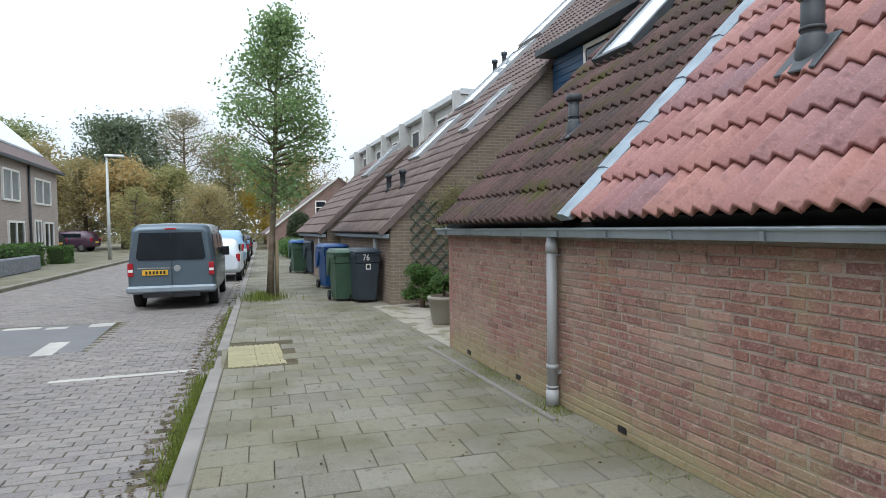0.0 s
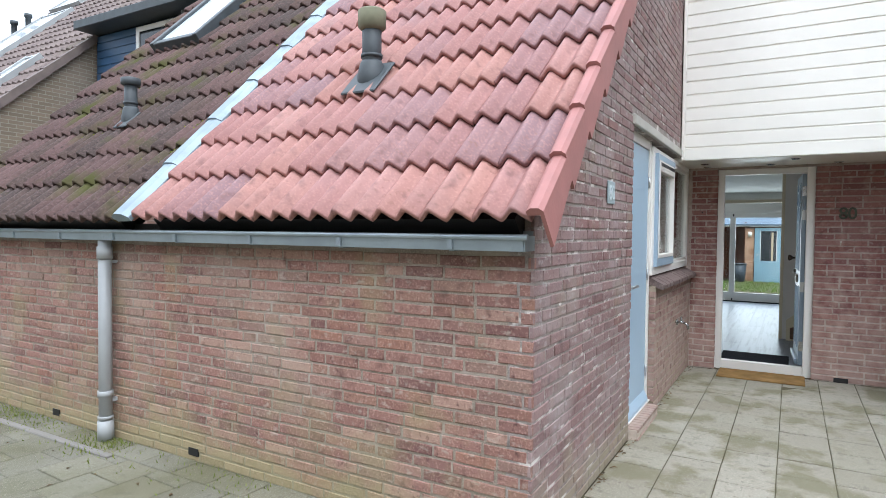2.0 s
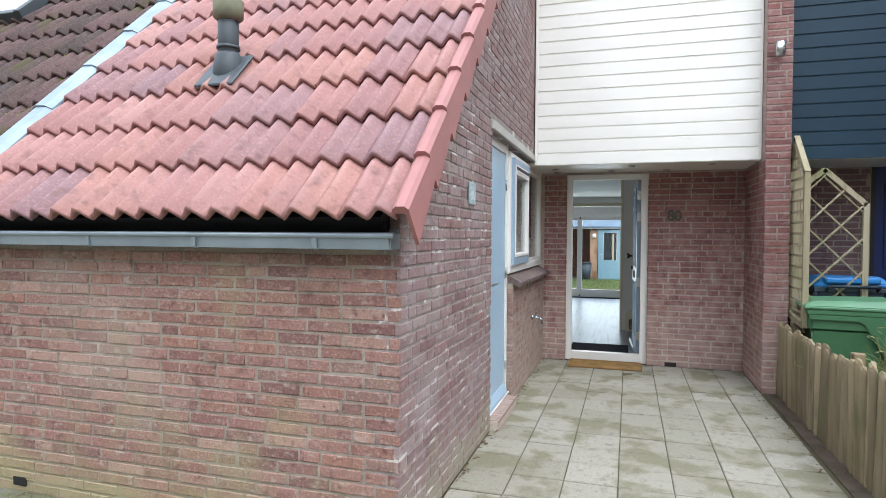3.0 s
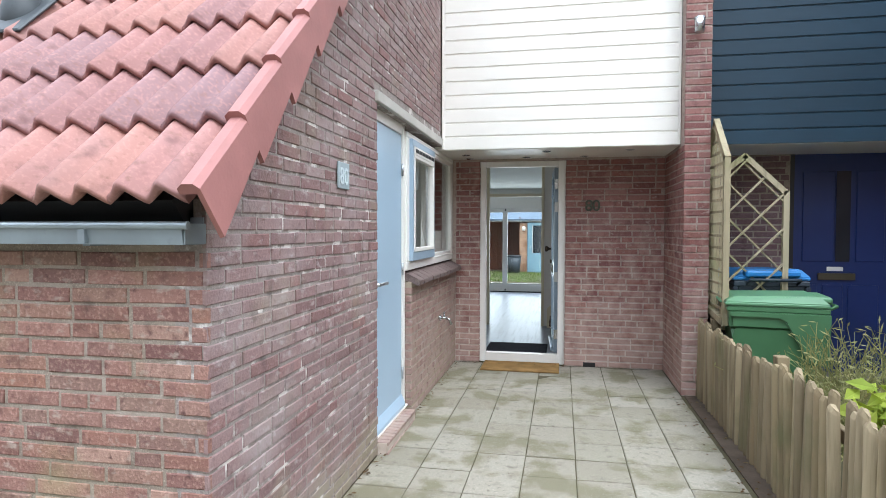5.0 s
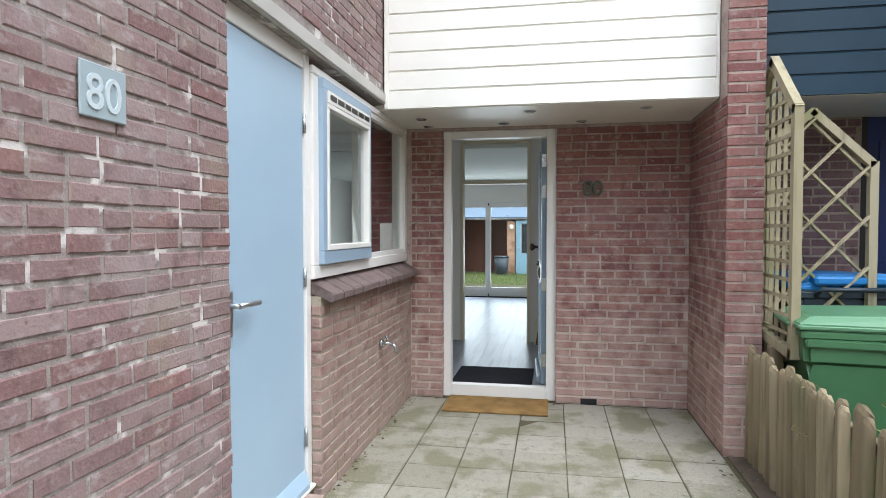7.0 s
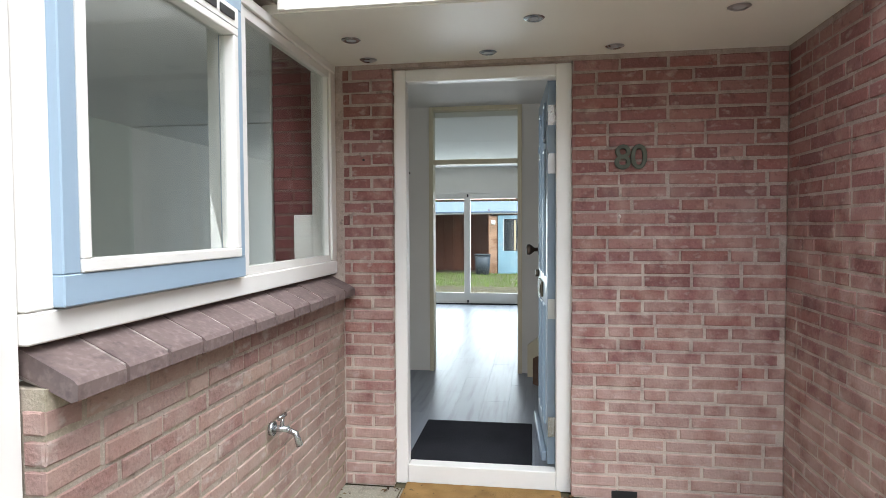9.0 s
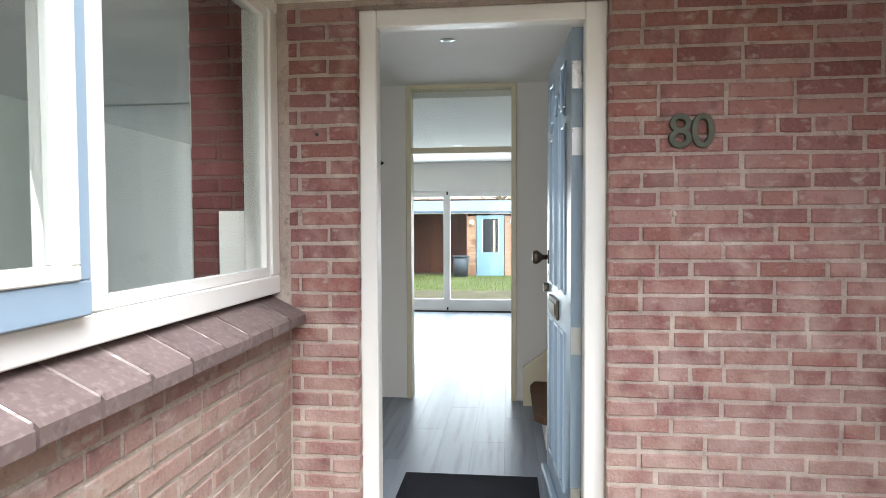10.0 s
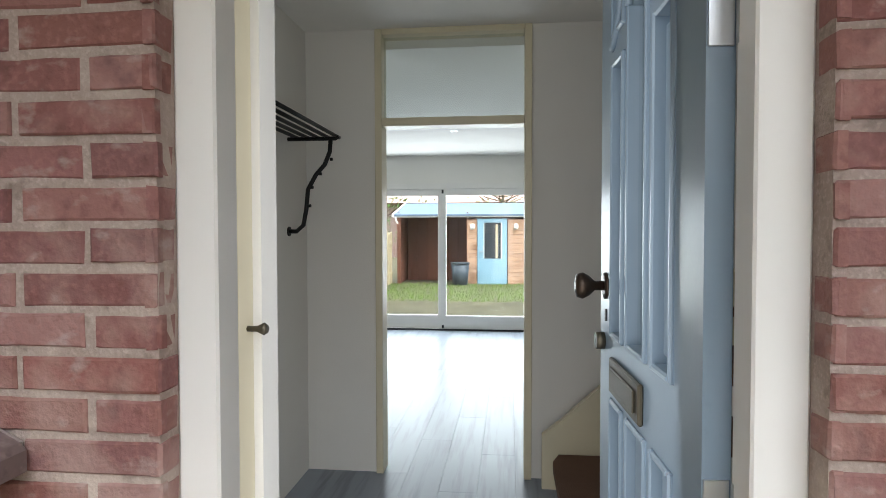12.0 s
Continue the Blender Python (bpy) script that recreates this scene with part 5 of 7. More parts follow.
weeds = thing("weeds", "tangle of dry stems and thin green shoots by the fence", "weeds")
v, f = [], []
for i in range(520):
    x, y = 5.0 + rnd.gauss(0, 0.35), -1.55 + rnd.gauss(0, 0.22)
    if y > -0.85:
        continue
    p, d = Vector((x, y, 0.0)), Vector((rnd.gauss(0, 0.35), rnd.gauss(0, 0.35), 1)).normalized()
    L = rnd.uniform(0.35, 0.85)
    for k in range(5):
        q = p + d * L / 5
        d = (d + Vector((rnd.gauss(0, 0.22), rnd.gauss(0, 0.22), -0.06))).normalized()
        s = d.orthogonal().normalized() * 0.003
        b = len(v)
        v += [tuple(p - s), tuple(p + s), tuple(q + s * 0.7), tuple(q - s * 0.7)]
        f.append((b, b + 1, b + 2, b + 3))
        if rnd.random() < 0.7:
            t = Vector((rnd.gauss(0, 1), rnd.gauss(0, 1), rnd.gauss(0.4, 0.6))).normalized() * rnd.uniform(0.03, 0.08)
            e = t.orthogonal().normalized() * 0.006
            b = len(v)
            v += [tuple(q), tuple(q + t * 0.5 + e), tuple(q + t), tuple(q + t * 0.5 - e)]
            f.append((b, b + 1, b + 2, b + 3))
        p = q
joined("stems", v, f, LEAF_FADE, weeds)
hosta = thing("leafy_plant", "yellow-green broad-leaved plant behind the fence", "plant")
leaf_cloud("leaves", foliage("lime_leaf", ["9fb040", "b4c055", "8aa038"]), hosta, (3.95, -1.2, 0.5), (0.3, 0.22, 0.16), 110, 0.07, rnd, inner=0.2)
part("stalk", tube(B(), [(3.95, -1.2, 0), (3.95, -1.2, 0.45)], 0.012, 6), LEAF_BUSH, hosta)

# leaves of weed and fallen leaf along the foot of the walls
v, f = [], []
for i in range(260):
    k = rnd.random()
    if k < 0.4:
        x, y = rnd.uniform(2.5, 7.0), YS - abs(rnd.gauss(0, 0.03)) - 0.01
    elif k < 0.7:
        x, y = rnd.uniform(3.0, 6.0), -0.6 + rnd.gauss(0, 0.06)
    else:
        x, y = rnd.gauss(7.0, 0.03) - 0.05, rnd.uniform(0.3, 1.3)
    a, s = rnd.uniform(0, 6.28), rnd.uniform(0.008, 0.02)
    b = len(v)
    c1, s1 = math.cos(a), math.sin(a)
    z = 0.008 + rnd.random() * 0.008
    v += [(x - s * c1, y - s * s1, z), (x + s * 0.5 * s1, y - s * 0.5 * c1, z + 0.006), (x + s * c1, y + s * s1, z), (x - s * 0.5 * s1, y + s * 0.5 * c1, z + 0.004)]
    f.append((b, b + 1, b + 2, b + 3))
tagged(joined("fallen_leaves", v, f, foliage("dead_leaf", ["5a4632", "6e573a", "45382c", "7b6a48"])), "small brown fallen leaves along the walls", "leaves")

# ---- the street beyond ----
def brick_far(name, a, b, mortar, scale=1.0):
    """Brickwork seen from far off: coursed tones, in world metres on upright walls."""
    k = M(name, 0.9, 0.0, 0.2).world()
    sep, com = k.n.new("ShaderNodeSeparateXYZ"), k.n.new("ShaderNodeCombineXYZ")
    k.l.new(k.co, sep.inputs[0])
    ad = k.n.new("ShaderNodeMath")
    k.l.new(sep.outputs[0], ad.inputs[0]), k.l.new(sep.outputs[1], ad.inputs[1])
    k.l.new(ad.outputs[0], com.inputs[0]), k.l.new(sep.outputs[2], com.inputs[1])
    t = k.n.new("ShaderNodeTexBrick")
    t.inputs["Scale"].default_value = 1.0
    t.inputs["Brick Width"].default_value, t.inputs["Row Height"].default_value, t.inputs["Mortar Size"].default_value = 0.22 * scale, 0.062 * scale, 0.006
    t.inputs["Color1"].default_value, t.inputs["Color2"].default_value, t.inputs["Mortar"].default_value = (*srgb(a), 1), (*srgb(b), 1), (*srgb(mortar), 1)
    k.l.new(com.outputs[0], t.inputs["Vector"])
    st = k.noise(0.7, 6)
    k.color(k.mix(t.outputs["Color"], srgb("8f877f"), k.mask(st, 0.5, 1.0)))
    k.bump(t.outputs["Fac"], -0.3, 0.01)
    return k.m


FAR_BRICK = brick_far("far_brick", "7a6a5e", "86756a", "968b80")
FAR_BRICK_RED = brick_far("far_brick_red", "7c625a", "8a6e65", "98897f")
GABLE_MOSS = brick_far("gable_brick", "756a5c", "837566", "918a7c")
VERGE_GREY = plain("verge_tile_grey", "6d615c", 0.9, vary=0.2, scale=5, grain=60, bump=0.4)


def row_house(y0, y1, xw, ze, slope, label, detail, xt=8.6):
    """A house of the row: low eave to the street, long tiled roof, brick gables."""
    house = thing("row_house", label, "house", "row of houses")
    tn = math.tan(radians(slope))
    for y in (y0, y1 - 0.2):
        poly = [(xw, 0), (xw, ze + 0.1), (xt, ze + 0.1 + tn * (xt - xw)), (xt + 1.5, ze + tn * (xt - xw) - 0.6), (xt + 1.5, 0)]
        part("gable_wall", extrude_poly(B(), poly, "y", y, y + 0.2), GABLE_MOSS, house, "weathered brown brick gable")
    part("front_wall", boxes((xw, xw + 0.2, y0 + 0.2, y1 - 0.2, 0, ze - 0.05)), FAR_BRICK, house)
    part("gutter", boxes((xw - 0.16, xw - 0.03, y0 - 0.05, y1 + 0.05, ze - 0.12, ze - 0.04), bevel=0.01), ZINC, house)
    part("rain_pipe", tube(B(), [(xw - 0.08, y0 + 0.9, 0), (xw - 0.08, y0 + 0.9, ze - 0.1)], 0.04, 10), PVC, house)
    L = (xt - xw + 0.25) / math.cos(radians(slope))
    rows = int(L / 0.35)
    n = max(3, round((y1 - y0) / 0.33))
    rf = tile_roof("roof", "", TILE_GREY, xw - 0.22, ze - 0.03, y0 - 0.02, y1 + 0.02, slope, rows, 0.35, n, rise=0.04, limit=120 if detail else 0, seg=4, deck=0.24)
    for key in ("kind", "category", "label"):
        if key in rf:
            del rf[key]
    rf.parent = house
    tilt = Matrix.Translation((xw - 0.22, 0, ze - 0.03)) @ Matrix.Rotation(-radians(slope), 4, "Y")
    bm = B()
    extrude_poly(bm, [(-0.05, -0.07), (-0.05, 0.05), (0.06, 0.05), (0.06, 0.03), (-0.035, 0.03), (-0.035, -0.07)], "x", 0, 0.36)
    me = None
    for r in range(rows):
        if me is None:
            ob = part("verge_tile", bm, VERGE_GREY, house)
            me = ob.data
        else:
            ob = new("verge_tile", me)
            ob.parent = house
        ob.matrix_basis = tilt @ Matrix.Translation((r * 0.35, y0 - 0.02, 0.01)) @ Matrix.Rotation(radians(2), 4, "Y")
    for s, y, w, l in (((3.0, y0 + 0.8, 0.5, 1.42), (2.55, y0 + 3.15, 0.95, 1.55), (4.75, y0 + 3.55, 1.3, 2.5), (7.7, y0 + 3.9, 1.3, 2.2)) if detail else ((2.4, y0 + 1.5, 0.8, 1.4),)):
        win_ = part("roof_window", boxes((s, s + l, y, y + 0.06, 0.02, 0.14), (s, s + l, y + w - 0.06, y + w, 0.02, 0.14), (s, s + 0.06, y + 0.06, y + w - 0.06, 0.02, 0.13), (s + l - 0.06, s + l, y + 0.06, y + w - 0.06, 0.02, 0.13)), PVC, house)
        win_.matrix_basis = tilt
        part("pane", boxes((s + 0.06, s + l - 0.06, y + 0.06, y + w - 0.06, 0.09, 0.11)), SKY_PALE_GLASS, win_)
    if detail:
        for s, y in ((1.4, y0 + 3.05), (1.4, y0 + 1.85), (6.5, y0 + 5.1), (6.75, y0 + 4.85)):
            p = tilt @ Vector((s, y, 0.03))
            part("vent", tube(B(), [(p.x, p.y, p.z - 0.05), (p.x, p.y, p.z + 0.05), (p.x, p.y, p.z + 0.3), (p.x, p.y, p.z + 0.3), (p.x, p.y, p.z + 0.38)], [0.09, 0.06, 0.06, 0.085, 0.085], 12), VENT, house)
    return house


row_house(11.2, 16.55, 2.83, 1.36, 43.4, "brown brick row house with a long tiled roof", True, 10.4)
row_house(16.65, 22.0, 2.5, 1.33, 43.4, "row house with a low eave and skylight", False, 4.9)

# the neighbour's entrance behind the lean-to: blue boarding over a brick recess
nb = thing("blue_bay", "blue boarded upper bay with a white window", "bay")
for k in range(12):
    part("board", boxes((6.23, 6.26, 7.1, 11.15, 3.2 + 0.13 * k, 3.322 + 0.13 * k), bevel=0.004), BLUE_BOARD, nb)
part("wall", boxes((6.3, 6.4, 7.06, 11.19, 0, 4.9)), FAR_BRICK_RED, nb)
w_ = part("window", boxes((6.19, 6.24, 9.0, 9.08, 3.85, 4.72), (6.19, 6.24, 9.9, 9.98, 3.85, 4.72), (6.19, 6.24, 9.08, 9.9, 3.85, 3.93), (6.19, 6.24, 9.08, 9.9, 4.64, 4.72)), WHITE, nb)
part("pane", boxes((6.205, 6.215, 9.08, 9.9, 3.93, 4.64)), GLASS_DARK, w_)
part("flat_roof", boxes((5.85, 6.6, 7.06, 11.19, 4.78, 4.92), bevel=0.01), VENT, nb)
part("drain_pipe", tube(B(), [(6.17, 8.75, 3.2), (6.17, 8.75, 4.78)], 0.035, 8), PVC, nb)
pv = struct("side_path", boxes((2.46, 6.3, 7.06, 11.19, -0.01, 0.004)), SLAB, "pale slab path to the neighbour's door", "path")

gt = thing("green_trellis", "green diagonal trellis on the gable wall", "trellis")
for k in range(11):
    for sgn in (1, -1):
        pts = []
        for j in range(40):
            x = 3.2 + 1.3 * j / 39
            z = 0.35 + 0.19 * k * 1.25 - 1.3 * (sgn < 0) * 0 + sgn * (x - 3.2) - (0.6 if sgn > 0 else -0.1)
            if 0.45 < z < 1.95:
                pts.append((x, z))
        if len(pts) > 3:
            part("lath", beam(B(), (pts[0][0], 11.16 + 0.012 * sgn, pts[0][1]), (pts[-1][0], 11.16 + 0.012 * sgn, pts[-1][1]), 0.014, 0.028, (0, 1, 0)), plain("green_paint", "3c5347", 0.7) if k == 0 and sgn == 1 else bpy.data.materials["green_paint"], gt)
rnd = random.Random(77)
cl = thing("climbing_plant", "bare tangled climber on the gable wall", "climber")
v, f = [], []
for i in range(420):
    p = Vector((4.1 + rnd.gauss(0, 0.22), 11.15, 1.75 + rnd.gauss(0, 0.25)))
    d = Vector((rnd.gauss(0, 1), -0.25, rnd.gauss(0.5, 0.8))).normalized()
    for k in range(3):
        q = p + d * 0.1
        s = d.orthogonal().normalized() * 0.004
        b = len(v)
        v += [tuple(p - s), tuple(p + s), tuple(q + s), tuple(q - s)]
        f.append((b, b + 1, b + 2, b + 3))
        d = (d + Vector((rnd.gauss(0, 0.4), rnd.gauss(0, 0.1), rnd.gauss(0, 0.4)))).normalized()
        p = q
joined("twig_tangle", v, f, LEAF_FADE, cl)

# flat-roofed terrace behind
fl = thing("terrace_block", "white and grey flat-roofed terrace block", "building")
part("body", boxes((9.1, 15, 23, 46, 0, 6.7)), plain("grey_cladding", "b4b3ae", 0.7, vary=0.08), fl)
part("roof_edge", boxes((8.8, 15, 22.8, 46.2, 6.7, 6.95), bevel=0.02), plain("pale_fascia", "c3c6c6", 0.6, vary=0.06), fl)
for i in range(6):
    y = 23.0 + 4.0 * i
    part("fin_wall", boxes((8.55, 9.12, y - 0.14, y + 0.14, 0, 6.85)), bpy.data.materials["grey_cladding"], fl)
    if i < 5:
        for y0, y1 in ((y + 0.5, y + 1.7), (y + 2.1, y + 3.4)):
            fw = part("window", boxes((9.03, 9.1, y0, y0 + 0.08, 5.1, 6.3), (9.03, 9.1, y1 - 0.08, y1, 5.1, 6.3), (9.03, 9.1, y0 + 0.08, y1 - 0.08, 5.1, 5.18), (9.03, 9.1, y0 + 0.08, y1 - 0.08, 6.22, 6.3)), WHITE, fl)
            part("pane", boxes((9.06, 9.08, y0 + 0.08, y1 - 0.08, 5.18, 6.22)), GLASS_DARK, fw)
        part("panel", boxes((9.04, 9.1, y + 0.3, y + 3.7, 4.1, 4.95)), plain("red_panel", "8a4a44", 0.6) if i == 3 else plain("pale_panel", "c9c9c4", 0.6), fl)

# gabled house at the end of the row
eh = thing("end_house", "brown brick house with a steep gable end", "house")
part("gable_wall", extrude_poly(B(), [(2.6, 0), (2.6, 1.2), (7.7, 5.15), (10.6, 2.9), (10.6, 0)], "y", 45, 45.2), FAR_BRICK_RED, eh)
for a, b in (((2.5, 1.15), (7.7, 5.2)), ((7.7, 5.2), (10.8, 2.85))):
    part("verge_board", beam(B(), (a[0], 44.95, a[1]), (b[0], 44.95, b[1]), 0.12, 0.14, (0, 1, 0)), WHITE if a[0] < 5 else VERGE_GREY, eh)
    part("roof", extrude_poly(B(), [(a[0], a[1]), (b[0], b[1]), (b[0], b[1] - 0.15), (a[0], a[1] - 0.15)], "y", 45.2, 53), TILE_GREY, eh)
w_ = part("window", boxes((6.0, 6.08, 44.9, 45, 2.5, 3.5), (6.72, 6.8, 44.9, 45, 2.5, 3.5), (6.08, 6.72, 44.9, 45, 2.5, 2.58), (6.08, 6.72, 44.9, 45, 3.42, 3.5), (6.08, 6.72, 44.9, 45, 2.98, 3.04)), WHITE, eh)
part("pane", boxes((6.08, 6.72, 44.96, 44.98, 2.5, 3.5)), GLASS_DARK, w_)
part("balcony", boxes((5.8, 7.0, 44.3, 45, 1.6, 2.25)), LAMP_W, eh)

# houses across the street
NET = plain("curtained_glass", "8b9094", 0.1, vary=0.25, scale=1.0)
lh = thing("terraced_house", "two-storey brown brick house with solar panels", "house")
PALE_BRICK = brick_far("pale_brick", "998d83", "a3978d", "aba298")
part("wall", boxes((-17, -9.5, 27, 41.8, 0, 5.0)), PALE_BRICK, lh)
part("roof", extrude_poly(B(), [(-9.2, 4.95), (-13.3, 8.9), (-17.3, 4.95), (-17.3, 4.8), (-13.3, 8.7), (-9.2, 4.8)], "y", 26.8, 42.0), TILE_GREY, lh)
part("gable_wall", extrude_poly(B(), [(-9.5, 4.9), (-13.3, 8.6), (-17, 4.9)], "y", 41.6, 41.8), PALE_BRICK, lh)
part("gutter", boxes((-9.25, -9.1, 26.8, 42.0, 4.78, 4.92)), VENT, lh)
sp = part("solar_panel", extrude_poly(B(), [(-10.0, 5.85), (-13.0, 8.75), (-13.0, 8.65), (-10.0, 5.75)], "y", 30, 41.2), SKY_PALE_GLASS, lh, "solar panels painted pale as if reflecting the sky")
part("rain_pipe", tube(B(), [(-9.42, 36.2, 0), (-9.42, 36.2, 4.8)], 0.06, 8), VENT, lh)
for y0, y1, z0, z1 in ((32.4, 34.8, 2.9, 4.4), (37.2, 40.2, 2.9, 4.3), (33.0, 35.3, 0.3, 2.0), (37.0, 38.2, 0.05, 2.1), (38.7, 40.6, 0.5, 2.0)):
    w_ = part("window", boxes((-9.52, -9.42, y0, y0 + 0.1, z0, z1), (-9.52, -9.42, y1 - 0.1, y1, z0, z1), (-9.52, -9.42, y0 + 0.1, y1 - 0.1, z0, z0 + 0.1), (-9.52, -9.42, y0 + 0.1, y1 - 0.1, z1 - 0.1, z1), (-9.52, -9.42, (y0 + y1) / 2 - 0.05, (y0 + y1) / 2 + 0.05, z0 + 0.1, z1 - 0.1)), WHITE, lh)
    part("pane", boxes((-9.49, -9.47, y0 + 0.1, y1 - 0.1, z0 + 0.1, z1 - 0.1)), NET if z0 > 2 else GLASS_DARK, w_)

# added out of view: keeps low sky light off the entrance and front wall
struct("houses_opposite", extrude_poly(B(), [(-9.5, -0.1), (-9.5, 4.95), (-13.3, 8.9), (-17, 4.95), (-17, -0.1)], "y", -45, 26.6), PALE_BRICK, "unseen plain brick row across the street that blocks low sky light", "houses")

rnd = random.Random(55)
for y0, y1, x, h, nm in ((24.0, 30.5, -7.7, 1.0, "clipped green hedge along a front garden"), (31.5, 33.0, -7.2, 0.8, "low green hedge beside the pavement")):
    hd = thing("hedge", nm, "hedge")
    part("core", boxes((x - 0.3, x + 0.2, y0, y1, 0, h - 0.15)), LEAF_DARK, hd)
    v, f = [], []
    for i in range(3200):
        p = Vector((x + rnd.uniform(-0.45, 0.35), rnd.uniform(y0, y1), rnd.uniform(0, h)))
        a = Vector((rnd.gauss(0, 1), rnd.gauss(0, 1), rnd.gauss(0, 1))).normalized()
        b_, s = a.orthogonal().normalized(), rnd.uniform(0.04, 0.08)
        k = len(v)
        v += [tuple(p - a * s), tuple(p + b_ * s * 0.6), tuple(p + a * s), tuple(p - b_ * s * 0.6)]
        f.append((k, k + 1, k + 2, k + 3))
    joined("leaves", v, f, LEAF_BUSH, hd)
gb = thing("garden_wall", "low grey stone-filled garden wall", "wall")
part("wall", boxes((-7.2, -6.85, 22.5, 27.5, 0, 0.55), bevel=0.03), pieces("gabion", ["7c7f82", "8d9092", "6f7275"], bump=1.0, grain=9), gb)


def street_lamp(x, y, h, arm):
    lp = thing("street_lamp", "slim grey street lamp post with a flat head", "street lamp", "street lamps")
    part("post", tube(B(), [(x, y, 0), (x, y, h * 0.3), (x, y, h)], [0.09, 0.08, 0.05], 10), plain("lamp_post", "b4b6b2", 0.5, 0.3) if "lamp_post" not in bpy.data.materials else bpy.data.materials["lamp_post"], lp)
    part("head", boxes((x - 0.1, x + arm, y - 0.12, y + 0.12, h, h + 0.12), bevel=0.03), LAMP_W, lp)


street_lamp(-5.7, 34.9, 5.2, 0.8)
street_lamp(-2.6, 56, 5.2, 0.8)
street_lamp(-0.3, 75, 5.4, 0.8)


# ---- vehicles ----
def car_shell(bm, stations, seg=1):
    """Body skin through cross-sections along y: (y, half width low, half width top, floor, belt, roof)."""
    rings = []
    for y, wl0, wt, z0, zb, zt in stations:
        r = [(-wl0 * 0.94, z0), (-wl0, z0 + 0.12), (-wl0, zb - 0.1), (-wl0 * 0.985, zb), (-(wl0 + wt) / 2 * 0.985, (zb + zt) / 2), (-wt, zt - 0.06), (-wt * 0.85, zt), (0, zt + 0.02)]
        r = r + [(-x, z) for x, z in r[-2::-1]]
        rings.append([bm.verts.new((x, y, z)) for x, z in r])
    n = len(rings[0])
    for a, b in zip(rings, rings[1:]):
        for k in range(n):
            bm.faces.new((a[k], a[(k + 1) % n], b[(k + 1) % n], b[k])).smooth = True
    bm.faces.new(rings[0]), bm.faces.new(rings[-1][::-1])
    bmesh.ops.recalc_face_normals(bm, faces=bm.faces[:])
    return bm


def wheel(parent, x, y, r, w):
    s = 1 if x > 0 else -1
    t = part("wheel", tube(B(), [(x - w / 2, y, r), (x - w / 2 + 0.02, y, r), (x + w / 2 - 0.02, y, r), (x + w / 2, y, r)], [r * 0.9, r, r, r * 0.9], 20), TYRE, parent)
    part("rim", tube(B(), [(x + s * (w / 2 - 0.01), y, r), (x + s * (w / 2 + 0.006), y, r)], r * 0.62, 16), STEEL, t)


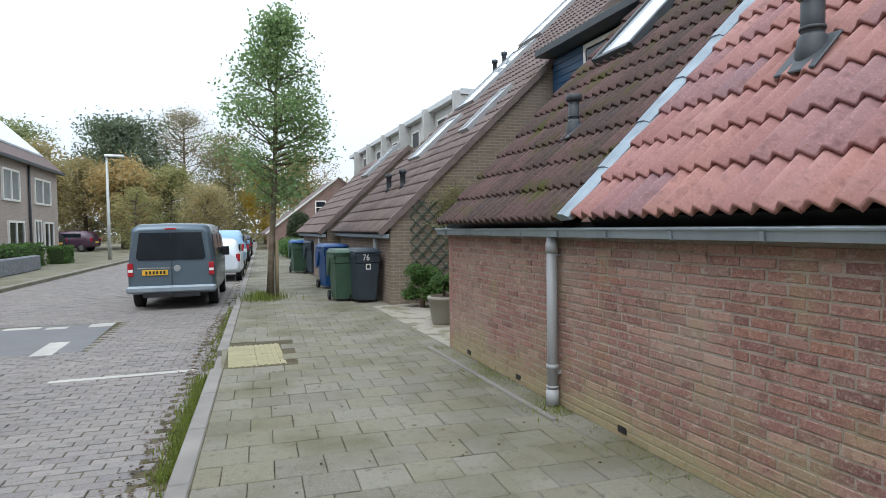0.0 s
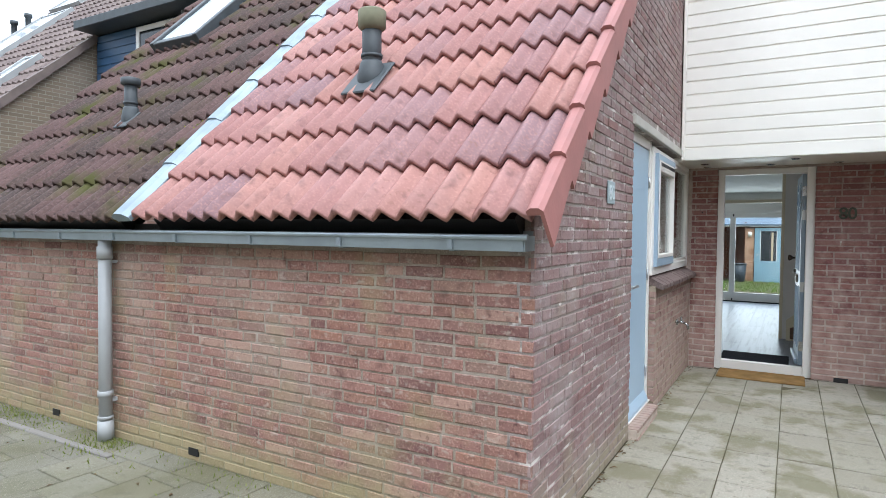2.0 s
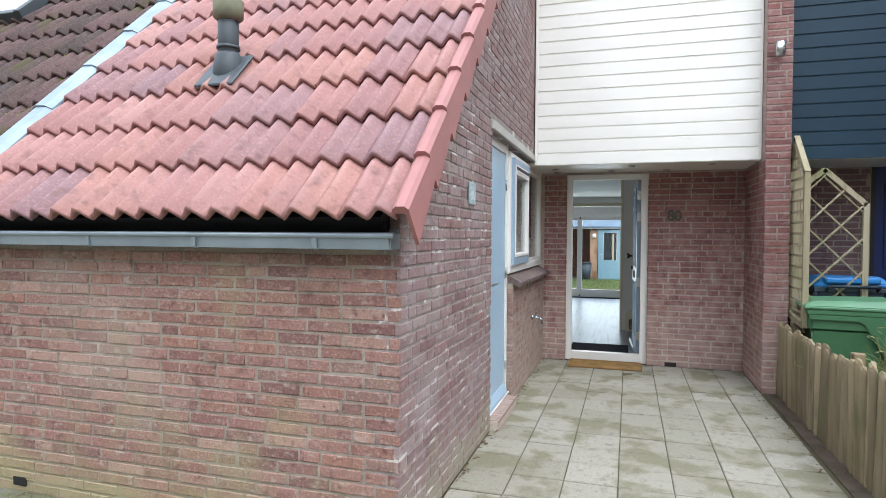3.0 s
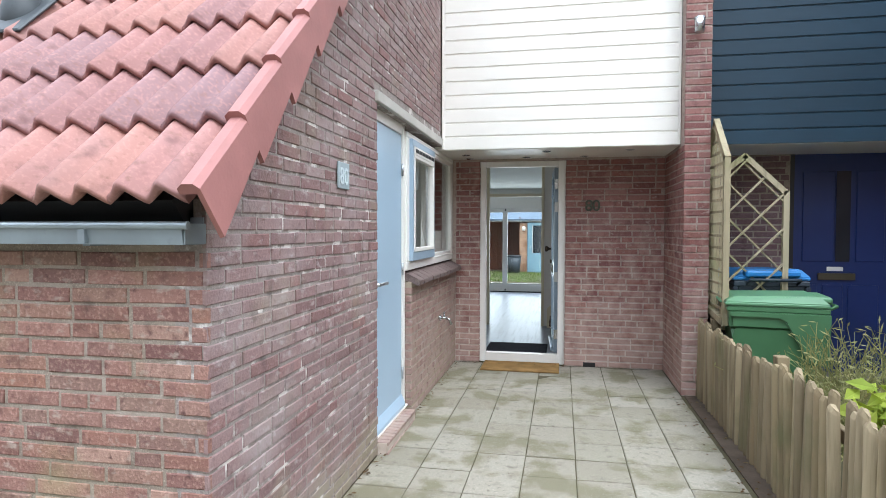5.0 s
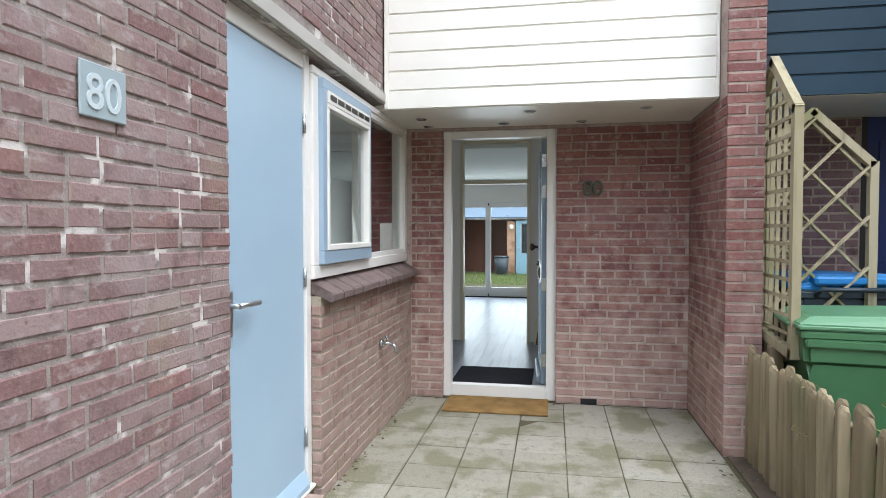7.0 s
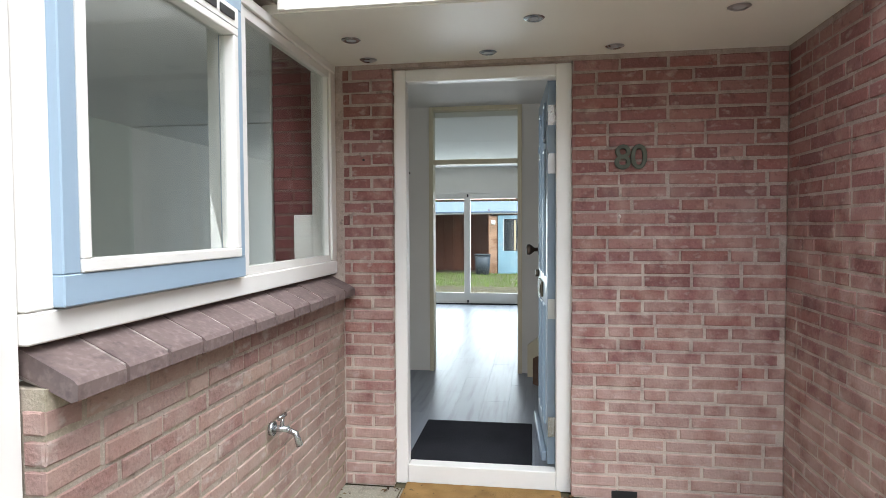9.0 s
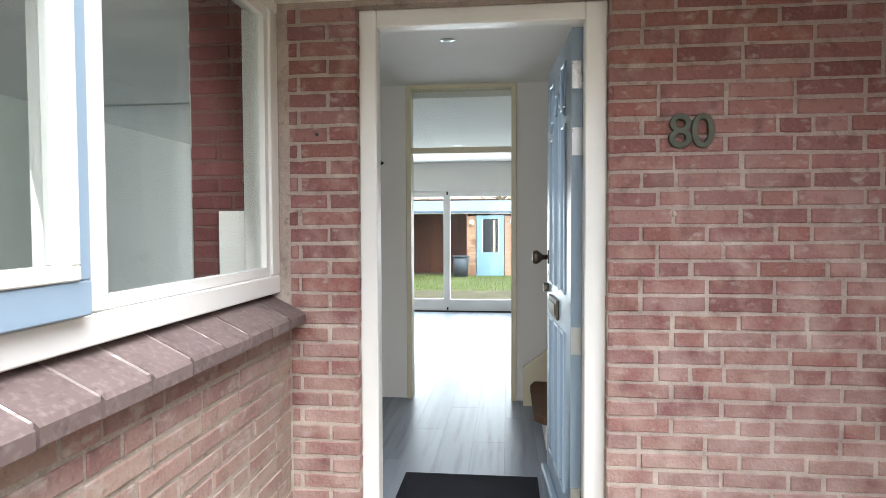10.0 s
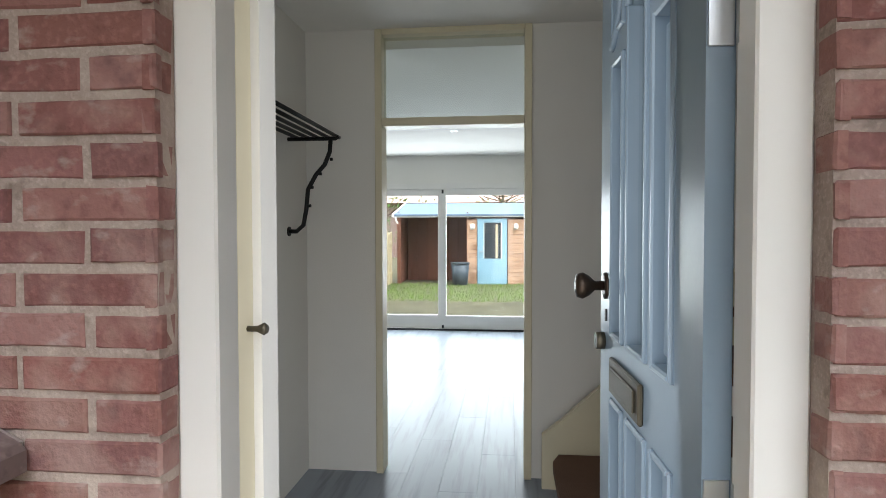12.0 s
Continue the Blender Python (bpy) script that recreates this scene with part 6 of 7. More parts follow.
def van(m):
    v = thing("parked_van", "grey-blue passenger van parked at the kerb", "van")
    v.matrix_basis = m
    st = [(0.0, 0.86, 0.78, 0.42, 1.05, 1.82), (0.06, 0.92, 0.82, 0.38, 1.08, 1.93), (0.5, 0.95, 0.83, 0.32, 1.1, 1.97), (2.6, 0.95, 0.83, 0.32, 1.1, 1.97), (3.4, 0.95, 0.82, 0.32, 1.1, 1.92), (4.1, 0.94, 0.70, 0.32, 1.08, 1.15), (4.7, 0.90, 0.6, 0.35, 0.9, 0.95), (4.9, 0.8, 0.5, 0.45, 0.75, 0.8)]
    part("body", car_shell(B(), st), VAN, v)
    bm = B()
    p = [(-0.74, 1.2), (-0.66, 1.77), (0.66, 1.77), (0.74, 1.2), (0.68, 1.14), (-0.68, 1.14)]
    extrude_poly(bm, p, "y", -0.02, 0.03)
    rw_ = part("rear_window", bm, GLASS_DARK, v, "dark tinted rear window")
    part("gap", boxes((-0.002, 0.006, -0.025, 0.0, 0.5, 1.78)), BLACK, v)
    for s in (-1, 1):
        lt = part("tail_light", boxes((s * 0.86 - 0.06, s * 0.86 + 0.06, -0.03, 0.06, 0.78, 1.08), bevel=0.012), TAIL, v, "red tail light")
        part("reflector", boxes((s * 0.86 - 0.05, s * 0.86 + 0.05, -0.034, -0.03, 0.88, 0.94)), LAMP_W, lt)
        for y0, y1 in ((0.35, 1.6), (1.75, 2.7), (2.85, 3.7)):
            q = [(y0, 1.2), (y0 + 0.05, 1.72), (y1 - 0.1, 1.72), (y1, 1.2)]
            bm = extrude_poly(B(), q, "x", -0.012, 0.012)
            ob = part("side_window", bm, GLASS_DARK, v)
            ob.matrix_basis = Matrix.Translation((s * 0.895, 0, 0)) @ Matrix.Translation((0, 0, 1.45)) @ Matrix.Rotation(-s * 0.13, 4, "Y") @ Matrix.Translation((0, 0, -1.45))
        wheel(v, s * 0.83, 0.95, 0.33, 0.22)
        wheel(v, s * 0.83, 3.95, 0.33, 0.22)
        part("mirror", boxes((s * 1.0 - 0.09, s * 1.0 + 0.09, 3.5, 3.6, 1.1, 1.35), bevel=0.02), BLACK, v)
    part("bumper", boxes((-0.95, 0.95, -0.12, 0.15, 0.4, 0.56), bevel=0.04), plain("bumper_grey", "8a959c", 0.4, 0.2), v)
    part("bumper_strip", boxes((-0.6, 0.6, -0.1, 0.1, 0.3, 0.398)), BLACK, v)
    npl = part("number_plate", boxes((-0.62, -0.08, -0.03, 0.0, 0.8, 0.92), bevel=0.004), PLATE, v, "yellow number plate")
    part("plate_marks", boxes(*[(-0.55 + 0.075 * i, -0.505 + 0.075 * i, -0.034, -0.03, 0.825, 0.895) for i in range(6)]), BLACK, npl)
    part("badge", tube(B(), [(0.12, -0.03, 0.95), (0.12, 0.02, 0.95)], 0.075, 18), STEEL, v)
    part("trim_line", boxes((-0.72, 0.02, -0.012, 0.0, 0.95, 0.975)), STEEL, v)
    part("tow_hook", tube(B(), [(0, 0.1, 0.3), (0, -0.18, 0.3), (0, -0.18, 0.38)], 0.02, 8), BLACK, v)
    part("third_light", boxes((-0.12, 0.12, -0.02, 0.05, 1.84, 1.87)), TAIL, v)
    return v


def car(m, paint, label):
    c = thing("parked_car", label, "car", "parked cars")
    c.matrix_basis = m
    st = [(0.0, 0.75, 0.55, 0.45, 0.8, 1.0), (0.1, 0.84, 0.62, 0.35, 0.9, 1.2), (0.45, 0.86, 0.64, 0.3, 0.93, 1.46), (1.4, 0.87, 0.66, 0.28, 0.93, 1.52), (2.3, 0.87, 0.64, 0.28, 0.93, 1.46), (3.0, 0.86, 0.62, 0.28, 0.92, 1.0), (3.8, 0.82, 0.55, 0.3, 0.8, 0.82), (4.0, 0.7, 0.5, 0.4, 0.65, 0.68)]
    part("body", car_shell(B(), st), paint, c)
    ob = part("rear_window", extrude_poly(B(), [(-0.62, 0.98), (-0.52, 1.36), (0.52, 1.36), (0.62, 0.98)], "y", -0.015, 0.015), GLASS_DARK, c)
    ob.matrix_basis = Matrix.Translation((0, 0.17, 0)) @ Matrix.Translation((0, 0, 1.0)) @ Matrix.Rotation(radians(-32), 4, "X") @ Matrix.Translation((0, 0, -1.0))
    for s in (-1, 1):
        part("tail_light", boxes((s * 0.76 - 0.07, s * 0.76 + 0.07, -0.0, 0.16, 0.72, 1.0), bevel=0.02), TAIL, c, "red tail light")
        part("side_window", boxes((s * 0.79 - 0.03, s * 0.79 + 0.03, 0.75, 2.5, 0.98, 1.32), bevel=0.01), GLASS_DARK, c)
        wheel(c, s * 0.76, 0.72, 0.3, 0.2)
        wheel(c, s * 0.76, 3.2, 0.3, 0.2)
        part("mirror", boxes((s * 0.95 - 0.07, s * 0.95 + 0.07, 2.45, 2.55, 0.95, 1.1), bevel=0.02), paint, c)
    part("number_plate", boxes((-0.25, 0.25, -0.02, 0.03, 0.62, 0.73)), PLATE, c)
    return c


S8 = Matrix.Diagonal((0.80, 0.80, 0.83, 1))
van(pose(-1.045, 13.1, -0.1, 0, 0, -2.9) @ Matrix.Diagonal((0.84, 0.82, 0.845, 1)))
car(pose(-0.35, 19.2, -0.1, 0, 0, -3) @ S8, CAR_WHITE, "white hatchback parked behind the van")
car(pose(-0.15, 24.5, -0.1, 0, 0, -3) @ Matrix.Diagonal((0.85, 0.85, 1.0, 1)), CAR_BLUE, "pale blue car parked along the kerb")
car(pose(0.25, 30.5, -0.1, 0, 0, -3) @ S8, CAR_DARK, "dark car parked along the kerb")
car(pose(0.6, 37.0, -0.1, 0, 0, -3) @ S8, CAR_DARK, "dark car parked far along the kerb")
car(pose(-10.6, 47, 0.0, 0, 0, 75), CAR_DARK, "dark car parked across the street")
car(pose(-9.0, 50, 0.0, 0, 0, 80), plain("purple_car_paint", "4a3544", 0.25, vary=0.05), "dark purple car parked across the street")


# ---- trees ----
def tree(x, y, h, r, base, material, n, size, label, trunk_r=0.09, lean=(0.0, 0.0), lumps=16, seed=1, shape=1.0, near=False, spire=False):
    """A tapered trunk with limbs, and a crown of many leaves on the limbs' clumps."""
    rnd = random.Random(seed)
    t = thing("tree", label, "tree", "street trees")
    top = Vector((x + lean[0], y + lean[1], h))
    b0 = Vector((x, y, 0))
    pts = [b0.lerp(top, k / 7) + Vector((rnd.gauss(0, 0.01 * h / 6), rnd.gauss(0, 0.01 * h / 6), 0)) for k in range(8)]
    part("trunk", tube(B(), pts, [trunk_r * (1.15 if k == 0 else 1 - 0.12 * k) for k in range(8)], 10), BARK, t)
    v, f, ends = [], [], []
    bm = B()
    for k in range(lumps * 2):
        u = rnd.uniform(0, 1)
        z = base + (h - base) * u
        p = b0.lerp(top, z / h * 0.96)
        prof = math.sin(math.pi * min(1, (u * 0.85 + 0.12))) ** shape
        if spire:
            prof = 0.08 + min(0.45 + 1.8 * u, 1.0) * min(1.0, 1.3 * (1 - u))
        a = rnd.uniform(0, 6.283)
        rr = r * prof * rnd.uniform(0.55, 1.0)
        e = p + Vector((rr * math.cos(a), rr * math.sin(a), rr * rnd.uniform(0.25, 0.7)))
        mid = p.lerp(e, 0.5) + Vector((0, 0, -0.06 * rr))
        tube(bm, [p, mid, e], [trunk_r * 0.28, trunk_r * 0.18, trunk_r * 0.05], 5, False)
        if near:
            part("limb", bm, BARK, t)
            bm = B()
        ends.append((p, mid, e, rr))
    if near:
        bm.free()
    else:
        tagged(part("limb_tangle", bm, BARK, t), kind="stuff")
    for i in range(n):
        p, mid, e, rr = rnd.choice(ends)
        q = (mid.lerp(e, rnd.random() ** 0.6) if rnd.random() < 0.85 else p.lerp(mid, rnd.random())) + Vector((rnd.gauss(0, 1), rnd.gauss(0, 1), rnd.gauss(0, 0.8))) * ((0.11 if near else 0.14) * r + 0.02)
        a = Vector((rnd.gauss(0, 1), rnd.gauss(0, 1), rnd.gauss(-0.3, 0.7))).normalized()
        b_ = a.orthogonal().normalized()
        b_ = (b_ * math.cos(i) + a.cross(b_) * math.sin(i))
        s = size * rnd.uniform(0.6, 1.25)
        k = len(v)
        v += [tuple(q - a * s), tuple(q + b_ * s * 0.55), tuple(q + a * s), tuple(q - b_ * s * 0.55)]
        f.append((k, k + 1, k + 2, k + 3))
    joined("crown", v, f, material, t)
    return t


tree(0.8, 13.4, 6.1, 1.36, 2.0, LEAF, 15000, 0.042, "young green street tree in the pavement", 0.075, (0.3, 0.0), 46, 4, 0.7, True, True)
ts = thing("tree_stake", "short wooden stake tied to the street tree", "stake")
part("stake", tube(B(), [(0.95, 13.45, 0), (0.95, 13.45, 1.2)], 0.04, 8), FENCE, ts)
# most far leaf colours are paled and greyed in place of haze
for spec in ((-8.6, 60, 10.8, 4.2, 3.0, foliage("hazed_dark_leaf", ["6a775e", "77846a", "616e56", "808b6e"]), 12000, 0.27, "large dark green tree behind the houses", 0.3),
             (-13.5, 52, 7.5, 3.2, 1.0, LEAF_AUT_HAZED, 7500, 0.23, "yellowing autumn tree across the street", 0.18),
             (-7.8, 54, 7.0, 2.8, 1.0, foliage("hazed_orange_leaf", ["b99e6a", "c4a870", "a3976a", "b0a47a"]), 7500, 0.22, "orange-yellow autumn tree across the street", 0.18),
             (-3.8, 63, 12.5, 3.8, 1.5, foliage("pale_twig", ["a39a82", "b0a78e", "948c74", "8c8a66"]), 9500, 0.16, "tall half-bare birch with pale twigs", 0.2),
             (0.2, 66, 11.0, 3.6, 1.0, foliage("olive_leaf", ["8a875c", "99946a", "7a7a50", "a59a6e"]), 9500, 0.2, "half-bare olive-toned tree at the street end", 0.2),
             (-17.5, 60, 11.0, 3.8, 1.5, foliage("hazed_green_leaf", ["8c9468", "9aa076", "7e8a5c"]), 7500, 0.24, "pale green tree behind the houses", 0.2),
             (-16.0, 57, 8.5, 3.4, 1.0, LEAF_FADE, 7000, 0.22, "yellow-green tree behind the parked cars", 0.2),
             (-11.0, 57, 7.0, 3.0, 0.6, LEAF_AUT_HAZED, 7000, 0.2, "brownish autumn tree behind the street lamp", 0.18),
             (-4.5, 56, 6.5, 2.8, 0.6, LEAF_FADE, 6500, 0.2, "yellow-green tree beside the street", 0.16),
             (-1.5, 50, 4.8, 2.2, 0.5, LEAF_AUT_HAZED, 5000, 0.16, "low yellowing tree by the street", 0.12),
             (3.4, 62, 7.5, 2.4, 1.0, foliage("gold_leaf", ["b08a30", "a8923c", "8f8a3a"]), 5500, 0.17, "golden autumn tree at the street's end", 0.15),
             (8.0, 66, 9.0, 3.5, 1.0, LEAF_AUT_HAZED, 6000, 0.22, "autumn tree behind the end house", 0.2),
             (-6.0, 47, 4.2, 2.0, 0.3, LEAF_FADE, 2000, 0.14, "small yellow-green tree across the street", 0.12),
             (27.5, 6.0, 5.2, 2.4, 0.8, LEAF_BUSH, 2400, 0.12, "dark green tree behind the garden shed", 0.14),
             (28.5, 1.0, 4.4, 2.2, 1.5, LEAF_FADE, 700, 0.1, "half-bare shrub behind the garden shed", 0.1)):
    tree(*spec[:6], int(spec[6] * 1.6), spec[7] * 0.55, *spec[8:], lumps=30, seed=int(spec[1] * 7 + spec[0] * 3), shape=0.6)
bh = thing("brick_house_behind", "red-roofed house beyond the back garden", "house")
part("wall", boxes((40, 48, -12, 10, -0.2, 2.9)), FAR_BRICK_RED, bh)
part("roof", extrude_poly(B(), [(39.6, 2.9), (44, 5.2), (48.4, 2.9)], "y", -12.2, 10.2), pieces("pale_red_roof", ["a9877c", "b49488", "9e7c72"]), bh)
wd = tagged(thing("woodland", "far band of autumn woodland", "woodland"), kind="stuff")
v, f = [], []
rnd = random.Random(91)
for i in range(22000):
    x = rnd.uniform(-60, 30)
    hh = 9.0 + 2.0 * math.sin(x * 0.35) + 1.2 * math.sin(x * 0.9 + 1)
    p = Vector((x, 82 + rnd.uniform(-3, 3), rnd.uniform(0, hh)))
    a = Vector((rnd.gauss(0, 1), rnd.gauss(0, 1), rnd.gauss(0, 1))).normalized()
    b_, s = a.orthogonal().normalized(), rnd.uniform(0.18, 0.4)
    k = len(v)
    v += [tuple(p - a * s), tuple(p + b_ * s * 0.6), tuple(p + a * s), tuple(p - b_ * s * 0.6)]
    f.append((k, k + 1, k + 2, k + 3))
# woodland leaves lightened: distance haze is in their colour
joined("leaves", v, f, foliage("hazed_wood_leaf", ["9a946c", "a69d78", "8a8862", "b0a27a"]), wd)
cn = thing("conifer", "clipped dark column-shaped conifer", "conifer")
leaf_cloud("foliage", LEAF_DARK, cn, (3.9, 36, 1.25), (0.75, 0.75, 1.2), 2600, 0.09, rnd, inner=0.6)
part("stem", tube(B(), [(3.9, 36, 0), (3.9, 36, 1.2)], 0.08, 6), BARK, cn)
for y in (30.5, 33.5):
    hd = thing("box_hedge", "clipped green hedge before a row house", "hedge", "front hedges")
    leaf_cloud("foliage", LEAF_BUSH, hd, (3.0, y, 0.5), (0.7, 0.9, 0.52), 1500, 0.06, rnd, inner=0.55)
    part("stem", tube(B(), [(3.0, y, 0), (3.0, y, 0.5)], 0.05, 6), BARK, hd)

# ---- brickwork, paving and road pieces ----
def piece_mesh(name, lx, ly, lz, material, ch=0.003, top=False, worn=None):
    """A chamfered block from its corner: lx long, ly deep, lz high; its face is -y, or +z for paving.
    worn, a random source, nicks the edges."""
    bm = B()
    if top:
        lo = [(0, 0, 0), (lx, 0, 0), (lx, ly, 0), (0, ly, 0)]
        mid = [(x, y, lz - ch) for x, y, _ in lo]
        hi = [(ch, ch, lz), (lx - ch, ch, lz), (lx - ch, ly - ch, lz), (ch, ly - ch, lz)]
    else:
        lo = [(0, ly, 0), (lx, ly, 0), (lx, ly, lz), (0, ly, lz)]
        mid = [(x, ch, z) for x, _, z in lo]
        hi = [(ch, 0, ch), (lx - ch, 0, ch), (lx - ch, 0, lz - ch), (ch, 0, lz - ch)]
    rings = (lo, mid, hi)
    n = 4
    if worn:                            # long edges get points between, and all points stray
        def split(r, q):
            out = []
            for k in range(4):
                a, b = Vector(r[k]), Vector(r[(k + 1) % 4])
                out += [a] + ([a.lerp(b, 0.3), a.lerp(b, 0.7)] if k % 2 == 0 else [])
            return out
        rings, n = [split(r, q) for q, r in enumerate(rings)], 8
        for q, amount in ((1, 0.0014), (2, 0.0014)):
            for p in rings[q]:
                p += Vector((worn.uniform(-1, 1), 0.35 * worn.uniform(-1, 1), worn.uniform(-1, 1))) * amount
    rings = [[bm.verts.new(p) for p in r] for r in rings]
    for a, b in zip(rings, rings[1:]):
        for k in range(n):
            bm.faces.new((a[k], a[(k + 1) % n], b[(k + 1) % n], b[k]))
    bm.faces.new(rings[2])
    bmesh.ops.recalc_face_normals(bm, faces=bm.faces[:])
    me = bpy.data.meshes.new(name)
    bm.to_mesh(me)
    bm.free()
    me.materials.append(material)
    return me


class Lay:
    """Lays pieces on a piece of the setting: the nearest as objects, the rest joined."""

    def __init__(self, parent, name, material, limit=300):
        self.parent, self.name, self.material, self.limit, self.k = parent, name, material, limit, 0
        self.v, self.f = [], []

    def put(self, me, m, near=True):
        if near and self.k < self.limit:
            ob = new(self.name, me)
            ob.parent = self.parent
            ob.matrix_basis = m
            self.k += 1
        else:
            b = len(self.v)
            self.v += [tuple(m @ q.co) for q in me.vertices]
            self.f += [[b + i for i in p.vertices] for p in me.polygons]

    def done(self):
        if self.v:
            joined(self.name + "s", self.v, self.f, self.material, self.parent)


BL, BH, BJ = 0.205, 0.0475, 0.0135


def brickwork(wall, material, origin, u, n, length, z1, keep=None, near=None, seed=1, z0=0.0, limit=300, pattern=None):
    """Wild-bond brickwork on one face of a wall, from origin along u, with n pointing out."""
    rnd = random.Random(seed)
    ob = bpy.data.objects[wall]
    u, n, o = Vector(u), Vector(n), Vector(origin)
    basis = Matrix((u, -n, Vector((0, 0, 1)))).transposed().to_4x4()
    lay = Lay(ob, "brick", material, limit)
    def variants(s):
        return [piece_mesh(wall + "_brick", s, 0.016, BH, material, 0.0032, worn=rnd) for _ in range(5 if s > 0.09 else 2)]
    sizes = {s: variants(s) for s in (BL, 0.099, 0.153, 0.045, 0.03, 0.138)}
    rows = int((z1 - z0) / CO + 1e-6)
    for r in range(rows):
        z = z0 + r * CO + 0.006
        x = 0.0
        first = [BL, 0.099, 0.153][(r * 2 + rnd.randrange(2)) % 3]
        while x < length - 0.03:
            s = first if x == 0 else (0.099 if rnd.random() < 0.24 else BL)
            if pattern:
                s = pattern[r % len(pattern)][0 if x == 0 else 1]
            elif x + s > length + 0.001:
                left = length - x
                s = round(left, 3)
                if s not in sizes:
                    sizes[s] = variants(s)
            p = o + u * x
            if keep is None or keep(x, z, s):
                m = Matrix.Translation(p + Vector((0, 0, z)) + n * rnd.uniform(-0.003, 0.002)) @ basis
                m = m @ Matrix.Rotation(rnd.uniform(-0.012, 0.012), 4, "Y") @ Matrix.Translation((rnd.uniform(-0.002, 0.002), 0, rnd.uniform(-0.002, 0.002)))
                lay.put(rnd.choice(sizes[s]), m, near is None or near(x, z))
            x += s + BJ
    lay.done()


brickwork("wall_front", BRICK, (XW, YEND, 0), (0, -1, 0), (-1, 0, 0), YEND - YS, 1.36, near=lambda x, z: x > 3.6, seed=2)


def gable_keep(x, z, s):
    X = XW + x
    if z + 0.05 > roof_z(X) - 0.07:
        return False
    if X + s > 4.275 and z < 2.25:
        return X + s < 4.30 and z < 2.25
    return True


brickwork("wall_gable", BRICK_SIDE, (XW, YS, 0), (1, 0, 0), (0, -1, 0), 1.815, 2.25, keep=gable_keep, seed=3, limit=420)
brickwork("wall_gable", BRICK_SIDE, (XW, YS, 0), (1, 0, 0), (0, -1, 0), 3.77, 5.4, keep=gable_keep, near=lambda x, z: False, seed=4, z0=37 * CO)
brickwork("wall_below_window", BRICK_LOW, (5.097, YS - 0.010, 0), (1, 0, 0), (0, -1, 0), XR - 5.097, 1.0, seed=5)
brickwork("wall_below_window", BRICK_LOW, (5.094, YS + 0.04, 0), (0, -1, 0), (-1, 0, 0), 0.045, 1.0, seed=6)
brickwork("wall_entrance", BRICK_RED, (XR, YS - 0.012, 0), (0, -1, 0), (-1, 0, 0), 0.249, 2.125, seed=17, pattern=((0.03, BL), (0.138, 0.099)))
brickwork("wall_entrance", BRICK_RED, (XR, 0.364, 0), (0, -1, 0), (-1, 0, 0), 0.364 - YP, 2.125, seed=27)
brickwork("wall_entrance", BRICK_RED, (XR, 1.248, 0), (1, 0, 0), (0, -1, 0), 0.048, 2.1, seed=8)
brickwork("wall_entrance", BRICK_RED, (XR + 0.048, 0.369, 0), (-1, 0, 0), (0, 1, 0), 0.048, 2.1, seed=9)
brickwork("wall_pier", BRICK_RED, (XR, YP, 0), (-1, 0, 0), (0, 1, 0), XR - 6.05, 2.12, seed=10)
brickwork("wall_pier", BRICK_RED, (6.05, YP, 0), (0, -1, 0), (-1, 0, 0), 0.205, 5.9, seed=11, near=lambda x, z: z < 3.4)
brickwork("wall_neighbour_entrance", BRICK_DARK, (XR, -0.81, 0), (0, -1, 0), (-1, 0, 0), 0.9, 2.12, seed=12)
brickwork("wall_kitchen_end", BRICK_SHADED, (XR, 1.87, 0), (0, -1, 0), (-1, 0, 0), 0.225, 2.3, seed=14)
brickwork("step", BRICK_LOW, (4.275, 1.445, -0.045), (1, 0, 0), (0, -1, 0), 0.71, 0.07, seed=13)
for i in range(12):
    me = bpy.data.meshes.get("step_top") or piece_mesh("step_top", 0.05, 0.11, 0.02, BRICK_LOW, 0.002, True)
    ob = new("brick", me)
    ob.parent = bpy.data.objects["step"]
    ob.location = (4.28 + 0.06 * i, 1.446, 0.055)

# entrance path of square concrete slabs
path = struct("entrance_path", boxes((1.75, 7.0, -0.62, YS, -0.06, -0.004)), SAND, "path of square concrete slabs with mossy joints", "path")
struct("soil_strip", boxes((2.6, 6.05, -0.80, -0.615, -0.05, 0.006)), SOIL, "dark soil along the picket fence", "soil")
rnd = random.Random(31)
lay = Lay(path, "slab", SLAB)
P = 0.30
me = piece_mesh("slab", P - 0.011, P - 0.006, 0.05, SLAB, 0.003, True)
big_me = piece_mesh("slab_long", 0.756, P - 0.006, 0.05, SLAB, 0.003, True)
end_me = piece_mesh("slab_edge", 0.156, P - 0.006, 0.05, SLAB, 0.003, True)
for i in range(-2, 15):
    for j in range(7):
        x, y = 6.237 - P * (i + 1), 0.013 + P * (j - 2)
        if i < 0 and j < 3:
            if i == -1:
                lay.put(big_me, Matrix.Translation((6.237, y, -0.05)))
            continue
        lay.put(me, Matrix.Translation((x, y, -0.05 + rnd.uniform(-0.001, 0.003))) @ Euler((rnd.uniform(-0.008, 0.008), rnd.uniform(-0.008, 0.008), rnd.uniform(-0.006, 0.006))).to_matrix().to_4x4())
        if i == -2:
            lay.put(end_me, Matrix.Translation((6.837, y, -0.05)))
lay.done()

# laminate planks in hall and living room
lay = Lay(bpy.data.objects["floor_hall"], "plank", LAMINATE)
cut = {}
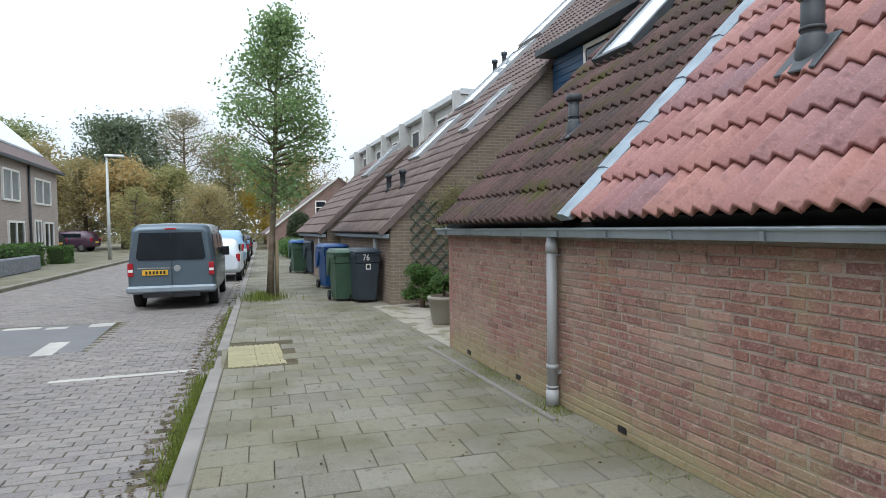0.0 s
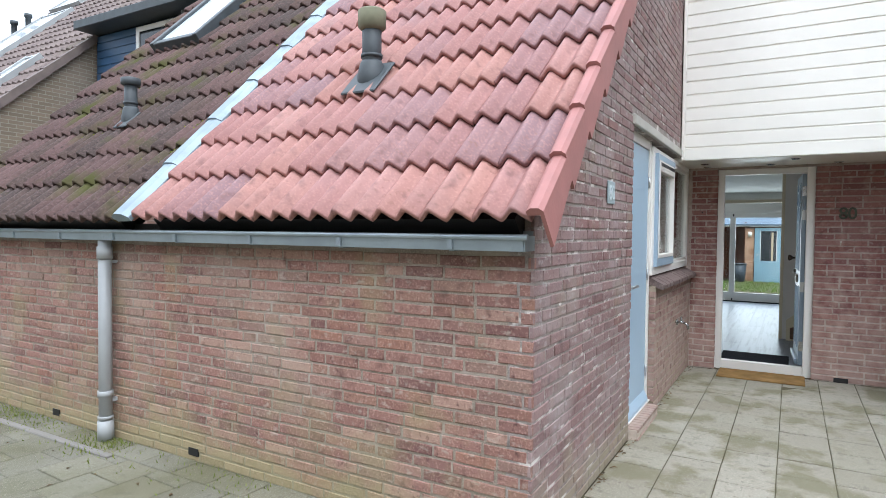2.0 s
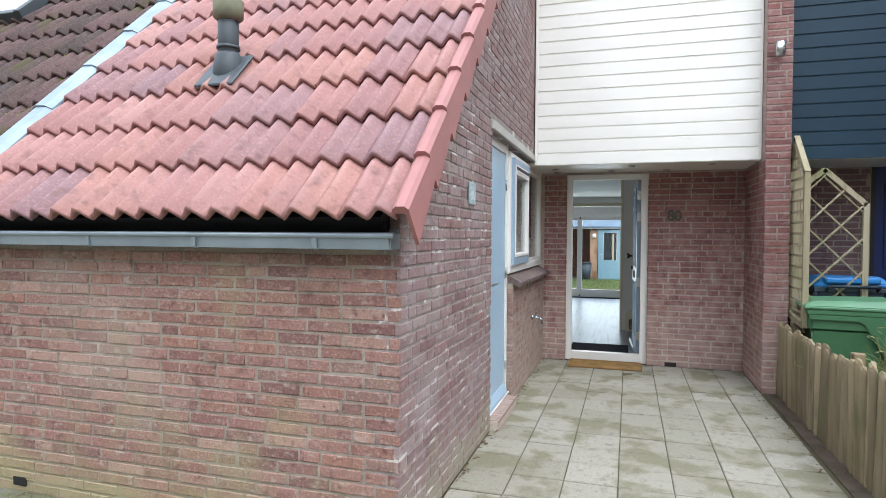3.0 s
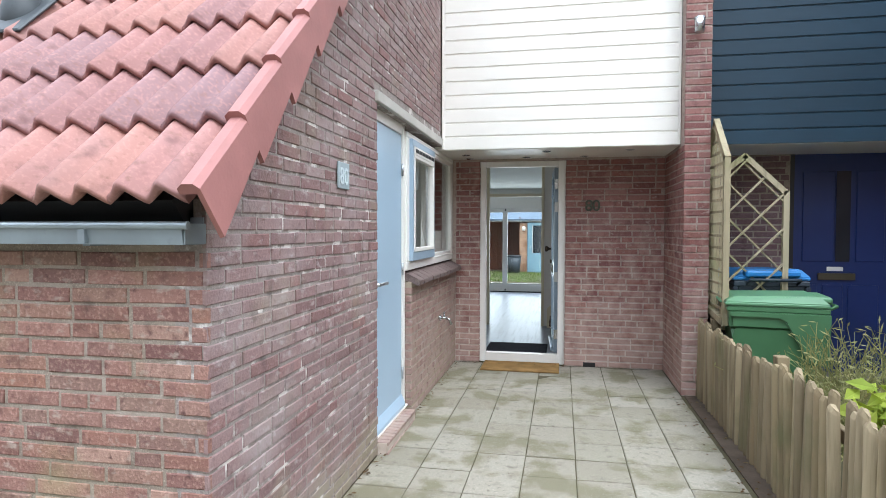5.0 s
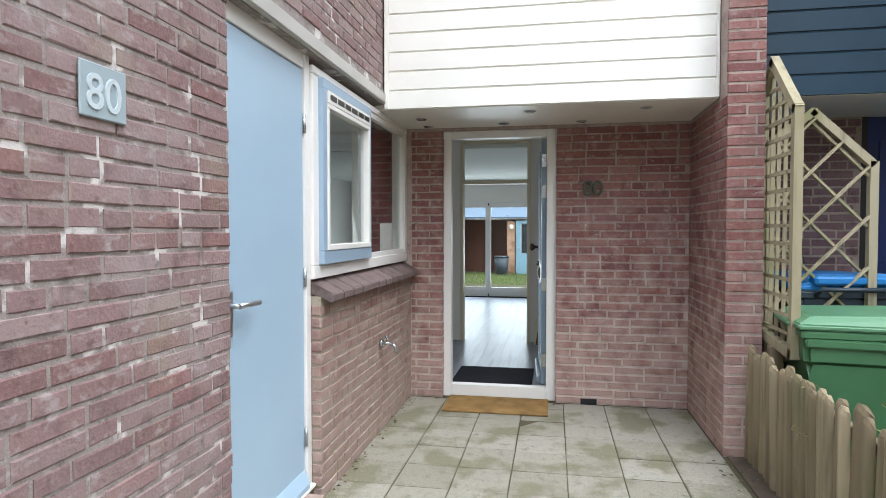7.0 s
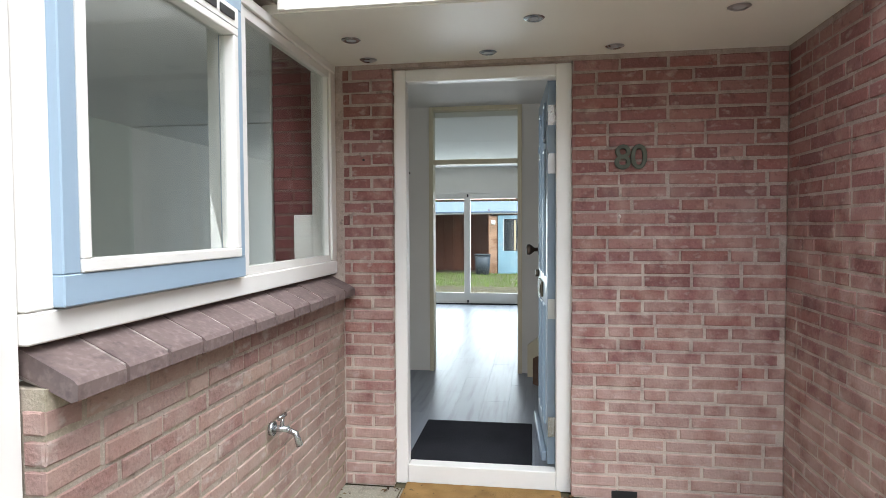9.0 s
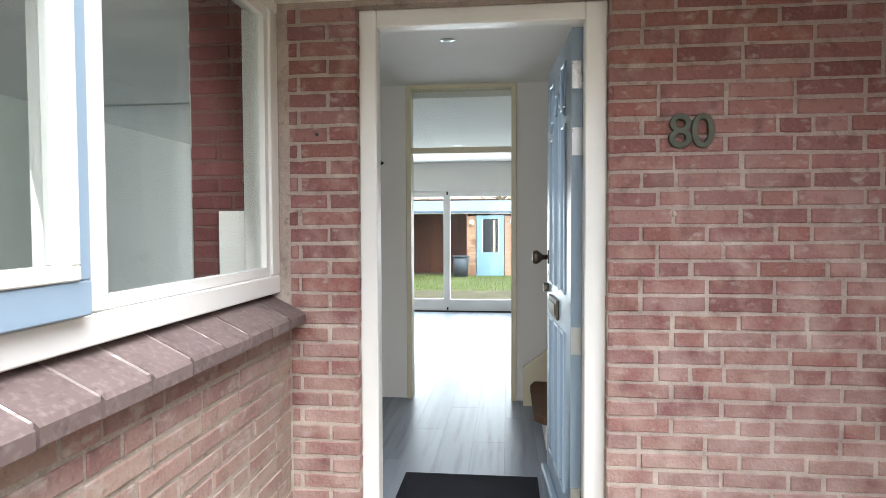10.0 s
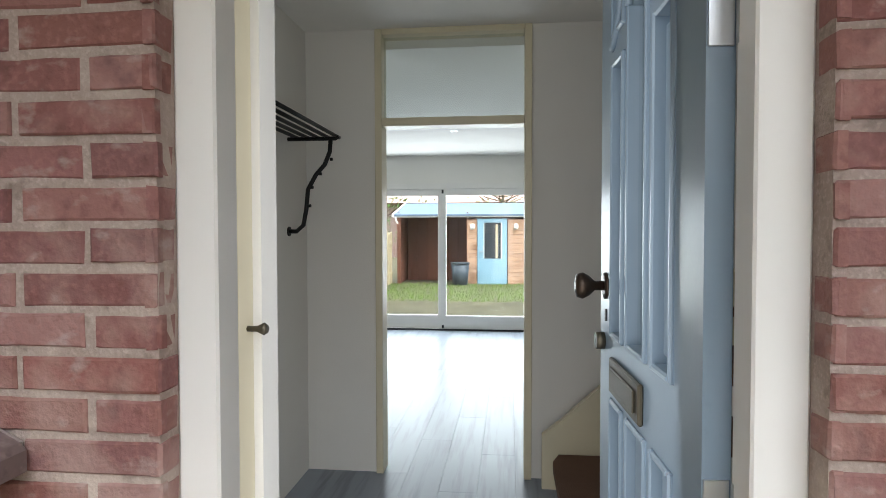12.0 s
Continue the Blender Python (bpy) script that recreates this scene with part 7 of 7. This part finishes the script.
for j in range(31):
    y = -1.55 + 0.19 * j
    x = 7.1
    step = 1.2 - (j * 0.47) % 1.15
    while x < 13.98:
        step = round(min(step, 14.0 - x), 3)
        if step not in cut:
            cut[step] = piece_mesh("plank", step - 0.0006, 0.1894, 0.008, LAMINATE, 0.0008, True)
        lay.put(cut[step], Matrix.Translation((x, y, HF - 0.008)))
        x += step
        step = 1.2
lay.done()

# pavement slabs in bond, along the kerb's direction
STREET = Matrix.Translation((-0.55, 0, 0)) @ Matrix.Rotation(-math.atan(0.05), 4, "Z")
lay = Lay(pavement, "slab", PAVER)
me = piece_mesh("pavement_slab", 0.295, 0.295, 0.05, PAVER, 0.004, True)
half = piece_mesh("pavement_half_slab", 0.145, 0.295, 0.05, PAVER, 0.004, True)
for r in range(-8, 150):
    y = 0.3 * r
    x = 0.13
    k = 0
    while x < 3.9:
        first = k == 0 and r % 2
        w = 0.15 if first else 0.3
        px_, py_ = (STREET @ Vector((x + w / 2, y + 0.15, 0)))[:2]
        inside = px_ > 1.75 and -0.62 < py_ < YS or px_ > 2.68 + (0.0 if py_ < 7.2 else 1.2)
        ribs = -0.05 < px_ < 0.6 and 6.85 < py_ < 8.25
        if not inside and not ribs:
            m = STREET @ Matrix.Translation((x + 0.0025, y, -0.05 + rnd.uniform(-0.001, 0.003))) @ Euler((rnd.uniform(-0.008, 0.008), rnd.uniform(-0.006, 0.006), rnd.uniform(-0.005, 0.005))).to_matrix().to_4x4()
            lay.put(half if first else me, m, 1.5 < y < 11)
        x += w
        k += 1
lay.done()

# narrow strip of stones and an edging line along the low wall
lay = Lay(pavement, "strip_stone", PAVER)
me = piece_mesh("strip_stone", 0.192, 0.294, 0.05, PAVER, 0.004, True)
for r in range(18):
    lay.put(me, Matrix.Translation((2.262, 1.56 + 0.3 * r, -0.042 + rnd.uniform(-0.001, 0.002))) @ Euler((rnd.uniform(-0.01, 0.01), rnd.uniform(-0.01, 0.01), 0)).to_matrix().to_4x4())
lay = Lay(pavement, "edging_stone", KERB)
me = piece_mesh("edging_stone", 0.05, 0.98, 0.06, KERB, 0.006, True)
for r in range(3):
    lay.put(me, Matrix.Translation((2.207, 4.2 + 0.985 * r, -0.046 + rnd.uniform(-0.001, 0.002))))

# ribbed guide tiles at the crossing
part("bedding_slab", boxes((-0.1, 0.8, 6.6, 8.4, -0.05, -0.009)), PAVER, pavement)
lay = Lay(pavement, "ribbed_tile", RIBBED)
bm = boxes((0.0, 0.296, 0.0, 0.296, -0.05, -0.006), *[(0.004 + 0.059 * i, 0.04 + 0.059 * i, 0.002, 0.294, -0.006, 0.001) for i in range(5)])
me = bpy.data.meshes.new("ribbed_tile")
bm.to_mesh(me)
bm.free()
me.materials.append(RIBBED)
for i in range(2):
    for j in range(4):
        lay.put(me, Matrix.Translation((-0.03 + 0.3 * i, 6.95 + 0.3 * j, 0)))

# kerb stones
kerb = tagged(thing("kerb", "worn grey concrete kerb stones", "kerb"), kind="structure")
me = piece_mesh("kerb_stone", 0.13, 0.99, 0.2, KERB, 0.012, True)
for r in range(-6, 60):
    ob = new("kerb_stone", me)
    ob.parent = kerb
    low = 0.075 if 6.9 < r + 0.5 < 8.3 else 0.0
    ob.matrix_basis = STREET @ pose(-0.005, r * 1.0, -0.2 - low + 0.001)
ob = None
kerb2 = tagged(thing("kerb_far", "grey concrete kerb across the street", "kerb"), kind="structure")
for r in range(2, 70):
    ob = new("kerb_stone", me)
    ob.parent = kerb2
    ob.matrix_basis = Matrix.Translation((-5.9, 0, 0)) @ STREET @ pose(-0.13, r * 1.0, -0.198)

bm = B()
extrude_poly(bm, [(-12, 31.5), (kerb_x(31.5), 31.5), (kerb_x(80), 80), (-12, 80)], "z", -0.103, -0.099)
struct("road_distant", bm, CLINKER, "worn brick paving further down the street", "road")
# road clinkers
lay = Lay(road, "clinker", CLINKER)
me = piece_mesh("clinker", 0.204, 0.1, 0.06, CLINKER, 0.004, True)
for r in range(14, 300):
    y = 0.106 * r
    for i in range(20 if r < 110 else 29):
        x = -0.26 - 0.211 * (i + 1) + (0.105 if r % 2 else 0.0)
        hump = -3.6 < x < -1.75 and 9.0 < y < 11.6
        if hump:
            continue
        m = STREET @ Matrix.Translation((x, y, -0.158 + rnd.uniform(-0.004, 0.003))) @ Euler((rnd.uniform(-0.012, 0.012), rnd.uniform(-0.012, 0.012), rnd.uniform(-0.012, 0.012))).to_matrix().to_4x4()
        lay.put(me, m, 3.2 < y < 5.6 and x > -2.8)
lay.done()
gutter_me = piece_mesh("gutter_clinker", 0.1, 0.204, 0.06, CLINKER, 0.004, True)
lay = Lay(road, "gutter_clinker", CLINKER, 100)
for r in range(8, 100):
    for i in range(2):
        lay.put(gutter_me, STREET @ Matrix.Translation((-0.115 - 0.105 * i, 0.21 * r + 0.1 * i, -0.162 + rnd.uniform(-0.004, 0.003))), r < 45)
lay.done()

# dark road table with white blocks
hump = struct("speed_table", boxes((-3.7, -1.8, 9.1, 11.7, -0.16, -0.099)), plain("dark_paving", "6b6b6b", 0.9, vary=0.12, grain=90, bump=0.4), "dark grey raised road table", "road")
hump.matrix_basis = Matrix.Identity(4)
for x, y, w, d in ((-3.35, 11.45, 0.5, 0.2), (-2.75, 11.3, 0.3, 0.2), (-2.15, 11.3, 0.35, 0.35), (-3.3, 9.6, 0.22, 0.75), (-2.35, 9.0, 0.25, 0.95)):
    part("white_block", boxes((x, x + w, y, y + d, -0.12, -0.095), bevel=0.004), MARK, hump)
wl2 = struct("road_line", boxes((-1.75, -0.35, 7.35, 7.45, -0.12, -0.092)), MARK, "pale line of blocks across the parking bay", "road marking")

# weeds, moss and litter along the kerb
v, f = [], []
for i in range(7000):
    s = rnd.random()
    if s < 0.6:
        y = rnd.uniform(4.3, 7.0) if rnd.random() < 0.6 else rnd.uniform(2.5, 13.0)
        x, h, spread = kerb_x(y) - abs(rnd.gauss(0.05, 0.06)), rnd.uniform(0.015, 0.06), 0.02
        z = -0.1
    elif s < 0.76:
        a, r = rnd.uniform(0, 6.28), abs(rnd.gauss(0, 0.35))
        x, y, z, h, spread = 0.62 + r * 0.8 * math.cos(a), 13.3 + r * math.sin(a), 0.0, rnd.uniform(0.04, 0.2), 0.05
    else:
        x, y, z, h, spread = XW - 0.02 - abs(rnd.gauss(0, 0.13)), rnd.choice((rnd.uniform(3.0, 7.1), 4.45 + rnd.gauss(0, 0.12), 5.6 + rnd.gauss(0, 0.25))), 0.0, rnd.uniform(0.01, 0.035), 0.02
    a = rnd.uniform(0, 6.28)
    dx, dy = 0.006 * math.cos(a), 0.006 * math.sin(a)
    b = len(v)
    v += [(x - dx, y - dy, z - 0.005), (x + dx, y + dy, z - 0.005), (x + rnd.uniform(-spread, spread), y + rnd.uniform(-spread, spread), z + h)]
    f.append((b, b + 1, b + 2))
tagged(joined("kerb_weeds", v, f, foliage("kerb_green", ["6f7d38", "7d8a42", "626e32", "8a8f4a"])), "green moss and grass growing along kerb and wall", "weeds")
v, f = [], []
for i in range(1400):
    y = rnd.uniform(2.5, 12.0)
    x, z = kerb_x(y) - abs(rnd.gauss(0.16, 0.1)) - 0.02, -0.093
    if i % 9 == 0:
        x, z = rnd.uniform(0.2, 2.4), 0.004
    a, s = rnd.uniform(0, 6.28), rnd.uniform(0.008, 0.022)
    c1, s1 = math.cos(a), math.sin(a)
    b = len(v)
    v += [(x - s * c1, y - s * s1, z), (x + s * 0.5 * s1, y - s * 0.5 * c1, z + 0.008), (x + s * c1, y + s * s1, z + 0.002), (x - s * 0.5 * s1, y + s * 0.5 * c1, z + 0.005)]
    f.append((b, b + 1, b + 2, b + 3))
tagged(joined("gutter_leaves", v, f, foliage("litter_leaf", ["5c4c38", "6f5a40", "4b3f30", "7d6b4a"])), "brown leaf litter along the road gutter", "leaves")
